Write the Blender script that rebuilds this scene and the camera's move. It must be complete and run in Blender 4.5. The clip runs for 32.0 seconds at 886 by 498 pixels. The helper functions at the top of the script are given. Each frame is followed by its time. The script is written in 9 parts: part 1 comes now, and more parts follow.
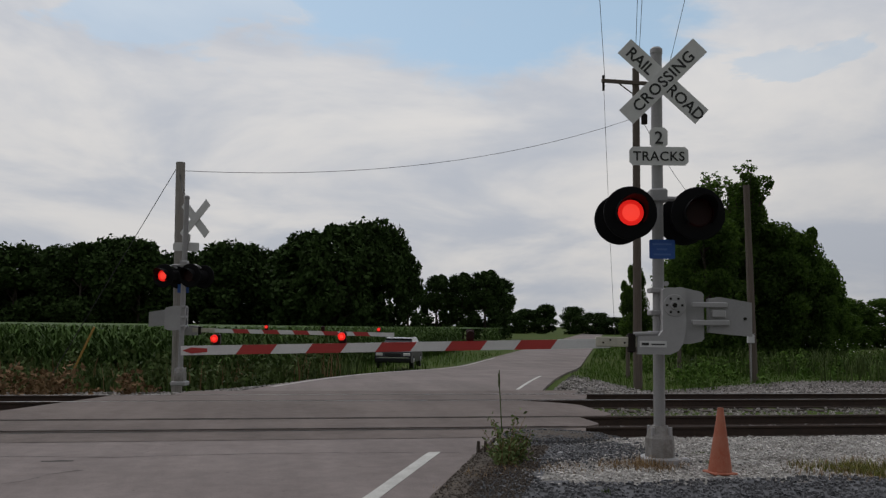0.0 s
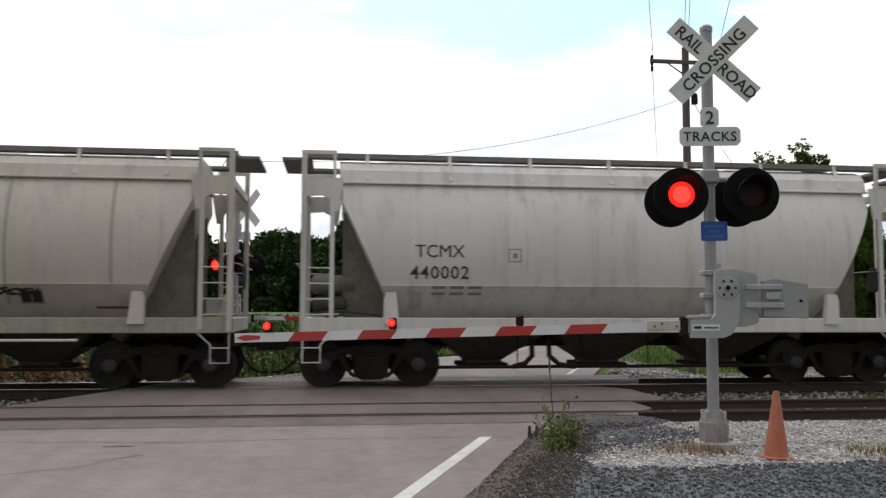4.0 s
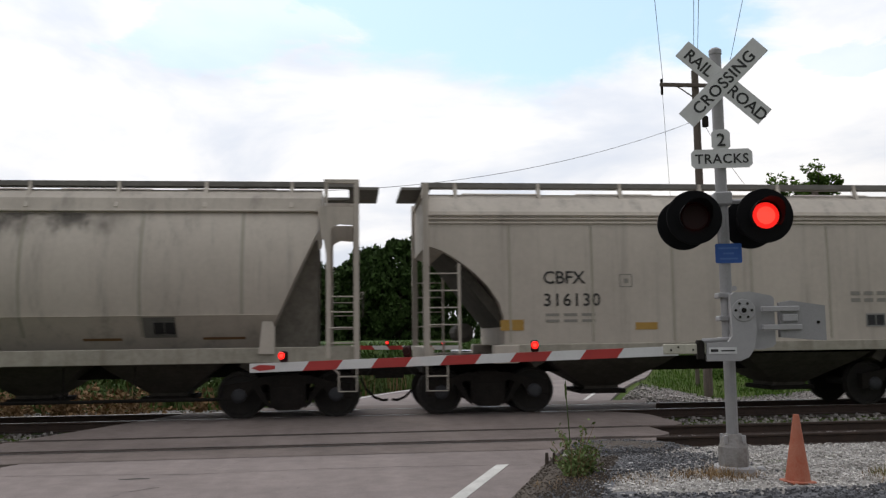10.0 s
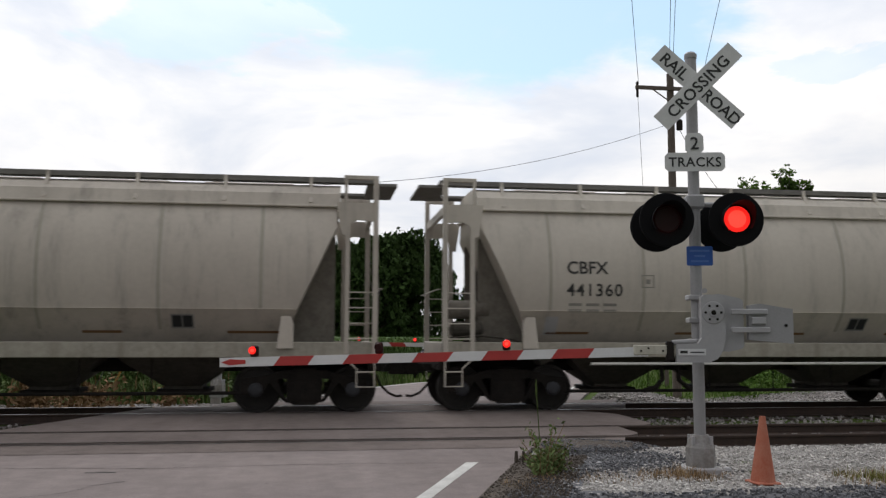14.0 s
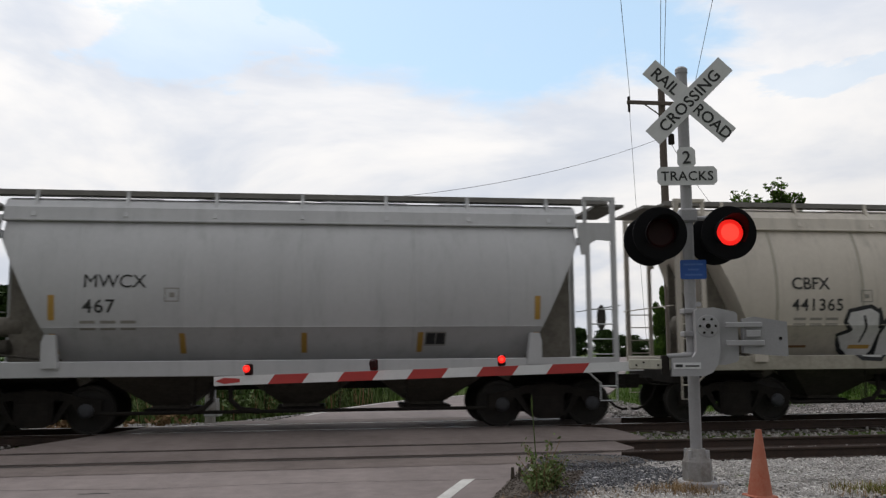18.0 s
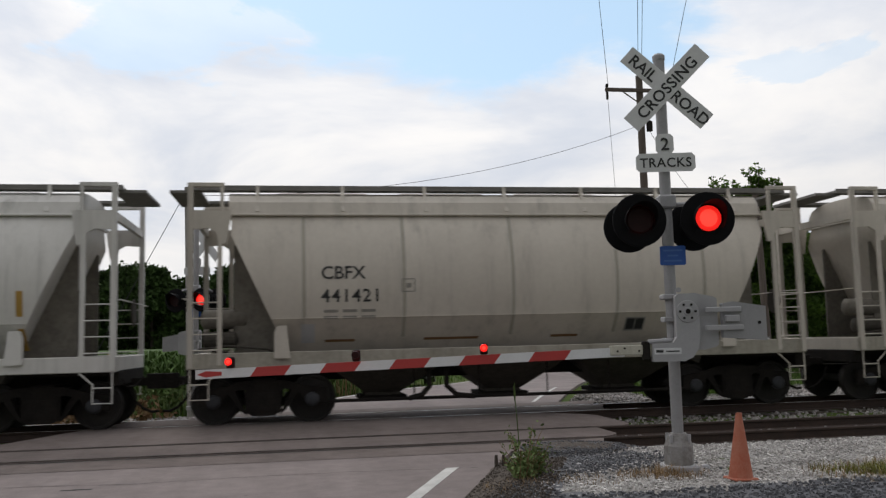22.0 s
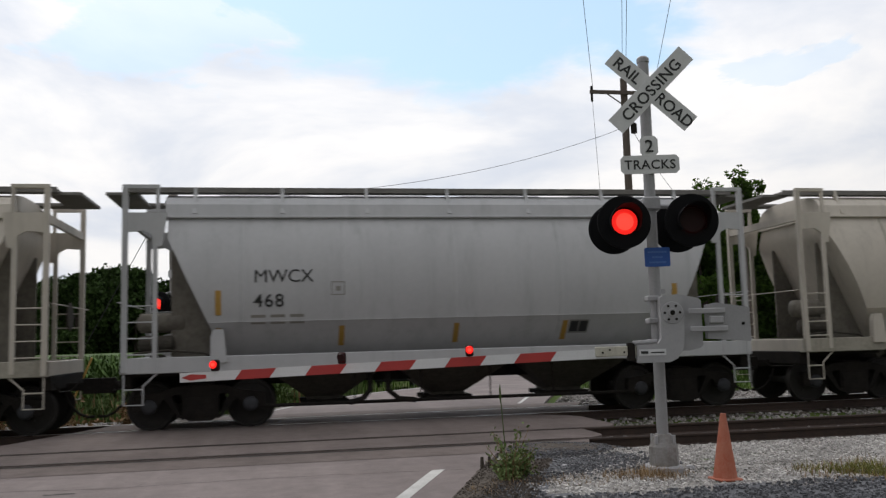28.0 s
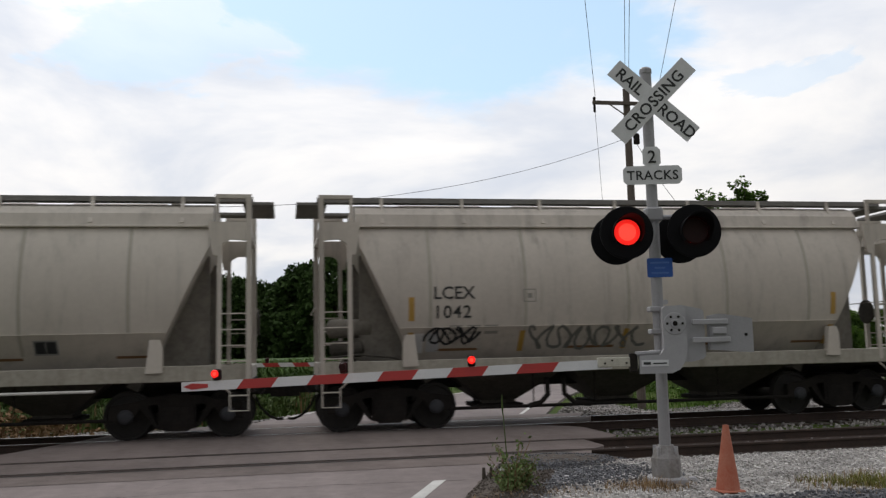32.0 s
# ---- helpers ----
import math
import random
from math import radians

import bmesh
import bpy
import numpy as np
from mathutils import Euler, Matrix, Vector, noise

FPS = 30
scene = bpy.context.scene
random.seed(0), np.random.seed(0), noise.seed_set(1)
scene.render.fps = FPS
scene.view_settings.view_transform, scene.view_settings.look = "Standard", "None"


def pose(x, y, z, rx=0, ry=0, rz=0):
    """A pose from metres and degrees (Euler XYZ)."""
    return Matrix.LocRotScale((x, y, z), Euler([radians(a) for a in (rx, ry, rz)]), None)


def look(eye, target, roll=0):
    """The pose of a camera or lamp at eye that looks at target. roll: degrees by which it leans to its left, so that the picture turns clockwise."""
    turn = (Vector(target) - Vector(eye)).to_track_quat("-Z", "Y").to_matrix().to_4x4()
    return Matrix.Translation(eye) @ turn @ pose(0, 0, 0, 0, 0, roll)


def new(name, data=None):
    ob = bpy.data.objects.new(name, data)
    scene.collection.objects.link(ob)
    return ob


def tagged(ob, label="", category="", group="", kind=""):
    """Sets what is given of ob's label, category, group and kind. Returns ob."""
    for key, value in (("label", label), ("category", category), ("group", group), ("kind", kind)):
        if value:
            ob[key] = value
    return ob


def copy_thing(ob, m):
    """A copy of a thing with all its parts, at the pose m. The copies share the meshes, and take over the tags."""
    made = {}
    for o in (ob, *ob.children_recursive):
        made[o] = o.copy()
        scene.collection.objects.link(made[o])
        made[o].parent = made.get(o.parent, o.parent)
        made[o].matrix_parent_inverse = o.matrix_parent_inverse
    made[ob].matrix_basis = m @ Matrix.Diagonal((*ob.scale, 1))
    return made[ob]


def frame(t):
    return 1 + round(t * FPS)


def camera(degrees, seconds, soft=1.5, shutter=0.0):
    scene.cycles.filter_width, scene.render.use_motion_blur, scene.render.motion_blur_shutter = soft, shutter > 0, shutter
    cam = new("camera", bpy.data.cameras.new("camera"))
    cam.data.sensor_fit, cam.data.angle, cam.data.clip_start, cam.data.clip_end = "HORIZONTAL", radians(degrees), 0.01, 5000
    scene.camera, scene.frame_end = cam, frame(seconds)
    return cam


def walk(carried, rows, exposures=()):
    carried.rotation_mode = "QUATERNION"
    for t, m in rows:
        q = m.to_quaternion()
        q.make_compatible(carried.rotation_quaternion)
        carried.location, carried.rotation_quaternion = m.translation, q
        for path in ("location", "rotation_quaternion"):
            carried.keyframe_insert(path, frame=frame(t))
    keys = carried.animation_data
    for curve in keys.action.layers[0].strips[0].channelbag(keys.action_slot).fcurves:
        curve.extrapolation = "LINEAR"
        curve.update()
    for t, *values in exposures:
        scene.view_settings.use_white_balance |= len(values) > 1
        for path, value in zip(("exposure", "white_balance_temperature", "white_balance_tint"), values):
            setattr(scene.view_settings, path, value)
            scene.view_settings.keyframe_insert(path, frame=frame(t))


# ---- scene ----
EYE = (0.0, 0.0, 1.52)
# seconds, yaw, pitch, roll of the handheld camera
PATH = [
    (0.0, -10.349, 4.998, -0.712),
    (0.5, -10.248, 4.492, -0.880),
    (1.0, -9.868, 4.270, -0.659),
    (1.5, -8.978, 4.269, -0.077),
    (2.0, -8.085, 4.259, -0.400),
    (2.5, -7.409, 4.175, -0.669),
    (3.0, -7.035, 4.118, -0.131),
    (3.5, -7.079, 4.023, -0.098),
    (5.5, -7.206, 4.249, -0.225),
    (6.0, -7.581, 4.623, 0.004),
    (6.5, -7.927, 4.741, -0.122),
    (7.0, -7.649, 4.600, 1.561),
    (7.5, -6.732, 5.528, -1.724),
    (8.0, -5.536, 5.660, -0.688),
    (8.5, -5.309, 5.450, 0.117),
    (9.0, -5.475, 5.396, 0.714),
    (9.5, -5.863, 5.565, 0.930),
    (10.0, -6.151, 5.805, 0.756),
    (10.5, -6.407, 5.872, 0.447),
    (11.0, -6.527, 5.642, 0.277),
    (11.5, -6.534, 5.386, 0.478),
    (12.0, -6.737, 5.435, 0.177),
    (12.5, -7.263, 5.647, 0.035),
    (13.0, -7.747, 5.711, 0.032),
    (13.5, -7.953, 5.700, 0.063),
    (14.0, -7.982, 5.626, -0.170),
    (14.5, -7.935, 5.695, -0.072),
    (16.5, -7.779, 6.179, 0.522),
    (17.0, -7.951, 6.459, 0.400),
    (17.5, -8.224, 6.607, 0.482),
    (18.0, -8.319, 6.684, 0.420),
    (18.5, -8.180, 6.867, 0.781),
    (19.0, -8.321, 6.910, 0.786),
    (19.5, -8.471, 6.942, 1.259),
    (20.0, -8.706, 6.666, 1.176),
    (20.5, -9.148, 6.326, 1.063),
    (21.0, -9.252, 6.038, 1.120),
    (21.5, -9.321, 5.935, 1.140),
    (22.0, -9.488, 5.978, 1.390),
    (22.5, -9.696, 6.164, 1.325),
    (23.0, -10.115, 6.059, 1.090),
    (23.5, -10.539, 5.869, 1.209),
    (24.0, -10.758, 5.842, 1.307),
    (24.5, -10.884, 5.908, 1.306),
    (25.0, -10.885, 5.975, 1.137),
    (25.5, -10.887, 6.040, 1.476),
    (27.5, -10.713, 5.855, 1.821),
    (28.0, -10.432, 6.085, 1.593),
    (28.5, -10.298, 6.296, 1.499),
    (29.0, -10.213, 6.468, 1.350),
    (29.5, -10.195, 6.567, 0.945),
    (30.0, -10.159, 6.603, 0.685),
    (30.5, -10.149, 6.504, 0.623),
    (31.0, -10.139, 6.599, 0.749),
    (31.5, -10.174, 6.662, 1.018),
    (32.0, -10.298, 6.742, 1.380),
]

EXPOSURE = [(0.0, -0.04), (1.2, 0.14), (2.0, 0.99), (3.0, 0.96), (6.0, 0.84), (7.0, 0.84), (8.0, 0.76), (11.0, 0.66), (12.0, 0.72), (13.0, 0.67), (17.0, 0.54), (20.0, 0.37), (25.0, 0.66), (28.0, 0.57), (32.0, 0.54)]
cam = camera(54.1, 32.0, soft=1.3, shutter=0.1)
walk(cam, [(t, pose(*EYE, 90 + p, r, y)) for t, y, p, r in PATH], EXPOSURE)

# ---------------------------------------------------------------- node helpers


def node(tree, kind, **values):
    n = tree.nodes.new(kind)
    for key, value in values.items():
        n.inputs[key].default_value = value
    return n


def math_node(tree, op, a, b=None, clamp=False):
    n = tree.nodes.new("ShaderNodeMath")
    n.operation, n.use_clamp = op, clamp
    for socket, v in zip(n.inputs, (a, b)):
        if v is None:
            continue
        if isinstance(v, (int, float)):
            socket.default_value = v
        else:
            tree.links.new(v, socket)
    return n.outputs[0]


def mix_color(tree, fac, a, b, blend="MIX"):
    n = tree.nodes.new("ShaderNodeMix")
    n.data_type, n.blend_type = "RGBA", blend
    for socket, v in ((n.inputs[0], fac), (n.inputs[6], a), (n.inputs[7], b)):
        if isinstance(v, (int, float)):
            socket.default_value = v
        elif isinstance(v, tuple):
            socket.default_value = (*v[:3], 1)
        else:
            tree.links.new(v, socket)
    return n.outputs[2]


def ramp(tree, fac, lo, hi):
    n = tree.nodes.new("ShaderNodeMapRange")
    n.interpolation_type = "SMOOTHSTEP"
    n.inputs[1].default_value, n.inputs[2].default_value = lo, hi
    tree.links.new(fac, n.inputs[0])
    return n.outputs[0]


# ---------------------------------------------------------------- world and sun
SUN_EL, SUN_AZ = 42.0, -12.0
world = bpy.data.worlds.new("sky")
scene.world = world
world.use_nodes = True
wt = world.node_tree
wt.nodes.clear()
sky = node(wt, "ShaderNodeTexSky")
sky.sky_type, sky.sun_disc = "NISHITA", False
sky.sun_elevation, sky.sun_rotation = radians(SUN_EL), radians(SUN_AZ)
sky.air_density, sky.dust_density, sky.ozone_density = 1.0, 0.6, 1.4
tc = wt.nodes.new("ShaderNodeTexCoord")
sep = wt.nodes.new("ShaderNodeSeparateXYZ")
wt.links.new(tc.outputs["Generated"], sep.inputs[0])
den = math_node(wt, "ADD", math_node(wt, "MAXIMUM", sep.outputs[2], 0.0), 0.22)
comb = wt.nodes.new("ShaderNodeCombineXYZ")
wt.links.new(math_node(wt, "DIVIDE", sep.outputs[0], den), comb.inputs[0])
wt.links.new(math_node(wt, "DIVIDE", sep.outputs[1], den), comb.inputs[1])
n1 = node(wt, "ShaderNodeTexNoise", Scale=2.6, Detail=9.0, Roughness=0.6, Distortion=0.35)
n2 = node(wt, "ShaderNodeTexNoise", Scale=1.3, Detail=7.0, Roughness=0.55, Distortion=0.4)
for n in (n1, n2):
    wt.links.new(comb.outputs[0], n.inputs["Vector"])
# clear gaps between the clouds, by azimuth to the right of straight ahead and elevation: place, half width, half height, depth
az = math_node(wt, "MULTIPLY", math_node(wt, "ARCTAN2", sep.outputs[0], sep.outputs[1]), 57.2958)
el = math_node(wt, "MULTIPLY", math_node(wt, "ARCSINE", sep.outputs[2]), 57.2958)
polar = wt.nodes.new("ShaderNodeCombineXYZ")
wt.links.new(math_node(wt, "MULTIPLY", az, 0.055), polar.inputs[0])
wt.links.new(math_node(wt, "MULTIPLY", el, 0.13), polar.inputs[1])
wob = node(wt, "ShaderNodeTexNoise", Scale=1.6, Detail=10.0, Roughness=0.58, Distortion=0.25)
wt.links.new(polar.outputs[0], wob.inputs["Vector"])
wsep = wt.nodes.new("ShaderNodeSeparateColor")
wt.links.new(wob.outputs["Color"], wsep.inputs[0])
waz = math_node(wt, "ADD", az, math_node(wt, "MULTIPLY", math_node(wt, "SUBTRACT", wsep.outputs[0], 0.5), 26.0))
wel = math_node(wt, "ADD", el, math_node(wt, "MULTIPLY", math_node(wt, "SUBTRACT", wsep.outputs[1], 0.5), 7.0))
GAPS = [(11.0, 23.0, 16.5, 7.0, 1.0), (-8.0, 20.0, 7.5, 2.8, 0.6), (30.0, 16.9, 5.5, 1.3, 0.4), (13.0, 33.0, 26.0, 7.0, 1.0), (-30.0, 24.0, 9.0, 3.0, 0.5), (60.0, 25.0, 18.0, 7.0, 0.7)]
clear = None
for a0, e0, ra, re_, depth in GAPS:
    da = math_node(wt, "DIVIDE", math_node(wt, "SUBTRACT", waz, a0), ra)
    de = math_node(wt, "DIVIDE", math_node(wt, "SUBTRACT", wel, e0), re_)
    d = math_node(wt, "ADD", math_node(wt, "MULTIPLY", da, da), math_node(wt, "MULTIPLY", de, de))
    g = math_node(wt, "MULTIPLY", math_node(wt, "SUBTRACT", 1.0, ramp(wt, d, 0.65, 1.2)), depth)
    clear = g if clear is None else math_node(wt, "MAXIMUM", clear, g)
wisp = math_node(wt, "MULTIPLY", ramp(wt, n1.outputs[0], 0.55, 0.8), 0.4)
cover = math_node(wt, "ADD", math_node(wt, "SUBTRACT", 1.0, clear), wisp, True)
blue = mix_color(wt, 0.75, mix_color(wt, 1.0, sky.outputs[0], (1.2, 1.3, 1.4), "MULTIPLY"), (3.9, 5.2, 6.2))
white = mix_color(wt, ramp(wt, n2.outputs[0], 0.36, 0.64), (5.0, 5.3, 5.9), (7.2, 7.05, 6.95))
# the cloud deck glows round the hidden sun and is greyer away from it
sd = (math.sin(radians(SUN_AZ)) * math.cos(radians(SUN_EL)), math.cos(radians(SUN_AZ)) * math.cos(radians(SUN_EL)), math.sin(radians(SUN_EL)))
dv = wt.nodes.new("ShaderNodeVectorMath")
dv.operation = "DOT_PRODUCT"
wt.links.new(tc.outputs["Generated"], dv.inputs[0])
dv.inputs[1].default_value = sd
glow = math_node(wt, "ADD", math_node(wt, "MULTIPLY", ramp(wt, dv.outputs["Value"], -0.2, 0.85), 0.58), 0.48)
# an overcast sky brightens towards the zenith
rise = math_node(wt, "ADD", math_node(wt, "MULTIPLY", math_node(wt, "MAXIMUM", sep.outputs[2], 0.0), 0.5), 0.83)
white = mix_color(wt, 1.0, white, math_node(wt, "MULTIPLY", glow, rise), "MULTIPLY")
bgcol = mix_color(wt, cover, blue, white)
bg = node(wt, "ShaderNodeBackground", Strength=0.1)
wt.links.new(bgcol, bg.inputs[0])
wt.links.new(bg.outputs[0], wt.nodes.new("ShaderNodeOutputWorld").inputs[0])

sun_data = bpy.data.lights.new("sun", "SUN")
sun_data.energy, sun_data.angle, sun_data.color = 0.5, radians(20), (1.0, 0.95, 0.88)
sun_ob = new("sun", sun_data)
a, e = radians(SUN_AZ), radians(SUN_EL)
sun_ob.matrix_world = look((0, 0, 0), (-math.sin(a) * math.cos(e), -math.cos(a) * math.cos(e), -math.sin(e)))

# ---------------------------------------------------------------- materials


def mat(name, color, color2=None, rough=0.7, metal=0.0, scale=3.0, fine=40.0, bump=0.0, vary=0.0, emit=0.0, spec=0.5, stretch=(1, 1, 1), streak=None, amount=0.5, island=0.0, leaf=0.0):
    """Two scales of noise between two colours; vary: by object; streak: colour of dirt run-off lines."""
    m = bpy.data.materials.new(name)
    m.use_nodes = True
    t = m.node_tree
    b = t.nodes["Principled BSDF"]
    color2 = color2 or tuple(c * 0.72 for c in color)
    co = t.nodes.new("ShaderNodeTexCoord")
    mp = t.nodes.new("ShaderNodeMapping")
    mp.inputs["Scale"].default_value = stretch
    t.links.new(co.outputs["Object"], mp.inputs[0])
    big = node(t, "ShaderNodeTexNoise", Scale=scale, Detail=5.0, Roughness=0.6)
    small = node(t, "ShaderNodeTexNoise", Scale=fine, Detail=4.0, Roughness=0.65)
    t.links.new(mp.outputs[0], big.inputs["Vector"])
    t.links.new(co.outputs["Object"], small.inputs["Vector"])
    f = math_node(t, "ADD", math_node(t, "MULTIPLY", ramp(t, big.outputs[0], 0.3, 0.7), amount), math_node(t, "MULTIPLY", ramp(t, small.outputs[0], 0.3, 0.7), 1 - amount))
    c = mix_color(t, f, color, color2)
    if streak:
        sm = t.nodes.new("ShaderNodeMapping")
        sm.inputs["Scale"].default_value = (3.5, 3.5, 0.16)
        t.links.new(co.outputs["Object"], sm.inputs[0])
        sn = node(t, "ShaderNodeTexNoise", Scale=1.0, Detail=6.0, Roughness=0.7)
        t.links.new(sm.outputs[0], sn.inputs["Vector"])
        c = mix_color(t, math_node(t, "MULTIPLY", ramp(t, sn.outputs[0], 0.46, 0.8), 0.75), c, streak)
    if vary:
        oi = t.nodes.new("ShaderNodeObjectInfo")
        k = math_node(t, "ADD", math_node(t, "MULTIPLY", oi.outputs["Random"], vary), 1 - vary / 2)
        c = mix_color(t, 1.0, c, k, "MULTIPLY")
    if island:
        ge = t.nodes.new("ShaderNodeNewGeometry")
        k = math_node(t, "ADD", math_node(t, "MULTIPLY", ge.outputs["Random Per Island"], island), 1 - island / 2)
        c = mix_color(t, 1.0, c, k, "MULTIPLY")
    t.links.new(c, b.inputs["Base Color"])
    b.inputs["Roughness"].default_value, b.inputs["Metallic"].default_value = rough, metal
    b.inputs["Specular IOR Level"].default_value = spec
    if bump:
        bn = node(t, "ShaderNodeBump", Strength=min(1.0, bump), Distance=0.02)
        t.links.new(f, bn.inputs["Height"])
        t.links.new(bn.outputs[0], b.inputs["Normal"])
    if emit:
        b.inputs["Emission Color"].default_value = (*color, 1)
        b.inputs["Emission Strength"].default_value = emit
    if leaf:
        # thin leaves let light through
        tl = t.nodes.new("ShaderNodeBsdfTranslucent")
        t.links.new(mix_color(t, 1.0, c, (1.6, 1.7, 0.9), "MULTIPLY"), tl.inputs[0])
        mx = node(t, "ShaderNodeMixShader", Fac=leaf)
        t.links.new(b.outputs[0], mx.inputs[1])
        t.links.new(tl.outputs[0], mx.inputs[2])
        t.links.new(mx.outputs[0], t.nodes["Material Output"].inputs[0])
    return m


def paving(name, light, dark):
    """Old asphalt: patches, worn wheel paths along the road, mottling, coarse grain and small dark pits."""
    m = bpy.data.materials.new(name)
    m.use_nodes = True
    t = m.node_tree
    b = t.nodes["Principled BSDF"]
    co = t.nodes.new("ShaderNodeTexCoord")
    mp = t.nodes.new("ShaderNodeMapping")
    mp.inputs["Rotation"].default_value = (0, 0, math.atan(0.385))
    mp.inputs["Scale"].default_value = (1.0, 0.10, 1.0)
    t.links.new(co.outputs["Object"], mp.inputs[0])
    total = None
    for scale, detail, weight, lo, hi, vec in ((0.35, 4.0, 0.30, 0.35, 0.65, co.outputs["Object"]), (1.3, 3.0, 0.25, 0.3, 0.7, mp.outputs[0]), (4.5, 6.0, 0.25, 0.3, 0.7, co.outputs["Object"]), (38.0, 3.0, 0.20, 0.3, 0.7, co.outputs["Object"])):
        n = node(t, "ShaderNodeTexNoise", Scale=scale, Detail=detail, Roughness=0.62)
        t.links.new(vec, n.inputs["Vector"])
        f = math_node(t, "MULTIPLY", ramp(t, n.outputs[0], lo, hi), weight)
        total = f if total is None else math_node(t, "ADD", total, f)
    c = mix_color(t, total, dark, light)
    pit = node(t, "ShaderNodeTexNoise", Scale=16.0, Detail=2.0, Roughness=0.5)
    t.links.new(co.outputs["Object"], pit.inputs["Vector"])
    c = mix_color(t, math_node(t, "MULTIPLY", ramp(t, pit.outputs[0], 0.66, 0.78), 0.55), c, tuple(v * 0.4 for v in dark))
    t.links.new(c, b.inputs["Base Color"])
    b.inputs["Roughness"].default_value = 0.95
    b.inputs["Specular IOR Level"].default_value = 0.2
    bn = node(t, "ShaderNodeBump", Strength=0.4, Distance=0.015)
    t.links.new(total, bn.inputs["Height"])
    t.links.new(bn.outputs[0], b.inputs["Normal"])
    return m


M = {}
M["asphalt"] = paving("asphalt", (0.275, 0.233, 0.222), (0.140, 0.117, 0.112))
M["pad"] = paving("crossing_asphalt", (0.212, 0.174, 0.160), (0.098, 0.080, 0.073))
M["crack"] = mat("crack_tar", (0.03, 0.028, 0.027), rough=0.9)
M["line"] = mat("worn_white_paint", (0.62, 0.61, 0.58), (0.36, 0.35, 0.33), 0.8, scale=3, fine=70)
M["ground"] = mat("field_soil", (0.045, 0.08, 0.018), (0.085, 0.10, 0.03), 1.0, scale=0.12, fine=2.5, spec=0.05)
M["sprout"] = mat("fresh_weed_leaf", (0.11, 0.165, 0.055), (0.15, 0.18, 0.075), 0.8, island=0.7, spec=0.06)
M["grass"] = mat("grass_blades", (0.052, 0.11, 0.02), (0.082, 0.13, 0.026), 0.8, island=0.8, spec=0.06)
M["deadweed"] = mat("dead_brown_weed", (0.225, 0.14, 0.08), (0.13, 0.085, 0.045), 0.95, island=0.8, spec=0.06)
M["yellowgrass"] = mat("yellowing_grass", (0.20, 0.19, 0.06), (0.12, 0.13, 0.035), 0.85, island=0.7, spec=0.06)
M["straw"] = mat("dry_grass", (0.30, 0.205, 0.115), (0.19, 0.125, 0.065), 0.9, island=0.7, spec=0.06)
M["weed"] = mat("weed_leaf", (0.052, 0.085, 0.026), (0.085, 0.11, 0.038), 0.7, island=0.7, spec=0.06)
M["corn"] = mat("corn_leaf", (0.052, 0.096, 0.025), (0.078, 0.125, 0.034), 0.7, island=0.7, spec=0.06)
M["flower"] = mat("white_flower", (0.75, 0.75, 0.68), rough=0.8)
M["gravel"] = mat("white_gravel", (0.36, 0.342, 0.32), (0.21, 0.197, 0.184), 0.95, scale=1.5, fine=18, bump=0.8, amount=0.35)
M["stone"] = mat("crushed_stone", (0.62, 0.595, 0.57), (0.29, 0.272, 0.255), 0.95, scale=1.3, amount=0.65, island=0.5, fine=30)
M["darkgravel"] = mat("dark_gravel", (0.155, 0.155, 0.166), (0.08, 0.08, 0.086), 0.95, island=0.7, fine=30)
M["ballaststone"] = mat("ballast_stone", (0.36, 0.335, 0.32), (0.21, 0.19, 0.18), 0.95, island=0.9, fine=30)
M["ballast"] = mat("ballast", (0.20, 0.18, 0.165), (0.09, 0.08, 0.075), 0.95, scale=2, fine=14, bump=0.8, amount=0.35)
M["rail"] = mat("rusty_rail", (0.055, 0.033, 0.024), (0.03, 0.02, 0.016), 0.85, scale=5, fine=40)
M["railtop"] = mat("polished_rail_head", (0.42, 0.40, 0.39), rough=0.35, metal=0.9)
M["tie"] = mat("creosote_timber", (0.05, 0.04, 0.032), (0.09, 0.075, 0.06), 0.95, scale=4, fine=30, stretch=(8, 1, 8))
M["galv"] = mat("galvanised_steel", (0.315, 0.31, 0.315), (0.255, 0.25, 0.255), 0.5, 0.2, scale=4, fine=50)
M["casting"] = mat("grimy_casting", (0.30, 0.29, 0.285), (0.16, 0.145, 0.13), 0.7, 0.1, scale=5, fine=30, bump=0.3, amount=0.6)
M["boxgrey"] = mat("grey_painted_casting", (0.36, 0.355, 0.36), (0.30, 0.295, 0.30), 0.55, 0.1, scale=3, fine=40, amount=0.75)
M["black"] = mat("black_enamel", (0.006, 0.006, 0.007), rough=0.75, spec=0.12)
M["sign"] = mat("white_sign_sheet", (0.62, 0.62, 0.62), (0.52, 0.52, 0.52), 0.5, scale=5, fine=60)
M["ink"] = mat("black_sign_ink", (0.02, 0.02, 0.02), rough=0.6)
M["blue"] = mat("blue_sign_sheet", (0.02, 0.09, 0.36), (0.018, 0.075, 0.30), 0.5)
M["bluebar"] = mat("pale_blue_print", (0.08, 0.18, 0.48), rough=0.6)
M["redstripe"] = mat("red_reflective_tape", (0.42, 0.035, 0.03), (0.33, 0.03, 0.028), 0.45, fine=80)
M["whitestripe"] = mat("white_reflective_tape", (0.66, 0.66, 0.66), (0.55, 0.55, 0.55), 0.45, fine=80)
M["lampon"] = mat("lit_red_lamp", (1.0, 0.020, 0.014), (1.0, 0.014, 0.010), 0.3, emit=0.55, spec=0.2)
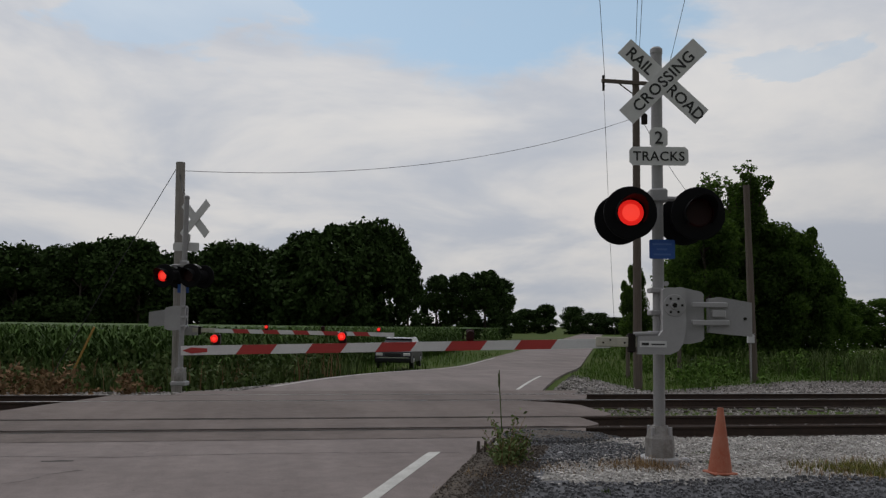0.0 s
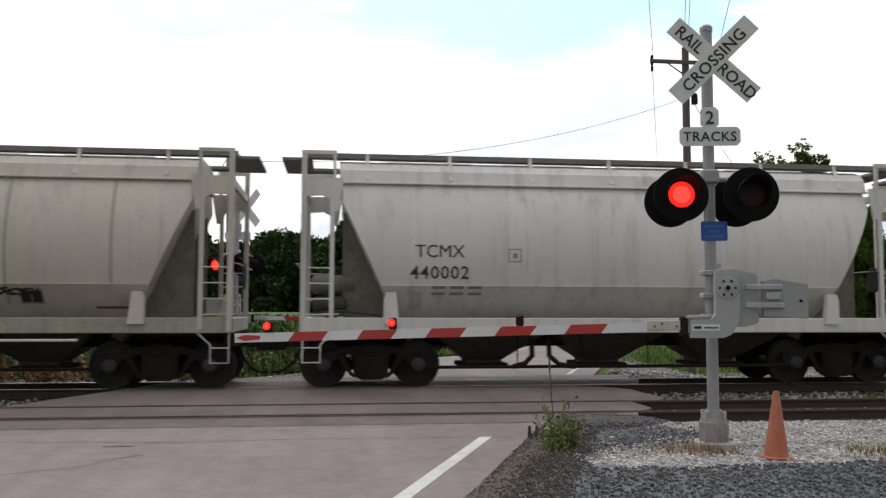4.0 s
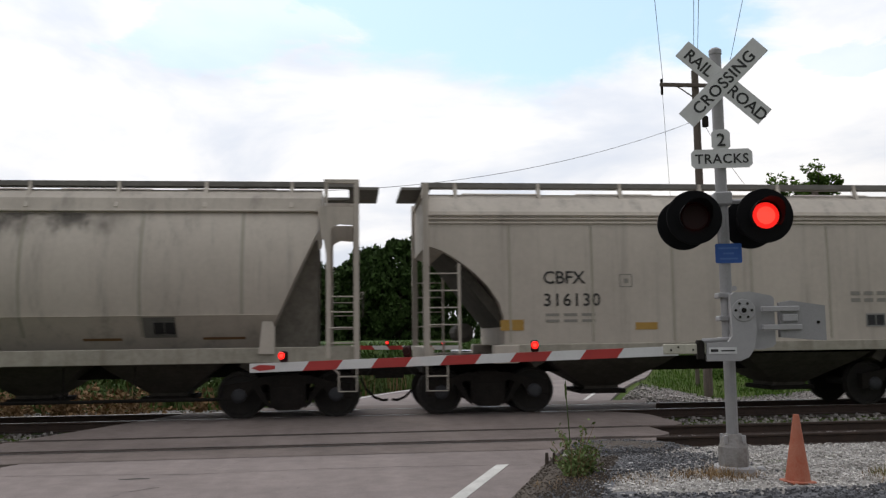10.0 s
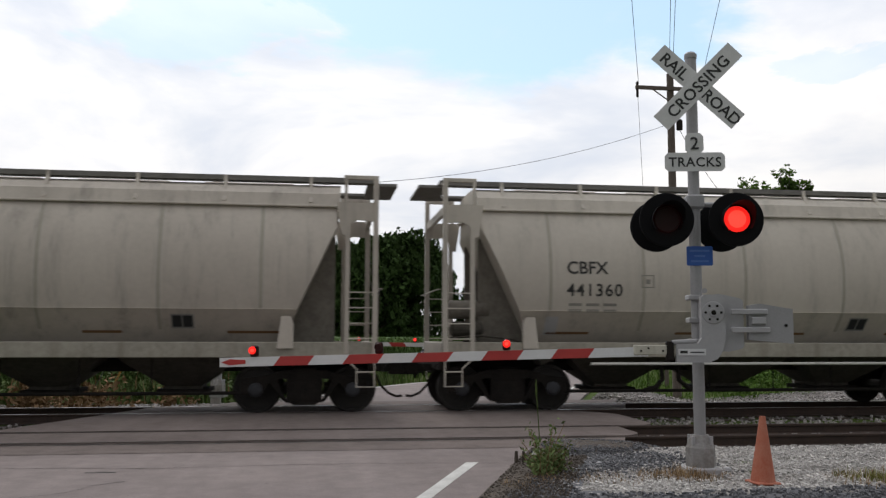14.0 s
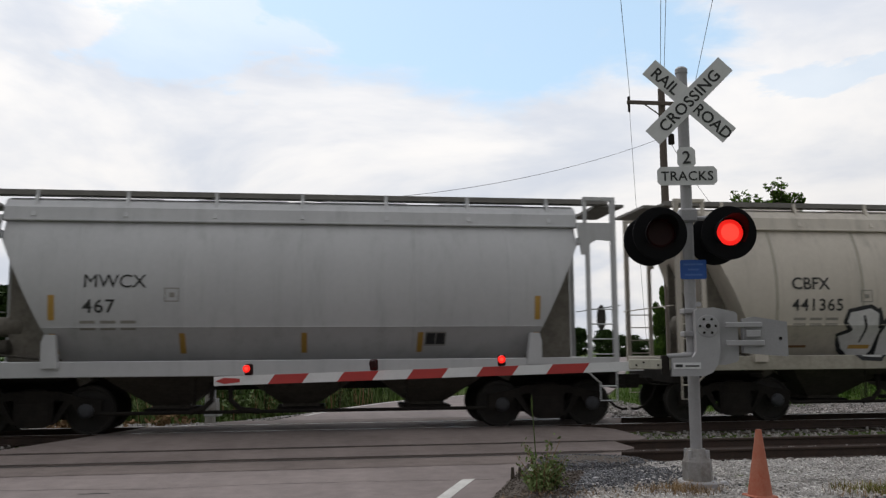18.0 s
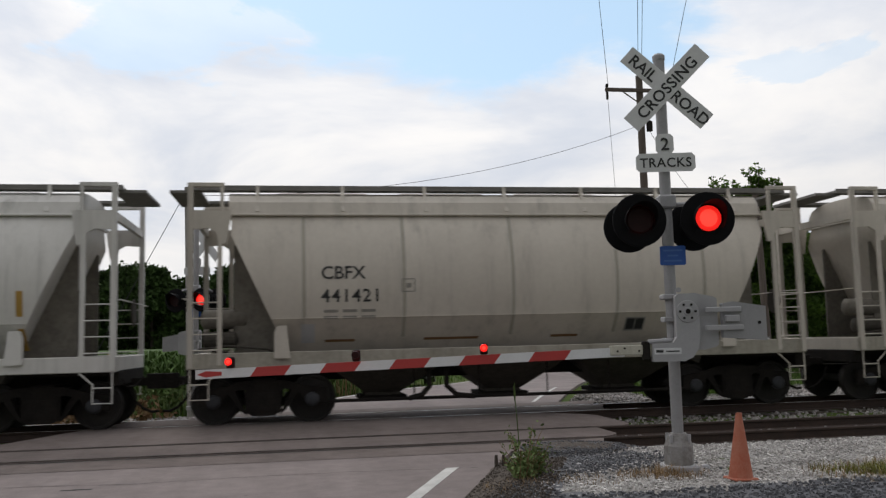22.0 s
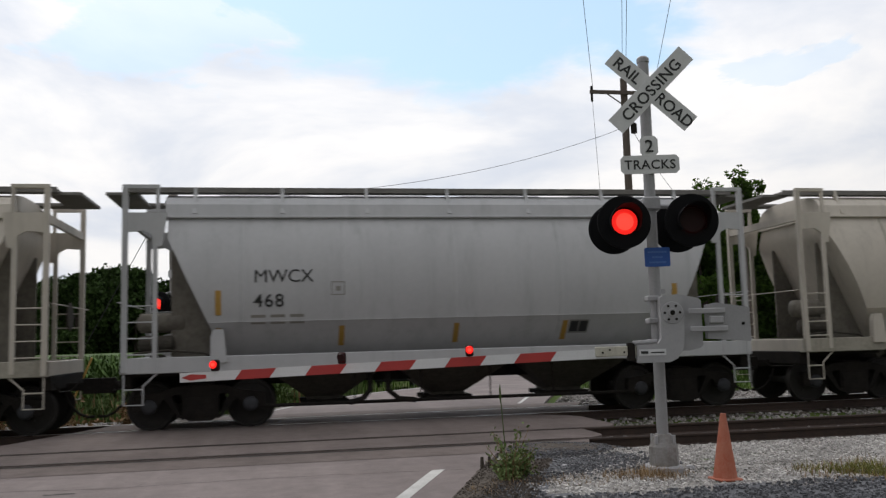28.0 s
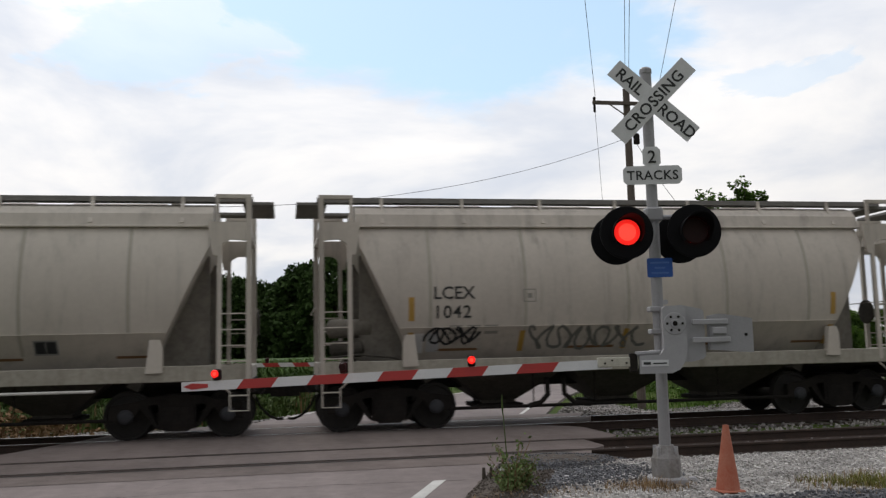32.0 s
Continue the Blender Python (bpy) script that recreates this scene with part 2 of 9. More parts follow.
M["lampcore"] = mat("lit_lamp_filament", (1.0, 0.05, 0.032), (1.0, 0.042, 0.026), 0.3, emit=0.85)
M["lampoff"] = mat("unlit_red_lens", (0.022, 0.002, 0.002), rough=0.45, spec=0.2)
M["headlamp"] = mat("headlight_glass", (1.0, 0.95, 0.8), (1.0, 0.93, 0.78), 0.2, emit=3.5)
M["cone"] = mat("faded_orange_plastic", (0.37, 0.088, 0.043), (0.41, 0.16, 0.10), 0.7, scale=6, fine=50)
M["greypole"] = mat("bleached_pole_wood", (0.31, 0.29, 0.27), (0.20, 0.185, 0.17), 0.9, scale=3, fine=40, stretch=(12, 12, 0.6))
M["pole"] = mat("weathered_pole_wood", (0.13, 0.105, 0.085), (0.075, 0.06, 0.05), 0.9, scale=3, fine=40, stretch=(12, 12, 0.6))
M["steprail"] = mat("step_rail", (0.30, 0.24, 0.12), (0.16, 0.13, 0.09), rough=0.6)
M["wire"] = mat("cable", (0.035, 0.035, 0.04), rough=0.6)
M["bark"] = mat("bark", (0.07, 0.055, 0.042), (0.04, 0.032, 0.025), 0.95, scale=4, fine=30)
M["leafdark"] = mat("dark_foliage", (0.030, 0.055, 0.016), (0.042, 0.07, 0.02), 0.75, island=0.9, spec=0.06)
M["leaflight"] = mat("light_foliage", (0.042, 0.076, 0.02), (0.062, 0.10, 0.027), 0.75, island=0.9, spec=0.06, leaf=0.45)
TAN = dict(rough=0.6, scale=0.7, fine=9, amount=0.7, stretch=(1, 1, 0.45))
M["tan"] = mat("dusty_tan_car_paint", (0.555, 0.506, 0.437), (0.462, 0.418, 0.358), streak=(0.31, 0.28, 0.24), vary=0.10, **TAN)
M["tan2"] = mat("grimy_tan_car_paint", (0.535, 0.48, 0.415), (0.425, 0.378, 0.325), streak=(0.24, 0.21, 0.182), vary=0.10, **TAN)
M["silver"] = mat("grey_car_paint", (0.47, 0.47, 0.475), (0.41, 0.41, 0.415), streak=(0.33, 0.33, 0.33), vary=0.06, **TAN)
M["pale"] = mat("off_white_car_paint", (0.66, 0.64, 0.605), (0.57, 0.55, 0.515), streak=(0.32, 0.31, 0.29), vary=0.06, **TAN)
M["rusty"] = mat("rust_stained_car_paint", (0.43, 0.405, 0.37), (0.36, 0.325, 0.285), streak=(0.27, 0.18, 0.12), **TAN)
M["roofgrime"] = mat("sooty_walkway_steel", (0.21, 0.20, 0.185), (0.13, 0.122, 0.112), 0.8)
M["emblem"] = mat("faded_emblem_yellow", (0.235, 0.165, 0.028), (0.175, 0.12, 0.022), 0.65, scale=1.5, fine=20)
M["cream"] = mat("weathered_cream_paint", (0.50, 0.48, 0.40), (0.36, 0.34, 0.28), 0.7, scale=8, fine=50)
M["dirt"] = mat("trodden_verge_soil", (0.135, 0.115, 0.098), (0.075, 0.063, 0.055), 1.0, scale=2.5, fine=24, bump=0.6, spec=0.1)
M["stripe"] = mat("orange_yellow_sill_paint", (0.40, 0.205, 0.018), (0.27, 0.135, 0.02), 0.6, scale=2, fine=20)
# seam strips a little darker than the tan car paint
M["seam"] = mat("darker_weld_seam", (0.38, 0.352, 0.29), (0.31, 0.285, 0.235), 0.7)
# grime colour, darkened further for the shade beneath the car bodies
M["under"] = mat("shade_darkened_grime", (0.012, 0.011, 0.0105), (0.026, 0.022, 0.019), 0.9, fine=20, spec=0.1)
# dusty steel; its dark tone also stands in for shade on slope sheets
M["bay"] = mat("dusty_shade_toned_steel", (0.078, 0.070, 0.058), (0.045, 0.040, 0.033), 0.85, fine=12, spec=0.25)
M["sill"] = mat("grimy_sill_paint", (0.38, 0.352, 0.29), (0.24, 0.22, 0.18), 0.7, scale=1.2, fine=10, streak=(0.15, 0.13, 0.10))
# grimy steel, also darkened to stand in for shade on the end webs
M["slope"] = mat("grimy_shade_toned_steel", (0.19, 0.172, 0.142), (0.12, 0.108, 0.09), 0.85, fine=12)
M["visor"] = mat("dull_blue_sheet_metal", (0.13, 0.17, 0.23), (0.10, 0.135, 0.19), 0.5)
# wheel colour lowered likewise to carry the shade under the cars
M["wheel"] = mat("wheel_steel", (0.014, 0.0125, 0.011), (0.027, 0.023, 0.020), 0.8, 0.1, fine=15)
M["bogie"] = mat("dusty_bogie_casting", (0.035, 0.030, 0.026), (0.02, 0.018, 0.016), 0.9, fine=15, spec=0.1)
M["hub"] = mat("worn_bearing_cap", (0.05, 0.052, 0.06), (0.022, 0.022, 0.024), 0.55, 0.3)
M["letter"] = mat("black_stencil_paint", (0.020, 0.020, 0.020), (0.035, 0.034, 0.032), 0.7, fine=25)
M["faint"] = mat("faded_stencil_print", (0.20, 0.19, 0.17), (0.26, 0.245, 0.215), 0.7, fine=30)
M["amber"] = mat("amber_reflector_tape", (0.42, 0.25, 0.05), (0.33, 0.19, 0.04), 0.5, fine=30)
M["rust"] = mat("rust_streak", (0.22, 0.12, 0.055), (0.16, 0.085, 0.04), 0.85, fine=20)
M["locoblue"] = mat("dark_blue_engine_paint", (0.0095, 0.0165, 0.0275), (0.0165, 0.020, 0.0265), 0.6, spec=0.08, scale=0.8, fine=15, amount=0.7)
M["locodark"] = mat("sooty_engine_paint", (0.004, 0.005, 0.007), (0.007, 0.0075, 0.009), 0.8, spec=0.03, scale=0.8, fine=15)
M["noseyellow"] = mat("grimy_yellow_engine_paint", (0.22, 0.12, 0.03), (0.07, 0.045, 0.022), 0.7, scale=3, fine=24, amount=0.9)
M["locoyellow"] = mat("worn_yellow_engine_paint", (0.28, 0.17, 0.024), (0.20, 0.12, 0.02), 0.6, scale=2, fine=20)
M["cabwhite"] = mat("white_roof_paint", (0.55, 0.56, 0.57), (0.46, 0.47, 0.48), 0.6)
# near-black stands in for shadow between louvre and grille slats
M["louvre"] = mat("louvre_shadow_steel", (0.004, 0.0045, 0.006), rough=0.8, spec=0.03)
M["glass"] = mat("dark_window_glass", (0.008, 0.010, 0.012), rough=0.12, spec=0.4)
M["carpaint"] = mat("dark_car_paint", (0.012, 0.012, 0.015), rough=0.4, spec=0.25)
M["tyre"] = mat("tyre_rubber", (0.015, 0.015, 0.015), rough=0.85)
M["chrome"] = mat("bright_metal", (0.6, 0.6, 0.6), rough=0.25, metal=0.9)
for key, c in dict(gwhite=(0.62, 0.61, 0.60), gblack=(0.022, 0.022, 0.024), gblue=(0.17, 0.32, 0.55), gorange=(0.45, 0.20, 0.04), ggreen=(0.10, 0.20, 0.07), gred=(0.36, 0.05, 0.045), gmaroon=(0.25, 0.045, 0.06), gteal=(0.16, 0.32, 0.33), gyellow=(0.50, 0.42, 0.08), ggrey=(0.44, 0.44, 0.45), gdusk=(0.085, 0.16, 0.24), gsmoke=(0.17, 0.165, 0.15), gdim=(0.27, 0.265, 0.25), gbrown=(0.24, 0.135, 0.075), gtan=(0.34, 0.23, 0.12), gviolet=(0.10, 0.085, 0.13), gfog=(0.13, 0.24, 0.26)).items():
    M[key] = mat("spray_paint_" + key[1:], c, tuple(v * 0.8 for v in c), 0.7, fine=14)



def soot_material(name, color, dense):
    """A see-through grime stain: thick at its top edge, running out downwards in streaks and fading at its sides."""
    m = bpy.data.materials.new(name)
    m.use_nodes = True
    t = m.node_tree
    b = t.nodes["Principled BSDF"]
    co = t.nodes.new("ShaderNodeTexCoord")
    sp = t.nodes.new("ShaderNodeSeparateXYZ")
    t.links.new(co.outputs["Generated"], sp.inputs[0])
    mp = t.nodes.new("ShaderNodeMapping")
    mp.inputs["Scale"].default_value = (4.5, 4.5, 0.5)
    t.links.new(co.outputs["Object"], mp.inputs[0])
    run = node(t, "ShaderNodeTexNoise", Scale=1.0, Detail=7.0, Roughness=0.65)
    t.links.new(mp.outputs[0], run.inputs["Vector"])
    cloud = node(t, "ShaderNodeTexNoise", Scale=1.7, Detail=5.0, Roughness=0.6)
    t.links.new(co.outputs["Object"], cloud.inputs["Vector"])
    x = sp.outputs[0]
    side = math_node(t, "MULTIPLY", ramp(t, x, 0.0, 0.3), math_node(t, "SUBTRACT", 1.0, ramp(t, x, 0.7, 1.0)))
    hang = ramp(t, math_node(t, "ADD", sp.outputs[2], math_node(t, "MULTIPLY", math_node(t, "SUBTRACT", run.outputs[0], 0.5), 1.6)), 0.25, 0.95)
    a = math_node(t, "MULTIPLY", math_node(t, "MULTIPLY", side, hang), ramp(t, cloud.outputs[0], 0.3, 0.62))
    t.links.new(math_node(t, "MULTIPLY", a, dense, True), b.inputs["Alpha"])
    b.inputs["Base Color"].default_value = (*color, 1)
    b.inputs["Roughness"].default_value = 0.9
    return m


M["soot"] = soot_material("soot_stain", (0.105, 0.095, 0.085), 0.72)
M["rustrun"] = soot_material("rust_run_off", (0.26, 0.155, 0.085), 0.42)
M["dust"] = soot_material("run_off_stain", (0.22, 0.195, 0.155), 0.35)

# ---------------------------------------------------------------- mesh helpers


def part(name, bm, material, parent=None, label="", smooth=False):
    me = bpy.data.meshes.new(name)
    bm.normal_update()
    bm.to_mesh(me)
    bm.free()
    me.materials.append(material)
    if smooth:
        me.polygons.foreach_set("use_smooth", [True] * len(me.polygons))
    ob = new(name, me)
    ob.parent = parent
    if label:
        ob["label"] = label
    return ob


def thing(name, label, category, group="", m=None):
    ob = new(name)
    ob.empty_display_size = 0.3
    if m is not None:
        ob.matrix_basis = m
    return tagged(ob, label, category, group)


def box(bm, x0, x1, y0, y1, z0, z1, bevel=0.0, m=None):
    vs = [bm.verts.new((x, y, z)) for x in (x0, x1) for y in (y0, y1) for z in (z0, z1)]
    fs = [bm.faces.new([vs[i] for i in f]) for f in ((0, 1, 3, 2), (4, 6, 7, 5), (0, 4, 5, 1), (2, 3, 7, 6), (0, 2, 6, 4), (1, 5, 7, 3))]
    if bevel:
        r = bmesh.ops.bevel(bm, geom=list({e for f in fs for e in f.edges}), offset=bevel, segments=1, affect="EDGES", profile=0.5)
        vs = list({v for f in r["faces"] for v in f.verts} | {v for v in vs if v.is_valid})
    if m is not None:
        bmesh.ops.transform(bm, matrix=m, verts=vs)
    return bm


def tube(bm, p0, p1, r0, r1=None, seg=10, caps=True):
    p0, p1 = Vector(p0), Vector(p1)
    r1 = r0 if r1 is None else r1
    q = (p1 - p0).to_track_quat("Z", "Y")
    rings = []
    for p, r in ((p0, r0), (p1, r1)):
        rings.append([bm.verts.new(p + q @ Vector((r * math.cos(2 * math.pi * i / seg), r * math.sin(2 * math.pi * i / seg), 0))) for i in range(seg)])
    for i in range(seg):
        bm.faces.new((rings[0][i], rings[0][(i + 1) % seg], rings[1][(i + 1) % seg], rings[1][i]))
    if caps:
        bm.faces.new(list(reversed(rings[0])))
        bm.faces.new(rings[1])
    return bm


def pipe(bm, pts, r, seg=6):
    pts = [Vector(p) for p in pts]
    rings = []
    for i, p in enumerate(pts):
        d = (pts[min(i + 1, len(pts) - 1)] - pts[max(i - 1, 0)]).normalized()
        a = d.orthogonal().normalized() if i == 0 else (a - d * a.dot(d)).normalized()
        b = d.cross(a)
        rings.append([bm.verts.new(p + (a * math.cos(2 * math.pi * k / seg) + b * math.sin(2 * math.pi * k / seg)) * r) for k in range(seg)])
    for u, w in zip(rings, rings[1:]):
        for k in range(seg):
            bm.faces.new((u[k], u[(k + 1) % seg], w[(k + 1) % seg], w[k]))
    bm.faces.new(list(reversed(rings[0])))
    bm.faces.new(rings[-1])
    return bm


def lathe(bm, profile, origin, axis, seg=20):
    """profile: (radius, distance along the axis)."""
    q = Vector(axis).to_track_quat("Z", "Y")
    o = Vector(origin)
    rings = [[bm.verts.new(o + q @ Vector((r * math.cos(2 * math.pi * i / seg), r * math.sin(2 * math.pi * i / seg), d))) for i in range(seg)] for r, d in profile]
    for a, b in zip(rings, rings[1:]):
        for i in range(seg):
            bm.faces.new((a[i], a[(i + 1) % seg], b[(i + 1) % seg], b[i]))
    bm.faces.new(list(reversed(rings[0])))
    bm.faces.new(rings[-1])
    return bm


def slab(bm, pts, axis, d0, d1):
    """A prism: an outline of (u, v) pulled along an axis; 'y': (x, z), 'x': (y, z), 'z': (x, y)."""
    def at(u, v, d):
        return {"y": (u, d, v), "x": (d, u, v), "z": (u, v, d)}[axis]
    a = [bm.verts.new(at(u, v, d0)) for u, v in pts]
    b = [bm.verts.new(at(u, v, d1)) for u, v in pts]
    n = len(pts)
    for i in range(n):
        bm.faces.new((a[i], a[(i + 1) % n], b[(i + 1) % n], b[i]))
    bm.faces.new(a)
    bm.faces.new(b)
    bmesh.ops.recalc_face_normals(bm, faces=bm.faces[:])
    return bm


def B():
    return bmesh.new()


def lettering(name, words, size, m, material, parent, thick=0.004, align="LEFT", spacing=1.0, shear=0.0, label="", bold=0.0):
    cu = bpy.data.curves.new(name, "FONT")
    cu.body, cu.size, cu.extrude, cu.align_x, cu.space_character, cu.shear = words, size, thick, align, spacing, shear
    cu.resolution_u = 3
    cu.offset = bold  # heavier strokes
    tmp = bpy.data.objects.new(name, cu)
    me = bpy.data.meshes.new_from_object(tmp)
    bpy.data.objects.remove(tmp)
    bpy.data.curves.remove(cu)
    me.name = name
    me.materials.clear()
    me.materials.append(material)
    ob = new(name, me)
    ob.parent = parent
    ob.matrix_basis = m
    if label:
        ob["label"] = label
    return ob


# ---------------------------------------------------------------- ground, road, tracks
SLOPE = 0.385  # the road's drift to the right for each metre ahead
NEAR_RAILS, FAR_RAILS = (12.75, 14.255), (17.45, 18.955)
TRACK_Y = 18.2


def road_z(y):
    k = min(1.0, max(0.0, (y - 21.0) / 30.0))
    return 0.0 - 0.75 * k * k * (3 - 2 * k)


def road_right(y):
    return 2.36 + SLOPE * (y - 10.4)


def road_left(y):
    return -0.77 + SLOPE * (y - 20.4)


def ground_z(x, y):
    far = min(1.0, max(0.0, (y - 20.3) / 8.0))
    bank = min(1.0, max(0.0, (x - road_right(y) - 4.0) / 5.0)) * min(1.0, max(0.0, (75.0 - y) / 20.0))
    base = -0.22 - (0.65 - 0.35 * bank) * far * far * (3 - 2 * far)
    if y < 11.6:
        base = -0.05
    elif y < 12.4:
        base = -0.05 - 0.17 * (y - 11.6) / 0.8
    d = min(abs(x - road_left(y)), abs(x - road_right(y))) if not road_left(y) < x < road_right(y) else 0.0
    k = max(0.0, 1 - d / 3.0)
    if y > 19.8 or y < 11.8:
        base = max(base, base * (1 - k) + (road_z(y) - 0.05) * k)
        if d == 0.0:
            base = road_z(y) - 0.06
    elif road_left(y) - 2.0 < x < road_right(y) + 1.1:
        base = -0.3
    return base


def build_ground():
    xs = sorted({*(round(v, 2) for v in np.arange(-14, 24.1, 0.5)), -3000, -1200, -500, -250, -120, -70, -45, -30, -20, 28, 34, 42, 55, 75, 110, 180, 300, 600, 1400, 3000})
    ys = sorted({*(round(v, 2) for v in np.arange(5, 34.1, 0.4)), -400, -120, -40, -15, -5, 0, 2.5, 38, 44, 52, 62, 75, 95, 130, 200, 350, 700, 1500, 3000})
    bm = B()
    g = [[bm.verts.new((x, y, ground_z(x, y) + (0.02 * noise.noise((x * 1.3, y * 1.3, 0)) if y < 40 else 0))) for x in xs] for y in ys]
    for j in range(len(ys) - 1):
        for i in range(len(xs) - 1):
            bm.faces.new((g[j][i], g[j][i + 1], g[j + 1][i + 1], g[j + 1][i]))
    tagged(part("ground", bm, M["ground"], smooth=True), "grassy and weedy earth beside the road and tracks", "ground", kind="structure")


def strip(bm, y0, y1, x0, x1, z0, depth, step=1.0):
    """A slab of paving between two lines that run with the road."""
    n = max(1, int(math.ceil((y1 - y0) / step)))
    rows = []
    for j in range(n + 1):
        y = y0 + (y1 - y0) * j / n
        rows.append([bm.verts.new(p) for p in ((x0(y), y, z0(y)), (x1(y), y, z0(y)), (x1(y), y, z0(y) - depth), (x0(y), y, z0(y) - depth))])
    for a, b in zip(rows, rows[1:]):
        for i in range(4):
            bm.faces.new((a[i], a[(i + 1) % 4], b[(i + 1) % 4], b[i]))
    bm.faces.new(rows[0])
    bm.faces.new(rows[-1])
    bmesh.ops.recalc_face_normals(bm, faces=bm.faces[:])
    return bm


def build_road():
    road = thing("road", "patched grey two-lane asphalt road running over the level crossing", "road")
    tagged(road, kind="structure")
    part("road_surface", strip(B(), -60, 11.7, road_left, road_right, road_z, 0.12), M["asphalt"], road)
    part("road_surface", strip(B(), 20.0, 400, road_left, road_right, road_z, 0.12, 2.0), M["asphalt"], road)
    edge = [(lambda y: road_right(y) - 0.62, lambda y: road_right(y) - 0.47, -20, 10.4), (lambda y: road_right(y) - 0.68, lambda y: road_right(y) - 0.59, 20.3, 27), (lambda y: road_left(y) + 0.15, lambda y: road_left(y) + 0.25, 21.3, 60)]
    for a, b, y0, y1 in edge:
        part("edge_line", strip(B(), y0, y1, a, b, lambda y: road_z(y) + 0.004, 0.003, 2.0), M["line"], road, "worn white edge line")
    rng = random.Random(3)

    def crack(pts, w):
        bm = B()
        side = []
        fine = []
        for (ax, ay), (bx, by) in zip(pts, pts[1:]):
            n = max(2, int(math.hypot(bx - ax, by - ay) / 0.12))
            fine += [(ax + (bx - ax) * i / n + rng.uniform(-0.02, 0.02), ay + (by - ay) * i / n + rng.uniform(-0.02, 0.02)) for i in range(n)]
        for (ax, ay) in fine:
            ww = w * rng.uniform(0.4, 1.2)
            side.append((bm.verts.new((ax, ay - ww, 0.003)), bm.verts.new((ax, ay + ww, 0.003))))
        for p, q in zip(side, side[1:]):
            bm.faces.new((p[0], q[0], q[1], p[1]))
        part("crack", bm, M["crack"], road, "dark crack in the asphalt")
    crack([(-4.6, 10.7), (-2.9, 10.5), (-1.75, 10.34), (-0.7, 10.46), (0.6, 10.47), (2.25, 10.3)], 0.009)
    crack([(-3.4, 8.3), (-2.7, 8.72), (-2.4, 8.9), (-2.25, 9.25), (-1.9, 9.6)], 0.010)
    crack([(-2.55, 10.12), (-2.34, 10.16), (-2.05, 10.07)], 0.032)
    crack([(-1.64, 10.36), (-1.5, 10.9), (-1.3, 11.4), (-1.05, 12.1)], 0.006)

    pad = thing("crossing_pad", "worn asphalt crossing surface level with the rails of both tracks", "level crossing")
    tagged(pad, kind="structure")
    spans = [(11.66, 12.67), (12.90, 14.17), (14.34, 17.37), (17.60, 18.86), (19.05, 20.02)]
    for i, (y0, y1) in enumerate(spans):
        n = 1
        for k in range(n):
            a, b = k / n, (k + 1) / n

            def x_at(f, y, k=i):
                lo, hi = road_left(y) - (1.0 if k == 0 else 2.05 if k < 4 else 1.0), road_right(y) + (1.15 if 0 < k < 4 else 1.3 if k == 0 else 0.9)
                if k == 2:
                    hi = 5.72 - 1.0 * max(0.0, (y - 16.2) / 1.17) ** 2 - 0.25 * max(0.0, (14.75 - y) / 0.41) ** 2
                elif k == 1:
                    hi = 4.95 - 0.3 * max(0.0, (13.3 - y) / 0.4) ** 2
                return lo + (hi - lo) * f
            gap = 0.004
            part("pad_surface", strip(B(), y0, y1, lambda y, a=a: x_at(a, y) + gap, lambda y, b=b: x_at(b, y) - gap, lambda y: 0.0, 0.14, 0.1), M["pad"], pad)
    # crumbling asphalt shoulder where the pad meets the gravel
    bm = B()
    cx, cy = 3.72, 11.92
    rings = []
    for rad, z in ((0.3, 0.022), (0.62, 0.014), (0.82, -0.02), (0.98, -0.14)):
        rings.append([bm.verts.new((cx + 1.05 * rad * math.cos(q) * (1 + 0.06 * math.sin(3 * q + 1)), cy + min(0.70, 0.80 * rad * math.sin(q) * (1 + 0.08 * math.sin(5 * q))), z + 0.012 * noise.noise((q * 2, rad * 4, 1)))) for q in [2 * math.pi * i / 28 for i in range(28)]])
    for p, q in zip(rings, rings[1:]):
        for i in range(28):
            bm.faces.new((p[i], p[(i + 1) % 28], q[(i + 1) % 28], q[i]))
    bm.faces.new(rings[0])
    bmesh.ops.recalc_face_normals(bm, faces=bm.faces[:])
    part("crumbled_shoulder", bm, M["dirt"], pad, "dark crumbling asphalt shoulder", smooth=True)
    # open joints along the rails
    for y in (12.60, 12.655, 12.915, 14.16, 14.35):
        bm = B()
        row = []
        n = 120
        for i in range(n + 1):
            x = road_left(y) - 1.9 + (road_right(y) - road_left(y) + 2.9) * i / n
            c, w = y + rng.uniform(-0.008, 0.008), rng.uniform(0.004, 0.022)
            row.append((bm.verts.new((x, c - w, 0.003)), bm.verts.new((x, c + w, 0.003))))
        for p, q in zip(row, row[1:]):
            bm.faces.new((p[0], q[0], q[1], p[1]))
        part("crack", bm, M["crack"], pad, "ragged dark joint along the rail")


def rail_profile():
    half = [(0.07, 0.0), (0.07, 0.012), (0.012, 0.03), (0.009, 0.13), (0.034, 0.142), (0.036, 0.168), (0.028, 0.176)]
    return half + [(-u, v) for u, v in reversed(half)]


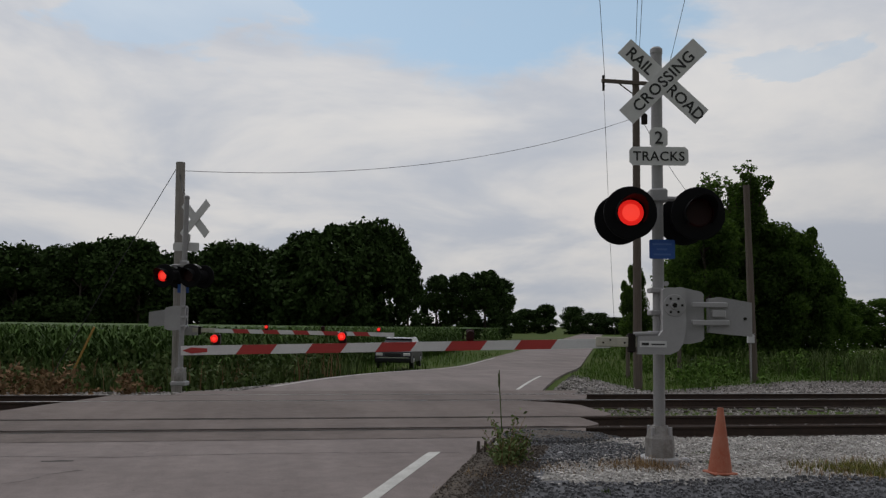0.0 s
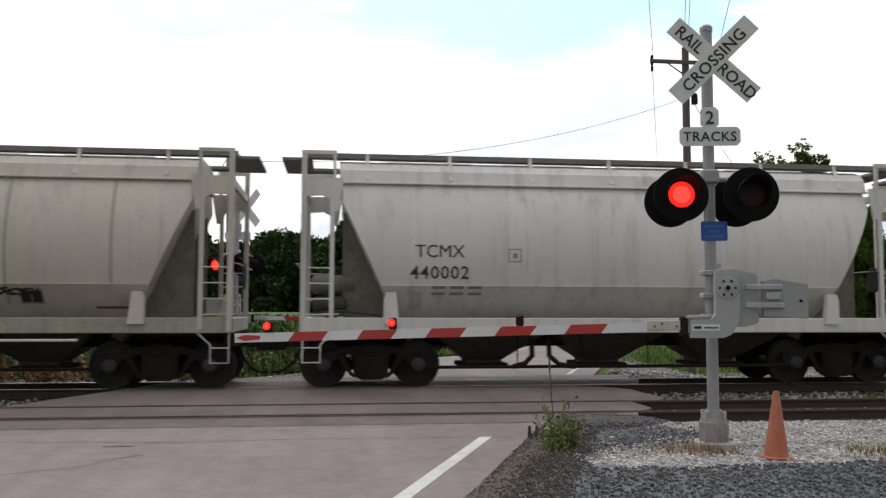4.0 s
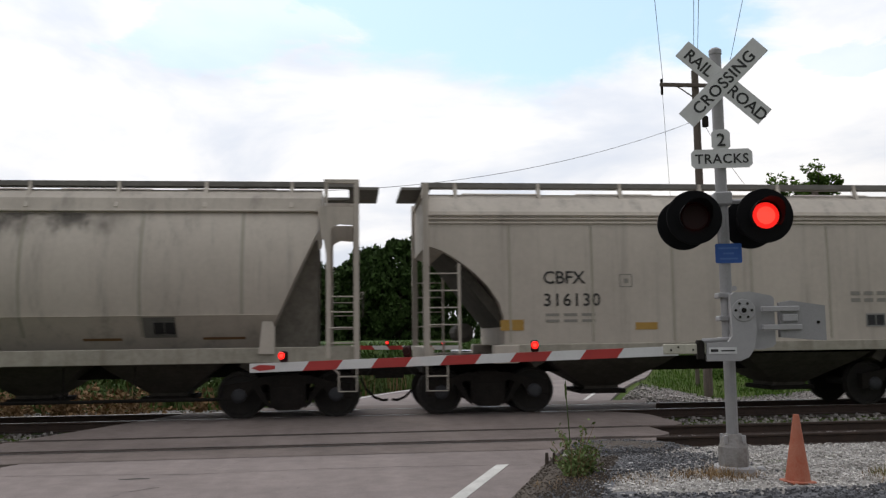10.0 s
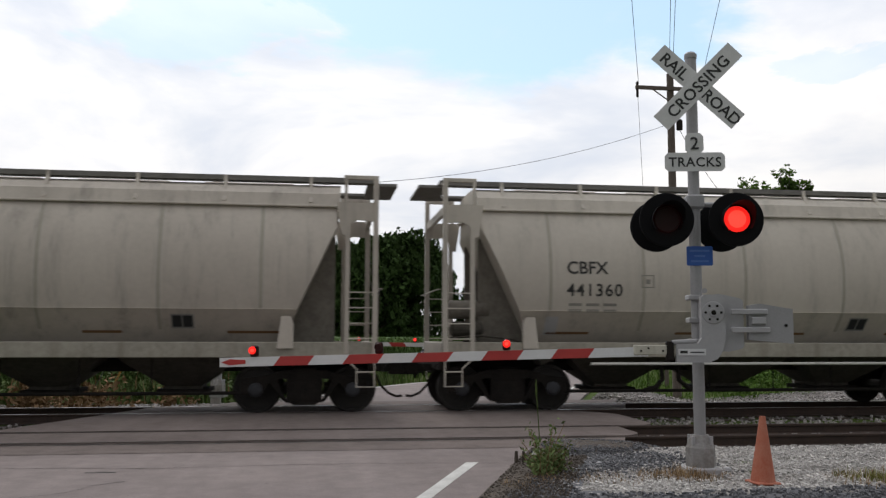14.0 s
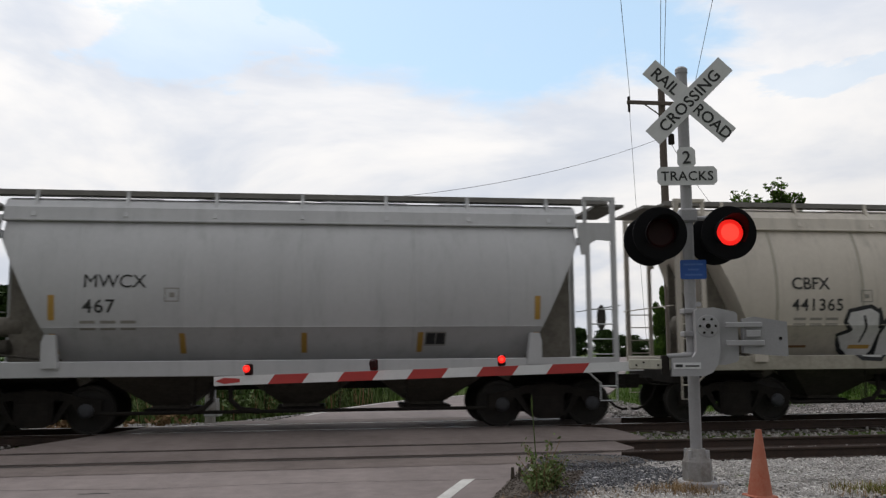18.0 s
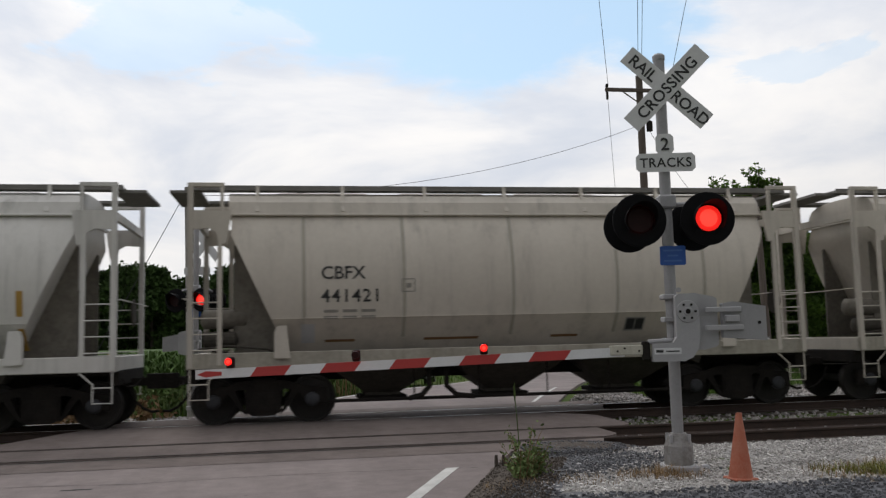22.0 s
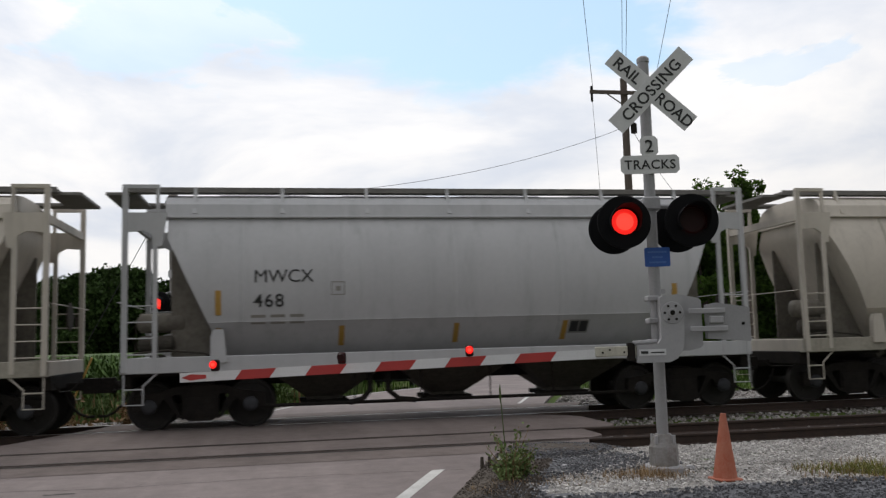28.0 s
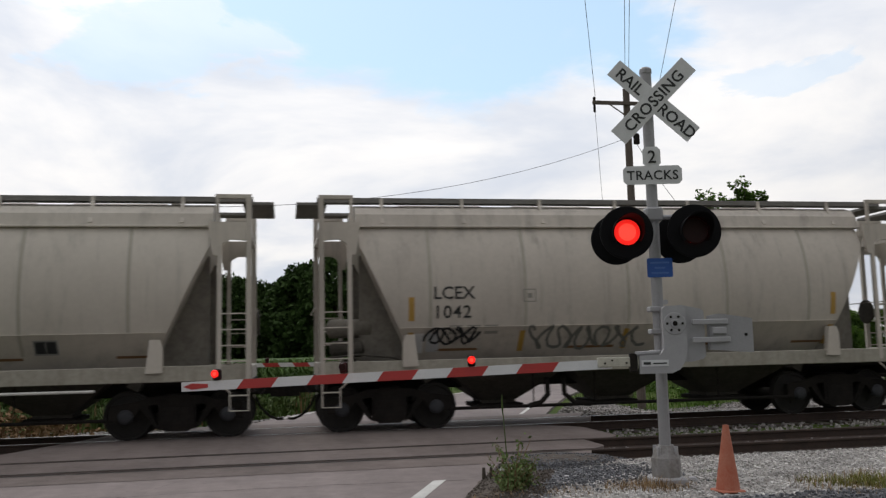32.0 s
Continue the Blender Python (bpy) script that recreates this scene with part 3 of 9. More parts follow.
def build_tracks():
    for name, rails in (("near", NEAR_RAILS), ("far", FAR_RAILS)):
        tr = thing("railway_track", "rusty steel rails on dark timber sleepers in stone ballast", "railway track", "two parallel tracks")
        mid = sum(rails) / 2
        for y in rails:
            bm = slab(B(), [(y + u, v - 0.176) for u, v in rail_profile()], "x", -160, 640)
            part("rail", bm, M["rail"], tr)
            part("rail_head", box(B(), -160, 640, y - 0.026, y + 0.026, 0.0, 0.002), M["railtop"] if name == "far" else M["rail"], tr, "worn running surface")
        sl = box(B(), -0.11, 0.11, -1.3, 1.3, -0.36, -0.181, 0.008)
        first = part("sleeper", sl, M["tie"], tr)
        first.matrix_basis = pose(-12, mid, 0)
        for i in range(1, 75):
            x = -12 + 0.53 * i
            if road_left(mid) - 1.8 < x < road_right(mid) + 1.2:
                continue
            o = first.copy()
            scene.collection.objects.link(o)
            o.matrix_basis = pose(x, mid + random.uniform(-0.03, 0.03), random.uniform(-0.01, 0.01), 0, 0, random.uniform(-1, 1))
        bed = slab(B(), [(mid - 2.0, -0.45), (mid + 2.0, -0.45), (mid + 1.5, -0.235), (mid - 1.5, -0.235)], "x", -160, 640)
        part("ballast_bed", bed, M["ballast"], tr)


def scatter(name, mesh_fn, material, count, place, label, category, seed, parent=None):
    """Many small pieces joined in one mesh: mesh_fn(rng) gives vertices and faces; place(rng) gives x, y, z."""
    rng = random.Random(seed)
    vs, fs = [], []
    for _ in range(count):
        p = place(rng)
        if p is None:
            continue
        v, f = mesh_fn(rng)
        k = len(vs)
        vs += [(a + p[0], b + p[1], c + p[2]) for a, b, c in v]
        fs += [tuple(i + k for i in q) for q in f]
    me = bpy.data.meshes.new(name)
    me.from_pydata(vs, [], fs)
    me.materials.append(material)
    ob = new(name, me)
    ob.parent = parent
    return tagged(ob, label, category, kind="stuff")


def stone_mesh(lo, hi):
    def make(rng):
        r = rng.uniform(lo, hi)
        v = []
        for z in (-0.5, 0.5):
            n = 4
            o = rng.uniform(0, 6)
            for i in range(n):
                k = r * rng.uniform(0.6, 1.1) * (1 if z < 0 else 0.75)
                v.append((k * math.cos(o + i * 1.571), k * math.sin(o + i * 1.571), r * z * rng.uniform(0.7, 1.2)))
        return v, [(0, 1, 5, 4), (1, 2, 6, 5), (2, 3, 7, 6), (3, 0, 4, 7), (4, 5, 6, 7)]
    return make


def blade_mesh(h0, h1, w, lean=0.5):
    def make(rng):
        h, a = rng.uniform(h0, h1), rng.uniform(0, 6.28)
        c, s = math.cos(a), math.sin(a)
        l = rng.uniform(0.1, lean) * h
        ux, uy = -s * w, c * w
        return [(-ux, -uy, 0), (ux, uy, 0), (c * l * 0.35 + ux * 0.7, s * l * 0.35 + uy * 0.7, h * 0.6), (c * l * 0.35 - ux * 0.7, s * l * 0.35 - uy * 0.7, h * 0.6), (c * l, s * l, h)], [(0, 1, 2, 3), (3, 2, 4)]
    return make


def build_shoulders():
    # gravel apron round the signal
    bm = B()
    xs, ys = [i * 0.4 for i in range(0, 90)], [5.0 + 0.35 * j for j in range(0, 22)]
    g = {}
    for j, y in enumerate(ys):
        for i, dx in enumerate(xs):
            x = road_right(y) + 0.05 + dx
            z = ground_z(x, y) + 0.012 + 0.02 * noise.noise((x * 2, y * 2, 3))
            g[i, j] = bm.verts.new((x, y, z))
    for j in range(len(ys) - 1):
        for i in range(len(xs) - 1):
            bm.faces.new((g[i, j], g[i + 1, j], g[i + 1, j + 1], g[i, j + 1]))
    tagged(part("gravel_apron", bm, M["gravel"], smooth=True), "pale crushed limestone beside the road under the signal", "gravel", kind="structure")

    bm = B()
    for j in range(16):
        y0, y1 = 5.0 + 0.35 * j, 5.35 + 0.35 * j
        for i in range(40):
            cx, cy = road_right((y0 + y1) / 2) + 0.03 + 0.3 * i, (y0 + y1) / 2
            edge = 0.9 + 0.25 * noise.noise((cy * 2, 1, 2))
            if i * 0.3 > edge and cy > 8.25 + 0.3 * noise.noise((cx, 2, 0)):
                continue
            xs4 = [(road_right(y) + 0.03 + 0.3 * (i + a), y) for a, y in ((0, y0), (1, y0), (1, y1), (0, y1))]
            bm.faces.new([bm.verts.new((x, y, ground_z(x, y) + 0.03 + 0.012 * noise.noise((x * 2, y * 2, 3)))) for x, y in xs4])
    bmesh.ops.remove_doubles(bm, verts=bm.verts[:], dist=0.001)
    tagged(part("chippings_sheet", bm, M["darkgravel"]), "dark grey chippings between the asphalt and the white gravel", "gravel", kind="structure")

    # trodden soil along the broken edge of the asphalt
    bm = B()
    rows = []
    for j in range(34):
        y = 6.2 + 0.14 * j
        w = 0.34 + 0.22 * noise.noise((y * 1.1, 4, 0)) + 0.10 * noise.noise((y * 5, 2, 0)) + 0.45 * max(0.0, min(1.0, (y - 9.0) / 1.2))
        rows.append([bm.verts.new((road_right(y) - 0.05 * noise.noise((y * 4, 9, 1)) - 0.02 + w * f, y, ground_z(road_right(y) + w * f, y) + (0.062, 0.066, 0.058, 0.036)[i])) for i, f in enumerate((0.0, 0.4, 0.8, 1.05))])
    for p, q in zip(rows, rows[1:]):
        for i in range(3):
            bm.faces.new((p[i], p[i + 1], q[i + 1], q[i]))
    tagged(part("soil_strip", bm, M["dirt"], smooth=True), "brown trodden soil along the broken road edge", "soil", kind="structure")

    def near_zone(rng):
        x, y = rng.uniform(1.5, 12.0), rng.uniform(6.5, 12.4)
        if x < road_right(y) + 0.5 + 0.3 * noise.noise((x, y, 0)):
            return None
        if y < 8.35 + 0.25 * noise.noise((x * 0.8, 0, 5)):
            return None
        return x, y, ground_z(x, y) + 0.02

    def dark_zone(rng):
        x, y = rng.uniform(0.8, 9.0), rng.uniform(6.4, 9.8)
        if x < road_right(y) + 0.05 or (x > road_right(y) + 0.8 + 0.6 * noise.noise((x * 1.5, y * 1.5, 7)) and y > 8.35 + 0.3 * noise.noise((x, 1, 7))):
            return None
        return x, y, ground_z(x, y) + 0.04
    def soil_zone(rng):
        y = rng.uniform(6.3, 10.8)
        return road_right(y) + rng.uniform(0.0, 0.85) ** 1.0, y, ground_z(road_right(y) + 0.4, y) + 0.062
    def shoulder_zone(rng):
        q, f = rng.uniform(0, 6.283), rng.random() ** 0.5
        x, y = 3.75 + 1.05 * f * math.cos(q), 11.75 + 0.95 * f * math.sin(q)
        return (x, y, (0.012 if f < 0.7 else -0.05)) if y < 12.5 else None
    scatter("shoulder_crumbs", stone_mesh(0.010, 0.028), M["darkgravel"], 2200, shoulder_zone, "dark crumbs of broken asphalt on the shoulder", "gravel", 16)

    def dark_patch(rng):
        x, y = rng.gauss(3.55, 0.55), rng.gauss(10.6, 0.45)
        return (x, y, ground_z(x, y) + 0.03) if road_right(y) + 0.4 < x < 4.8 and y < 11.7 else None
    scatter("grimy_stones", stone_mesh(0.010, 0.03), M["darkgravel"], 3200, dark_patch, "grimy dark stones among the pale gravel", "gravel", 17)
    scatter("soil_crumbs", stone_mesh(0.006, 0.02), M["dirt"], 2600, soil_zone, "small crumbs of soil and asphalt", "soil", 15)
    scatter("white_stones", stone_mesh(0.012, 0.034), M["stone"], 26000, near_zone, "loose white and grey crushed stones", "gravel", 11)
    scatter("dark_stones", stone_mesh(0.012, 0.032), M["darkgravel"], 11000, dark_zone, "loose dark grey chippings beside the asphalt", "gravel", 12)

    def ballast_zone(rng):
        y = rng.choice((rng.uniform(14.3, 17.3), rng.uniform(18.2, 20.6), rng.uniform(11.9, 14.2)))
        x = rng.uniform(-12, 24)
        if road_left(y) - 2.05 < x < road_right(y) + 1.15:
            return None
        return x, y, max(-0.24, ground_z(x, y)) + rng.uniform(0.0, 0.06)
    scatter("ballast_stones", stone_mesh(0.025, 0.05), M["ballaststone"], 16000, ballast_zone, "grey broken stone ballast between the rails", "ballast", 13)

    # stony shoulder of the far track
    bm = B()
    xs, ys = [-30 + 0.8 * i for i in range(120)], [19.75 + 0.3 * j for j in range(38)]
    g = {(i, j): bm.verts.new((x, y, (ground_z(x, y) + 0.04 if x > road_right(y) else max(ground_z(x, y), -0.4) + 0.02 - 0.02 * j) + 0.03 * noise.noise((x * 1.5, y * 1.5, 6)))) for i, x in enumerate(xs) for j, y in enumerate(ys)}
    for i in range(len(xs) - 1):
        for j in range(len(ys) - 1):
            if road_left(ys[j]) - 0.6 < xs[i + 1] and xs[i] < road_right(ys[j]) + 0.5 or j > 9 and xs[i] < road_right(ys[j]):
                continue
            bm.faces.new((g[i, j], g[i + 1, j], g[i + 1, j + 1], g[i, j + 1]))
    tagged(part("track_shoulder", bm, M["ballast"], smooth=True), "grey stony shoulder beside the far track", "gravel", kind="structure")

    def far_gravel(rng):
        x = rng.uniform(-14, 30)
        y = 20.0 + (10.8 if x > road_right(24.0) else 4.8) * rng.random() ** 1.2
        if road_left(y) - 0.1 < x < road_right(y) + 0.3:
            return None
        return x, y, (ground_z(x, y) + 0.05 if x > road_right(y) else max(ground_z(x, y), -0.42) + 0.02)
    scatter("verge_stones", stone_mesh(0.03, 0.07), M["ballaststone"], 19000, far_gravel, "grey stones on the verge beyond the tracks", "gravel", 14)


build_ground()
build_road()
build_tracks()
build_shoulders()

# ---------------------------------------------------------------- freight train
WHEEL_R = 0.45
HOPPER_L = 13.740


def wheelset(parent, x, r=WHEEL_R):
    """An axle with two wheels; its origin lies on the axle."""
    bm = B()
    for s in (-1, 1):
        lathe(bm, [(0.10, 0.0), (0.30, 0.015), (r - 0.06, 0.03), (r - 0.05, -0.005), (r, 0.0), (r + 0.0, 0.10), (r + 0.025, 0.135), (r - 0.06, 0.14), (0.3, 0.10), (0.1, 0.13)], (0, s * 0.80, 0), (0, -s, 0), 26)
    tube(bm, (0, -0.7, 0), (0, 0.7, 0), 0.085, seg=10)
    for s in (-1, 1):
        for i in range(5):
            a = i * 2 * math.pi / 5
            tube(bm, (0.2 * math.cos(a), s * 0.79, 0.2 * math.sin(a)), (0.2 * math.cos(a), s * 0.812, 0.2 * math.sin(a)), 0.035, seg=6)
    ob = part("wheelset", bm, M["wheel"], parent, smooth=False)
    ob.matrix_basis = pose(x, 0, r)
    return ob


def truck(parent, x, half=0.925):
    """A three-piece freight bogie round its own centre."""
    t = new("bogie")
    t.parent = parent
    t.matrix_basis = pose(x, 0, 0)
    for s in (-1, 1):
        y = s * 1.02
        bm = B()
        arch = [(-half - 0.28, 0.36), (-half - 0.28, 0.66), (-half + 0.16, 0.72), (-0.42, 0.82), (0.42, 0.82), (half - 0.16, 0.72), (half + 0.28, 0.66), (half + 0.28, 0.36), (half - 0.14, 0.40), (half - 0.24, 0.58), (0.46, 0.66), (0.34, 0.66), (0.34, 0.24), (0.20, 0.16), (-0.20, 0.16), (-0.34, 0.24), (-0.34, 0.66), (-0.46, 0.66), (-half + 0.24, 0.58), (-half + 0.14, 0.40)]
        slab(bm, arch, "y", y - 0.07, y + 0.07)
        for sg in (-1, 1):
            slab(bm, [(sg * 0.30, 0.18), (sg * 0.42, 0.26), (sg * (half - 0.26), 0.60), (sg * (half - 0.38), 0.66)], "y", y - 0.06, y + 0.06)
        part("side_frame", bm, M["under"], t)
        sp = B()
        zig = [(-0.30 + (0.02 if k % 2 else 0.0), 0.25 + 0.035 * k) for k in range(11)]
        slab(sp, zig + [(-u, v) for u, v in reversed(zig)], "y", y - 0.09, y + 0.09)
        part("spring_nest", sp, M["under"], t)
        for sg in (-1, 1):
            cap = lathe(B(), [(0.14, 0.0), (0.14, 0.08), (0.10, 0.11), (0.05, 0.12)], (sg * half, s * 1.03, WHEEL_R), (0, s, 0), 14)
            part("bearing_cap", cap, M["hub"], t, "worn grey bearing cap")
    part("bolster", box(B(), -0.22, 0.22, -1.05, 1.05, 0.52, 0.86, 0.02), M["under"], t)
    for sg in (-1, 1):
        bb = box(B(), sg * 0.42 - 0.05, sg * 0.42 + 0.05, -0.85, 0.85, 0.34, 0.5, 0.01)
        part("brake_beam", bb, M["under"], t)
        wheelset(t, sg * half)
    return t


def shell(profile, start, length, cap=True):
    """A car body: half sections (y, z) from the bottom up, and the place at which each height begins."""
    bm = B()
    rows = []
    full = [(-y, z) for y, z in profile] + [(y, z) for y, z in reversed(profile)]
    xs = [0.0, 0.08, 0.25, 0.5, 0.75, 0.92, 1.0]
    for f in xs:
        ring = []
        for y, z in full:
            a = start(z)
            ring.append(bm.verts.new((a + (length - 2 * a) * f, y, z)))
        rows.append(ring)
    n = len(full)
    for p, q in zip(rows, rows[1:]):
        for i in range(n):
            bm.faces.new((p[i], p[(i + 1) % n], q[(i + 1) % n], q[i]))
    for ring in (rows[0], rows[-1]):
        for i in range(n // 2 - 1):
            bm.faces.new((ring[i], ring[i + 1], ring[n - 2 - i], ring[n - 1 - i]))
    bmesh.ops.recalc_face_normals(bm, faces=bm.faces[:])
    sharp = [e for e in bm.edges if len(e.link_faces) == 2 and e.calc_face_angle(0) > radians(27)]
    for e in sharp:
        e.smooth = False
    return bm


def side_y(profile, z):
    if z < profile[0][1] + 0.07:
        return 1.50
    for (y0, z0), (y1, z1) in zip(profile, profile[1:]):
        if z0 <= z <= z1:
            return y0 + (y1 - y0) * (z - z0) / max(1e-6, z1 - z0)
    return profile[-1][0]


def seam_strip(profile, x, z0, z1, w=0.05, proud=0.007):
    """A weld seam that follows the side of the body."""
    bm = B()
    zs = [z0, *[z for _, z in profile if z0 < z < z1], z1]
    rows = []
    for z in zs:
        y = -side_y(profile, z)
        rows.append([bm.verts.new(p) for p in ((x - w / 2, y + 0.02, z), (x - w / 4, y - proud, z), (x + w / 4, y - proud, z), (x + w / 2, y + 0.02, z))])
    for p, q in zip(rows, rows[1:]):
        for i in range(3):
            bm.faces.new((p[i], p[i + 1], q[i + 1], q[i]))
    return bm


def bay(car, x, top_w, bottom, wide=1.25, paint=None):
    bm = B()
    prof = [(top_w / 2, 1.12), (top_w * 0.42, 0.95), (0.36, bottom + 0.06), (0.36, bottom)]
    ring = []
    for hw, z in prof:
        yw = wide * (0.35 + 0.65 * (hw - 0.36) / max(0.01, top_w / 2 - 0.36))
        ring.append([bm.verts.new((x + sx * hw, sy * yw, z)) for sx, sy in ((-1, -1), (1, -1), (1, 1), (-1, 1))])
    for p, q in zip(ring, ring[1:]):
        for i in range(4):
            bm.faces.new((p[i], p[(i + 1) % 4], q[(i + 1) % 4], q[i]))
    bm.faces.new(ring[-1])
    bmesh.ops.recalc_face_normals(bm, faces=bm.faces[:])
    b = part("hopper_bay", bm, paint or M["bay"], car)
    part("outlet_gate", box(B(), x - 0.48, x + 0.48, -0.62, 0.62, bottom - 0.09, bottom - 0.002, 0.01), M["under"], b)
    return b


def ladder(car, xa, xb, y, z0, z1, rungs, paint, stile_top=None, stile=0.025):
    bm = B()
    for x in (xb,):
        box(bm, x - stile, x + stile, y - 0.03, y + 0.03, z0, stile_top or z1)
    lad = part("ladder", bm, paint, car)
    for k in range(rungs):
        z = z0 + 0.28 + (z1 - z0 - 0.28) * k / max(1, rungs - 1)
        part("rung", tube(B(), (xa, y - 0.02, z), (xb, y - 0.02, z), 0.014, seg=6), paint, lad)
    return lad


def coupler(car, x, sg):
    """sg: -1 at the left end, 1 at the right end."""
    bm = B()
    box(bm, min(x, x - sg * 0.75), max(x, x - sg * 0.75), -0.09, 0.09, 0.76, 0.92, 0.015)
    slab(bm, [(x - sg * 0.26, -0.12), (x - sg * 0.05, -0.19), (x + sg * 0.06, -0.12), (x + sg * 0.0, 0.0), (x + sg * 0.05, 0.16), (x - sg * 0.12, 0.2), (x - sg * 0.26, 0.12)], "z", 0.70, 0.99)
    c = part("coupler", bm, M["under"], car)
    pts = [(x - sg * 0.55, -0.28, 0.72), (x - sg * 0.45, -0.3, 0.5), (x - sg * 0.28, -0.3, 0.33), (x - sg * 0.12, -0.28, 0.26), (x, -0.25, 0.27)]
    part("brake_hose", pipe(B(), pts, 0.026, 8), M["under"], c, "black rubber air hose")
    part("striker", box(B(), min(x - sg * 0.55, x - sg * 0.75), max(x - sg * 0.55, x - sg * 0.75), -1.3, 1.3, 0.82, 1.10, 0.02), M["under"], car)
    lever = pipe(B(), [(x - sg * 0.5, -1.3, 0.95), (x - sg * 0.42, -1.3, 0.80), (x - sg * 0.42, -0.4, 0.78), (x - sg * 0.3, -0.15, 0.95)], 0.013, 6)
    part("cut_lever", lever, M["under"], car)


def walkway(car, length, z, a, tip, supports, eave, paint):
    for s in (-1, 1):
        bm = box(B(), a, length - a, s * 0.86 - 0.17, s * 0.86 + 0.17, z - 0.085, z - 0.03)
        box(bm, a, length - a, s * 1.03 - 0.012, s * 1.03 + 0.012, z - 0.10, z)
        w = part("running_board", bm, M["roofgrime"], car, "sooty steel roof walkway")
        for x in supports:
            part("walkway_bracket", slab(B(), [(s * 1.05, z - 0.012), (s * 1.06, z - 0.10), (s * 1.27, eave - 0.02), (s * 1.22, eave - 0.04), (s * 0.98, z - 0.11)], "x", x - 0.035, x + 0.035), paint, w)
    for x0 in (tip, length - tip - 0.6):
        part("end_walkway", box(B(), x0, x0 + 0.6, -0.9, 0.9, z - 0.13, z - 0.075), M["roofgrime"], car)


def hopper_open(paint, name="hopper_car"):
    """A three-bay covered hopper with rounded sides and open end frames. Origin: rail level between the bogies' ends, at its left coupling."""
    L = HOPPER_L
    car = thing(name, "dusty tan three-bay covered hopper car with open end ladders", "hopper car", "cars of the freight train")
    # round sides of one radius, tucked in under the eaves and towards the sill
    prof = [(1.56 - (2.55 - math.sqrt(2.55 ** 2 - (z - 2.72) ** 2)), z) for z in (2.0, 2.2, 2.45, 2.7, 2.95, 3.2, 3.4, 3.6, 3.8, 4.0)]
    # under the crease the side sheet slopes straight inwards to the sill
    # tilt steepened so that the lower sheet takes less light
    prof = [(1.452 - 0.82 * (1.98 - z), z) for z in (1.30, 1.45, 1.6, 1.8, 1.92, 1.98)] + prof
    roof = [(1.27, 4.01), (1.255, 4.06), (1.20, 4.26), (1.08, 4.40), (0.85, 4.48), (0.5, 4.52), (0.02, 4.53)]

    def start(z):
        return 1.39 + (0.03 if z > 3.6 else 0.03 + (3.6 - z) * 0.46)
    part("body", shell(prof, start, L), paint, car, smooth=True)
    part("roof", shell([(1.27, 3.99)] + roof, lambda z: 1.36, L), paint, car)
    part("eave_rail", box(box(B(), 1.34, L - 1.34, -1.295, -1.23, 3.985, 4.025, 0.008), 1.34, L - 1.34, 1.23, 1.295, 3.985, 4.025, 0.008), paint, car)
    # lap seam along the crease of the side
    part("side_crease", box(B(), start(2.0) + 0.05, L - start(2.0) - 0.05, -1.468, -1.43, 1.985, 1.997, 0.003), paint, car)
    for s in (-1, 1):
        part("side_sill", box(B(), 0.62, L - 0.62, min(s * 1.38, s * 1.5), max(s * 1.38, s * 1.5), 1.08, 1.37, 0.012), M["sill"] if paint in (M["tan"], M["tan2"]) else paint, car)
    for x in (2.78, 4.7, 6.87, 9.03, 10.9):
        z0 = 1.6 if 4 < x < 10 else 2.0
        part("weld_seam", seam_strip(prof, x, z0, 3.96, 0.12, 0.004), M["seam"] if paint in (M["tan"], M["tan2"]) else paint, car)
    # slope sheets at both ends
    for sg, x in ((1, 0.0), (-1, L)):
        def X(v, sg=sg, x=x):
            return x + sg * v
        # dark steel puts the shade under the sloping end into its colour
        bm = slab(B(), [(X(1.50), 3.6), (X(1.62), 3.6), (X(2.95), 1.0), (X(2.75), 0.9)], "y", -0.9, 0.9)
        part("slope_sheet", bm, M["bay"], car, "sloping end sheet in dark shade-toned steel")
        for s in (-1, 1):
            y = s * 1.47
            part("corner_post", box(B(), min(X(0.63), X(0.73)), max(X(0.63), X(0.73)), y - 0.05, y + 0.05, 1.10, 4.55, 0.01), paint, car)
            gus = slab(B(), [(X(0.72), 4.06), (X(0.72), 3.70), (X(1.02), 3.72), (X(1.16), 3.64), (X(1.23), 3.42), (X(1.34), 3.42), (X(1.44), 4.06)], "y", y - 0.035, y + 0.035)
            part("gusset_plate", gus, paint, car)
            part("top_rail", box(B(), min(X(0.63), X(1.30)), max(X(0.63), X(1.30)), y - 0.04, y + 0.04, 4.51, 4.59, 0.008), paint, car)
            part("inner_post", box(B(), min(X(1.23), X(1.29)), max(X(1.23), X(1.29)), y - 0.04, y + 0.04, 4.05, 4.52, 0.008), paint, car)
            ladder(car, X(0.70), X(1.22), y - s * 0.01 - 0.02, 1.15, 2.32, 4, paint, 3.6, 0.042)
            step = pipe(B(), [(X(0.68), y, 1.08), (X(0.68), y, 0.52), (X(1.02), y, 0.52), (X(1.02), y, 0.86), (X(1.26), y, 1.08)], 0.017, 6)
            pipe(step, [(X(0.68), y, 0.80), (X(1.02), y, 0.80)], 0.015, 6)
            part("sill_step", step, paint, car, "painted steel sill step")
            part("jacking_bracket", slab(B(), [(X(2.22), 1.25), (X(2.22), 1.72), (X(2.27), 1.86), (X(2.45), 1.86), (X(2.52), 1.25)], "y", s * 1.42, s * 1.56), paint, car)
            # the web's darker steel paints in the shade of its recess
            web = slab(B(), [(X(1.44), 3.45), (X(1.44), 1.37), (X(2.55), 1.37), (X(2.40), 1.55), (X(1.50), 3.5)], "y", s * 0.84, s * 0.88)
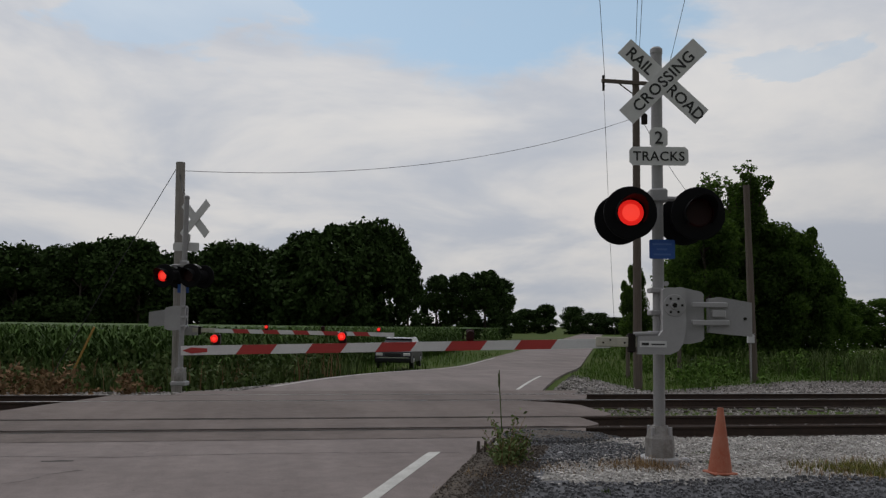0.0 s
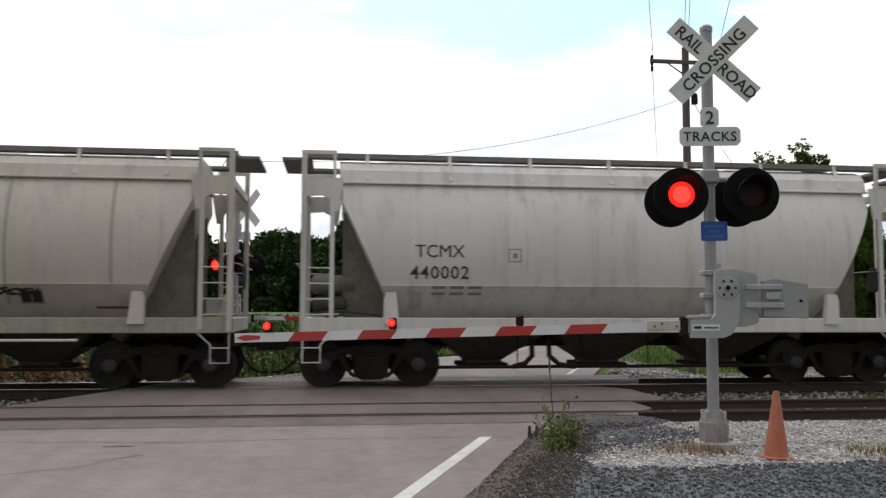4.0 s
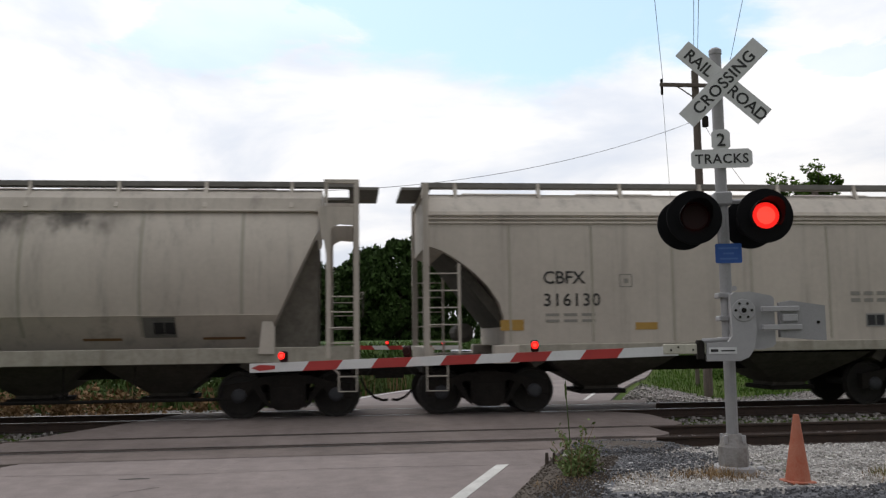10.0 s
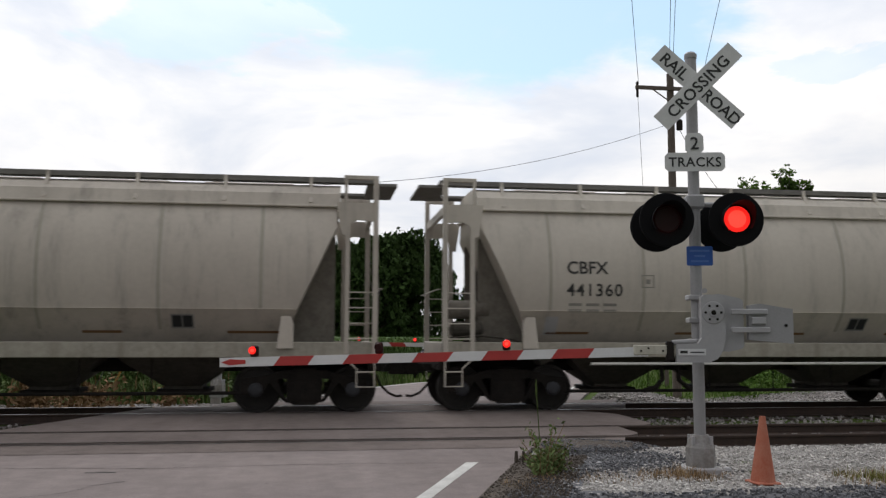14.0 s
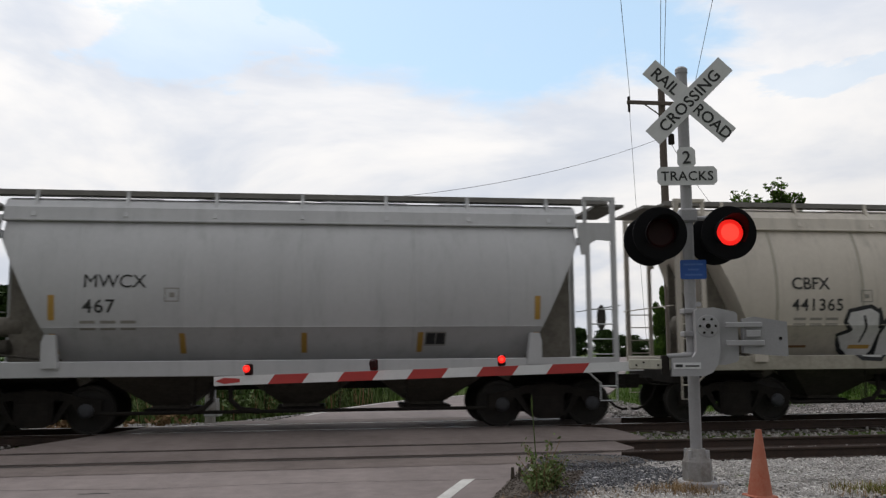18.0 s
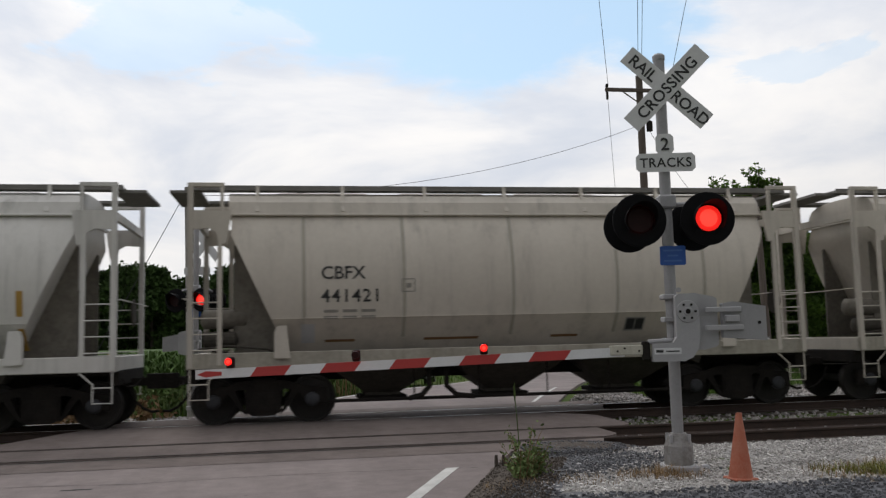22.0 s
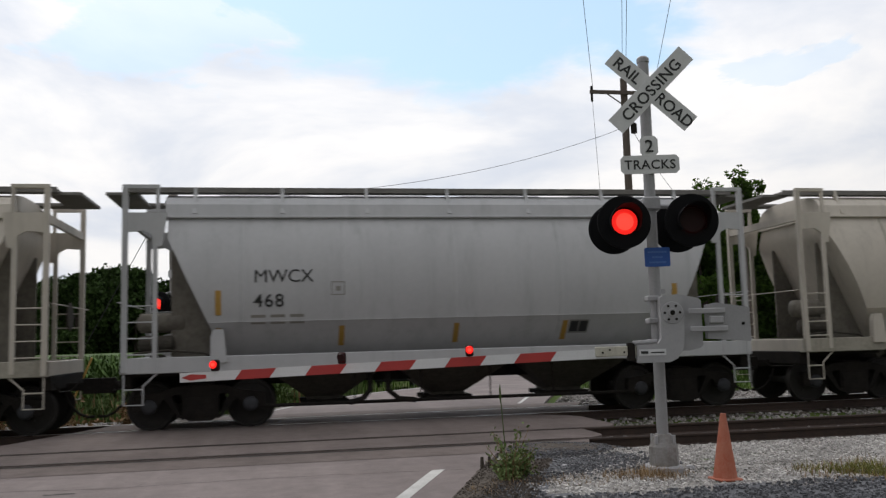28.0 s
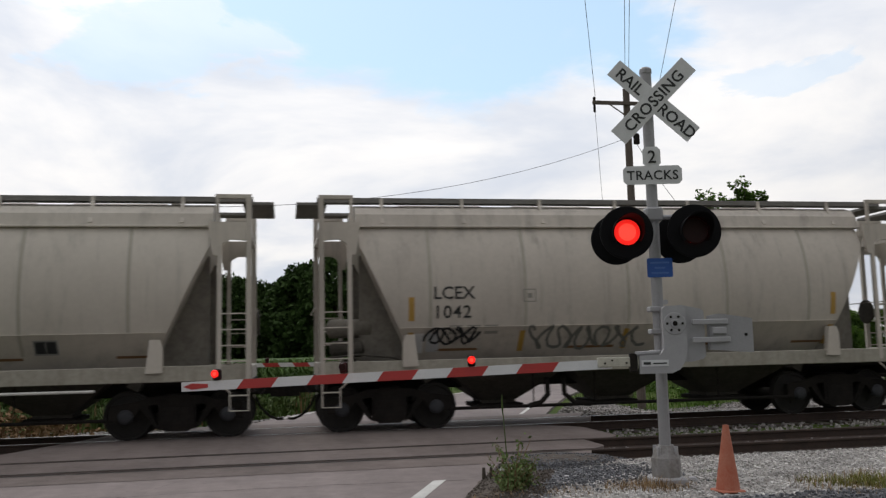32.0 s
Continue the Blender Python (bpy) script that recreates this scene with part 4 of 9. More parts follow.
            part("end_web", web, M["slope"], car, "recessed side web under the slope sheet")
        part("end_sill", box(B(), min(X(0.62), X(0.80)), max(X(0.62), X(0.80)), -1.48, 1.48, 1.08, 1.36, 0.012), paint, car)
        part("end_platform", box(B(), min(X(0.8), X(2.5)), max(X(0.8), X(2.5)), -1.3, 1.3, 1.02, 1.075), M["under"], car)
        part("end_beam", box(B(), min(X(0.66), X(0.74)), max(X(0.66), X(0.74)), -1.45, 1.45, 3.9, 4.05), paint, car)
        part("grab_iron", pipe(B(), [(X(0.60), -1.4, 2.4), (X(0.55), -1.4, 2.4), (X(0.55), 1.4, 2.4), (X(0.60), 1.4, 2.4)], 0.012, 5), paint, car)
    tank = lathe(B(), [(0.06, 0.0), (0.16, 0.05), (0.16, 0.62), (0.06, 0.67)], (0.85, -0.95, 1.62), (1, 0, 0), 16)
    part("brake_cylinder", tank, M["bay"], car)
    tank = lathe(B(), [(0.08, 0.0), (0.19, 0.07), (0.19, 0.85), (0.08, 0.92)], (0.80, -0.75, 2.02), (1, 0, 0), 18)
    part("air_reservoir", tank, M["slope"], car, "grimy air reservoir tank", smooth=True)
    valve = box(box(B(), 1.1, 1.35, -1.2, -0.95, 1.2, 1.42, 0.02), 1.45, 1.62, -1.15, -0.95, 1.15, 1.36, 0.02)
    part("control_valve", valve, M["bay"], car)
    part("brake_pipe", pipe(B(), [(0.8, -1.25, 1.45), (1.4, -1.25, 1.5), (2.1, -1.22, 1.42), (2.9, -1.2, 1.0)], 0.02, 6), M["bay"], car)
    part("brake_wheel", lathe(B(), [(0.25, 0), (0.28, 0.02), (0.25, 0.04)], (L - 0.56, -0.2, 2.2), (1, 0, 0), 18), M["bay"], car)
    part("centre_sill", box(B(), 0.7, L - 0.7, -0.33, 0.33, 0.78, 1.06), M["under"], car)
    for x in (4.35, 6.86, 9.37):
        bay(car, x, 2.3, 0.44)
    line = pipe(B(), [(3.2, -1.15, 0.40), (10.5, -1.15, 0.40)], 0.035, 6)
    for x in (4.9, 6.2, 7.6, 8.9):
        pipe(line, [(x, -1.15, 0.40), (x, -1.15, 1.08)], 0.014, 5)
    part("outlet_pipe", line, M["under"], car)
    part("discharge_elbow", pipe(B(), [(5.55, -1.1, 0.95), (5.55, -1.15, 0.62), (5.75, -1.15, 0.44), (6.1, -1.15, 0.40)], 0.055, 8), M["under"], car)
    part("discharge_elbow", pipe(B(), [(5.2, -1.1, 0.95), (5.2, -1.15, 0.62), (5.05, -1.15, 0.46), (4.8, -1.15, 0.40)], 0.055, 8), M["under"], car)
    walkway(car, L, 4.62, 0.62, 0.22, [1.9 + 1.65 * k for k in range(7)], 4.10, paint)
    for k in range(4):
        part("hatch_cover", box(B(), 2.3 + 2.45 * k, 4.1 + 2.45 * k, -0.42, 0.42, 4.50, 4.58, 0.03), paint, car)
    coupler(car, 0.04, -1)
    coupler(car, L - 0.04, 1)
    truck(car, 2.0)
    truck(car, L - 2.0)
    return car, prof


def hopper_curved(paint, L, name="hopper_car"):
    """A two-bay covered hopper with tall flat sides cut away in a curve over the bogies."""
    car = thing(name, "tan two-bay covered hopper car with curved cut-out ends", "hopper car", "cars of the freight train")
    prof = [(1.50, 1.34), (1.50, 1.6), (1.505, 1.9), (1.51, 2.2), (1.515, 2.5), (1.515, 2.75), (1.515, 2.95), (1.51, 3.1), (1.51, 3.2), (1.50, 3.3), (1.50, 3.75), (1.46, 3.86)]

    def start(z):
        if z >= 3.3:
            return 0.66
        k = (3.3 - z) / 1.5
        return 0.72 + 1.45 * math.sin(min(1.0, k) * math.pi / 2) ** 0.8 if k < 1 else 2.17
    part("body", shell(prof, start, L), paint, car, smooth=True)
    part("roof", shell([(1.46, 3.85), (1.42, 3.98), (1.2, 4.26), (0.9, 4.40), (0.02, 4.45)], lambda z: 0.66, L), paint, car)
    for z in (3.72, 3.80, 3.88):
        part("eave_rib", box(B(), 0.66, L - 0.66, -1.53, -1.46, z, z + 0.035, 0.008), paint, car)
    for s in (-1, 1):
        part("side_sill", box(B(), 2.05, L - 2.05, min(s * 1.38, s * 1.54), max(s * 1.38, s * 1.54), 1.16, 1.36, 0.012), M["sill"], car)
        for x in (1.95, L - 2.45):
            part("bolster_bracket", box(B(), x, x + 0.5, min(s * 1.36, s * 1.56), max(s * 1.36, s * 1.56), 1.0, 1.35, 0.015), paint, car)
        for x in (0.62, L - 1.94):
            part("end_side_sill", box(B(), x, x + 1.32, min(s * 1.38, s * 1.52), max(s * 1.38, s * 1.52), 1.06, 1.17, 0.01), paint, car)
    n = 6
    for k in range(n):
        x = 2.3 + (L - 4.6) * k / (n - 1)
        part("weld_seam", seam_strip(prof, x, 1.4, 3.68, 0.08, 0.012), M["seam"], car)
    for sg, x in ((1, 0.0), (-1, L)):
        def X(v, sg=sg, x=x):
            return x + sg * v
        part("slope_sheet", slab(B(), [(X(0.75), 3.5), (X(0.9), 3.6), (X(3.0), 1.0), (X(2.8), 0.9)], "y", -1.3, 1.3), M["bay"], car, "sloping end sheet in dark shade-toned steel")
        for s in (-1, 1):
            y = s * 1.48
            part("corner_post", box(B(), min(X(0.60), X(0.72)), max(X(0.60), X(0.72)), y - 0.05, y + 0.05, 1.10, 4.52, 0.01), paint, car)
            ladder(car, X(0.66), X(1.30), y - 0.02, 1.15, 2.75, 5, paint, 2.95)
            step = pipe(B(), [(X(0.66), y, 1.08), (X(0.66), y, 0.5), (X(1.06), y, 0.5), (X(1.06), y, 1.08)], 0.016, 6)
            pipe(step, [(X(0.66), y, 0.78), (X(1.06), y, 0.78)], 0.014, 6)
            part("sill_step", step, paint, car, "painted steel sill step")
        part("end_sill", box(B(), min(X(0.6), X(0.8)), max(X(0.6), X(0.8)), -1.48, 1.48, 1.08, 1.34, 0.012), paint, car)
        part("end_platform", box(B(), min(X(0.8), X(2.6)), max(X(0.8), X(2.6)), -1.3, 1.3, 1.02, 1.075), M["under"], car)
        part("end_frame", slab(B(), [(-1.4, 4.45), (1.4, 4.45), (1.4, 4.35), (-1.4, 4.35)], "x", X(0.62), X(0.72)), paint, car)
    part("centre_sill", box(B(), 0.7, L - 0.7, -0.33, 0.33, 0.78, 1.06), M["under"], car)
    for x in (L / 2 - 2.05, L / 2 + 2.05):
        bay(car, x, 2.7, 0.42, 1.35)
    walkway(car, L, 4.62, 0.62, 0.22, [1.3 + (L - 2.6) * k / 6 for k in range(7)], 4.05, paint)
    for k in range(4):
        part("hatch_cover", box(B(), 1.5 + 2.45 * k, 3.2 + 2.45 * k, -0.42, 0.42, 4.43, 4.51, 0.03), paint, car)
    part("air_reservoir", lathe(B(), [(0.10, 0.0), (0.2, 0.05), (0.2, 0.9), (0.1, 0.95)], (1.5, 0.3, 1.6), (0, -1, 0), 14), M["bay"], car)
    coupler(car, 0.04, -1)
    coupler(car, L - 0.04, 1)
    truck(car, 1.9)
    truck(car, L - 1.9)
    return car, prof


def hopper_ribbed(paint, L, name="hopper_car"):
    """A two-bay covered hopper with flat ribbed sides and angular ends."""
    car = thing(name, "rust-stained grey ribbed two-bay covered hopper car", "hopper car", "cars of the freight train")
    prof = [(1.50, 1.42), (1.50, 1.6), (1.50, 2.2), (1.50, 2.45), (1.50, 2.55), (1.50, 3.28), (1.50, 4.08), (1.46, 4.2)]

    def start(z):
        if z >= 3.28:
            return 0.66
        if z <= 2.5:
            return 2.0
        return 0.66 + 1.34 * (3.28 - z) / 0.78
    part("body", shell(prof, start, L), paint, car, smooth=True)
    part("roof", shell([(1.46, 4.19), (1.42, 4.22), (1.2, 4.36), (0.9, 4.44), (0.02, 4.49)], lambda z: 0.66, L), paint, car)
    for k in range(8):
        x = 2.12 + (L - 4.24) * k / 7
        part("side_rib", box(B(), x - 0.05, x + 0.05, -1.545, -1.49, 1.44, 4.1, 0.012), paint, car)
    for s in (-1, 1):
        part("side_sill", box(B(), 2.0, L - 2.0, min(s * 1.42, s * 1.53), max(s * 1.42, s * 1.53), 1.30, 1.42, 0.01), paint, car)
    for sg, x in ((1, 0.0), (-1, L)):
        def X(v, sg=sg, x=x):
            return x + sg * v
        part("slope_sheet", slab(B(), [(X(0.75), 3.3), (X(0.9), 3.35), (X(3.0), 1.0), (X(2.8), 0.9)], "y", -1.3, 1.3), M["bay"], car, "sloping end sheet in dark shade-toned steel")
        for s in (-1, 1):
            y = s * 1.46
            part("corner_post", box(B(), min(X(0.55), X(0.67)), max(X(0.55), X(0.67)), y - 0.05, y + 0.05, 1.0, 4.52, 0.01), paint, car)
            ladder(car, X(0.6), X(1.18), y - 0.02, 1.15, 2.5, 4, paint, 3.0)
            step = pipe(B(), [(X(0.66), y, 1.08), (X(0.66), y, 0.5), (X(1.06), y, 0.5), (X(1.06), y, 1.08)], 0.016, 6)
            part("sill_step", step, M["under"], car)
            part("side_sill_end", box(B(), min(X(0.55), X(2.0)), max(X(0.55), X(2.0)), y - 0.05, y + 0.05, 1.02, 1.18, 0.01), paint, car)
            part("bolster_bracket", box(B(), min(X(1.6), X(2.3)), max(X(1.6), X(2.3)), y - 0.04, y + 0.06, 1.02, 1.30, 0.01), paint, car)
        part("end_platform", box(B(), min(X(0.55), X(2.6)), max(X(0.55), X(2.6)), -1.3, 1.3, 0.98, 1.02), M["under"], car)
    part("centre_sill", box(B(), 0.7, L - 0.7, -0.33, 0.33, 0.78, 1.06), M["under"], car)
    for x in (L / 2 - 2.1, L / 2 + 2.1):
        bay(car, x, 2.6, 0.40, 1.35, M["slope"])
    walkway(car, L, 4.62, 0.62, 0.22, [1.0 + (L - 2.0) * k / 7 for k in range(8)], 4.26, paint)
    coupler(car, 0.04, -1)
    coupler(car, L - 0.04, 1)
    truck(car, 1.95)
    truck(car, L - 1.95)
    return car, prof


# ---------------------------------------------------------------- cars and what is painted on them


def travel(t):
    """Metres that the train has gone at t seconds."""
    return -47.022 + 15.4415 * t + 0.01782 * t * t - 0.0000827 * t ** 3 - 0.2 * max(0.0, 1.9 - t)


def on_side(prof, x, z, proud=0.012):
    """The pose of a flat thing on the near side of a car, tilted with the side."""
    a, b = side_y(prof, z), side_y(prof, z + 0.25)
    return pose(x, -a - proud, z, 90 + math.degrees(math.atan2(b - a, 0.25)), 0, 0)


def plate(car, prof, name, x0, x1, z0, z1, material, label="", proud=0.010):
    """A thin painted or stuck-on rectangle that follows the side."""
    bm = B()
    zs = [z0, *[z for _, z in prof if z0 + 0.02 < z < z1 - 0.02], z1]
    rows = [(bm.verts.new((x0, -side_y(prof, z) - proud, z)), bm.verts.new((x1, -side_y(prof, z) - proud, z)), bm.verts.new((x1, -side_y(prof, z) + 0.02, z)), bm.verts.new((x0, -side_y(prof, z) + 0.02, z))) for z in zs]
    for p, q in zip(rows, rows[1:]):
        for i in range(4):
            bm.faces.new((p[i], p[(i + 1) % 4], q[(i + 1) % 4], q[i]))
    bm.faces.new(rows[0])
    bm.faces.new(rows[-1])
    bmesh.ops.recalc_face_normals(bm, faces=bm.faces[:])
    return part(name, bm, material, car, label)


def lay_on(bm, prof, proud):
    """Bend a flat patch of paint onto the side: cut it level by level, with a clean step down to the sill."""
    zs = [v.co.z for v in bm.verts]
    lo, hi = min(zs), max(zs)
    edge = prof[0][1] + 0.07
    cuts = {round(lo + 0.12 * k, 3) for k in range(1, int((hi - lo) / 0.12) + 1)} | {1.98}
    if prof[0][1] < 1.32:
        cuts |= {edge - 0.0005, edge + 0.0005}
    for z in sorted(cuts):
        if lo < z < hi:
            bmesh.ops.bisect_plane(bm, geom=bm.verts[:] + bm.edges[:] + bm.faces[:], plane_co=(0, 0, z), plane_no=(0, 0, 1))
    for v in bm.verts:
        v.co.y = -side_y(prof, min(3.9, v.co.z)) - proud


def blob(car, prof, name, outline, material, label, proud):
    """A sprayed patch: a closed outline of (x, z) on the side."""
    bm = B()
    vs = [bm.verts.new((x, -1.5, z)) for x, z in outline]
    bm.faces.new(vs)
    bm.normal_update()
    bmesh.ops.triangulate(bm, faces=bm.faces[:], ngon_method="EAR_CLIP")
    lay_on(bm, prof, proud)
    bm.normal_update()
    return part(name, bm, material, car, label)


def stroke(car, prof, lines, w, material, label, proud=0.014):
    """Sprayed lines of even width with round ends: each a list of (x, z), one part a line."""
    for j, pts in enumerate(lines):
        fine = [pts[0]]
        for (ax, az), (bx, bz) in zip(pts, pts[1:]):
            n = max(1, int(max(abs(bz - az), abs(bx - ax) * 0.5) / 0.10))
            fine += [(ax + (bx - ax) * i / n, az + (bz - az) * i / n) for i in range(1, n + 1)]
        rows = []
        last = len(fine) - 1
        for i, (x, z) in enumerate(fine):
            (ax, az), (bx, bz) = fine[max(0, i - 1)], fine[min(last, i + 1)]
            d = math.hypot(bx - ax, bz - az) or 1
            tx, tz = (bx - ax) / d, (bz - az) / d
            if i == 0:
                rows += [(x - tx * w * k, z - tz * w * k, tx, tz, v) for k, v in ((0.48, 0.12), (0.30, 0.40))]
            rows.append((x, z, tx, tz, 0.5))
            if i == last:
                rows += [(x + tx * w * k, z + tz * w * k, tx, tz, v) for k, v in ((0.30, 0.40), (0.48, 0.12))]
        bm = B()
        pairs = []
        for x, z, tx, tz, v in rows:
            pair = []
            for s in (1, -1):
                px, pz = x - s * tz * w * v, max(1.085, z + s * tx * w * v)
                pair.append(bm.verts.new((px, -1.5, pz)))
            pairs.append(pair)
        for p, q in zip(pairs, pairs[1:]):
            bm.faces.new((p[0], p[1], q[1], q[0]))
        lay_on(bm, prof, proud + 0.0012 * j)
        part("spray_line", bm, material, car, label)


# sprayed letter-like forms in a unit square
FORMS = {
    "fork": [[(0.1, 1), (0.1, 0)], [(0.95, 1.05), (0.2, 0.5)], [(0.25, 0.5), (1.0, -0.05)]],
    "peak": [[(0, 0), (0.5, 1)], [(0.5, 1), (1, 0)], [(0.25, 0.35), (0.75, 0.35)]],
    "comb": [[(0.95, 1), (0.1, 0.98)], [(0.1, 0.98), (0.1, 0.02)], [(0.1, 0.02), (0.95, 0)], [(0.1, 0.5), (0.8, 0.5)]],
    "bars": [[(0.08, 0), (0.08, 1)], [(0.08, 1), (0.92, 0)], [(0.92, 0), (0.92, 1)]],
    "tee": [[(-0.05, 0.9), (1.05, 1.05)], [(0.5, 1), (0.42, 0)]],
}


def throw_up(car, prof, forms, x0, x1, z0, z1, fills, line, wf, wl, label, lean=0.0, seed=0):
    """A row of thick sprayed forms: all outlines first, the fills over them."""
    rg = random.Random(seed)
    w = (x1 - x0) / len(forms)
    drawn = []
    for k, f in enumerate(forms):
        up, tall_ = rg.uniform(-0.04, 0.04), rg.uniform(0.92, 1.06)
        h = z1 - z0 - wf
        drawn.append([[(x0 + w * (k + 0.08 + 0.84 * u) + lean * h * v, z0 + wf / 2 + up + h * v * tall_) for u, v in s] for s in FORMS[f]])
    for k, ls in enumerate(drawn):
        stroke(car, prof, ls, wf + 2 * wl, line, label, 0.008)
    for k, ls in enumerate(drawn):
        stroke(car, prof, ls, wf, fills[k % len(fills)], "", 0.014)


def letters(car, prof, marks, number, x=3.1, split=0.0, drop=0.0):
    if split:
        for k, w in enumerate(marks):
            lettering("reporting_mark", w, 0.33, on_side(prof, x + k * split, 2.47), M["letter"], car, thick=0.0, spacing=1.0, bold=0.004)
    else:
        z_mark, z_num, align, x_text = {"CBFX": (2.73, 2.29, "LEFT", x), "LCEX": (2.54, 2.17, "LEFT", x - 0.27), "MWCX": (2.72, 2.26, "LEFT", x + 0.1)}.get(marks, (2.54, 2.13, "CENTER", x + 0.2))
        z_mark, z_num = z_mark - drop, z_num - drop
        lettering("reporting_mark", marks, 0.35, on_side(prof, x_text, z_mark), M["letter"], car, thick=0.0, spacing=0.98, align=align, bold=0.0 if "M" in marks else 0.004)
    if split:
        z_num, align, x_text = 2.02, "LEFT", x - 0.1
    lettering("car_number", number, 0.35, on_side(prof, x_text, z_num), M["letter"], car, thick=0.0, spacing=1.12, align=align, bold=0.004)
    for r, zz in enumerate((z_num - 0.20, z_num - 0.32)):
        for c in range(3):
            plate(car, prof, "stencil_line", x + 0.05 + c * 0.36, x + 0.05 + c * 0.36 + 0.27, zz, zz + 0.055, M["faint"], proud=0.006)
    for dx, dz, w, h in ((0, 0, 0.26, 0.02), (0, 0.24, 0.26, 0.02), (0, 0, 0.02, 0.26), (0.24, 0, 0.02, 0.26), (0.09, 0.08, 0.09, 0.09)):
        plate(car, prof, "stencil_square", x + 1.55 + dx, x + 1.55 + dx + w, 2.46 + dz, 2.46 + dz + h, M["faint"], proud=0.006)


def placard(car, prof, x, z=1.62):
    plate(car, prof, "inspection_panel", x, x + 0.42, z, z + 0.27, M["gdim"], "black inspection panel with a pale edge")
    plate(car, prof, "panel_field", x + 0.025, x + 0.20, z + 0.03, z + 0.24, M["gblack"], proud=0.013)
    plate(car, prof, "panel_field", x + 0.22, x + 0.395, z + 0.03, z + 0.24, M["gblack"], proud=0.013)


def rust_marks(car, prof, seed):
    rng = random.Random(seed)
    for k in range(4):
        x = 2.9 + k * 2.5 + rng.uniform(-0.3, 0.3)
        plate(car, prof, "rust_mark", x, x + rng.uniform(0.5, 1.1), 1.53, 1.58, M["rust"], "orange rust line", proud=0.006)


def ambers(car, prof, xs, z, h=0.42):
    for x in xs:
        plate(car, prof, "reflector_strip", x, x + 0.11, z, z + h, M["amber"], "amber reflector strip")


# car by car: style, paint, reporting mark, number
TRAIN = [
    ("open", "tan", "TCMX", "441202"), ("open", "pale", "TCMX", "440002"), ("open", "tan", "CBFX", "441377"), ("open", "tan", "TCMX", "441083"), ("open", "tan", "LCEX", "1349"), ("open", "tan2", "LCEX", "1358"), ("open", "pale", "TCMX", "440117"), ("open", "tan2", "LCEX", "1392"),
    ("curved", "tan2", "CBFX", "316130"), ("curved", "tan2", "CITX", "221842"), ("ribbed", "rusty", "LC EX", "878"), ("curved", "tan2", "LCEX", "176"),
    ("open", "tan2", "CBFX", "441401"), ("open", "tan", "CBFX", "441360"), ("open", "tan", "CBFX", "441383"), ("open", "tan2", "TCMX", "441290"), ("open", "tan", "TCMX", "441074"), ("open", "silver", "MWCX", "467"), ("open", "tan", "CBFX", "441365"), ("open", "tan", "LCEX", "1390"),
    ("open", "tan", "CBFX", "441435"), ("open", "pale", "TCMX", "441458"), ("open", "tan", "CBFX", "441421"), ("open", "tan", "TCMX", "440012"), ("open", "tan2", "CITX", "200545"), ("open", "tan2", "LCEX", "1365"), ("open", "pale", "TCMX", "440110"), ("open", "tan", "CBFX", "441399"),
    ("open", "tan", "TCMX", "440063"), ("open", "silver", "MWCX", "468"), ("open", "tan", "CBFX", "441437"), ("open", "tan2", "LCEX", "1404"), ("open", "tan", "TCMX", "440042"), ("open", "tan", "CITX", "200834"), ("open", "tan2", "LCEX", "1042"), ("open", "tan", "CBFX", "441352"), ("open", "tan", "TCMX", "441130"),
]
LENGTHS = {8: 12.84, 9: 12.52, 10: 12.70, 11: 12.41}
LETTER_SHIFT = {0: 0.38, 7: 0.1, 8: 0.2, 9: 0.33, 11: -0.1, 17: -0.3, 21: 0.3, 23: 0.3, 25: 0.1, 29: -0.2, 30: -0.15, 31: 0.15, 32: 0.2}  # where a stencil stands off the usual place
LETTER_DROP = {23: -0.11}
LABELS = {
    "tan": "dusty tan three-bay covered hopper car with open end ladders", "tan2": "grimy weathered tan covered hopper car with soot streaks", "pale": "clean off-white covered hopper car with open end ladders",
    "silver": "smooth light grey covered hopper car with amber reflector strips", "rusty": "rust-stained grey ribbed two-bay covered hopper car"}
masters = {}
for key in ("tan", "tan2", "pale", "silver"):
    masters["open", key] = hopper_open(M[key])
CARS, STARTS = [], []
u = 0.0
for i, (style, paint, mark, number) in enumerate(TRAIN):
    L = LENGTHS.get(i, HOPPER_L)
    if style == "open":
        src, prof = masters["open", paint]
        used = any(a == "open" and b == paint for a, b, _, _ in TRAIN[:i])
        car = copy_thing(src, Matrix.Identity(4)) if used else src
        if not used:
            masters["first", paint] = src
    elif style == "curved":
        car, prof = hopper_curved(M[paint], L)
    else:
        car, prof = hopper_ribbed(M[paint], L)
    CARS.append([car, prof, L])
    STARTS.append(u)
    u += L
for i, (car, prof, L) in enumerate(CARS):
    style, paint, mark, number = TRAIN[i]
    if style == "open":
        car["label"] = LABELS[paint]
    if mark == "LC EX":
        letters(car, prof, ("LC", "EX"), number, 2.4, 0.97)
    else:
        letters(car, prof, mark, number, (3.1 if style == "open" else 2.75) + LETTER_SHIFT.get(i, 0.0), drop=LETTER_DROP.get(i, 0.0 if style == "open" or i == 9 else 0.19))
    if style == "open":
        placard(car, prof, L - 4.5)
        plate(car, prof, "pale_panel", 2.72, 2.98, 1.52, 1.88, M["silver"] if i % 3 else M["pale"], "pale blank panel", 0.006)
        if paint in ("tan", "tan2"):
            rust_marks(car, prof, i)
    else:
        placard(car, prof, L - 3.2)

# ---------------------------------------------------------------- graffiti, soot and reflectors


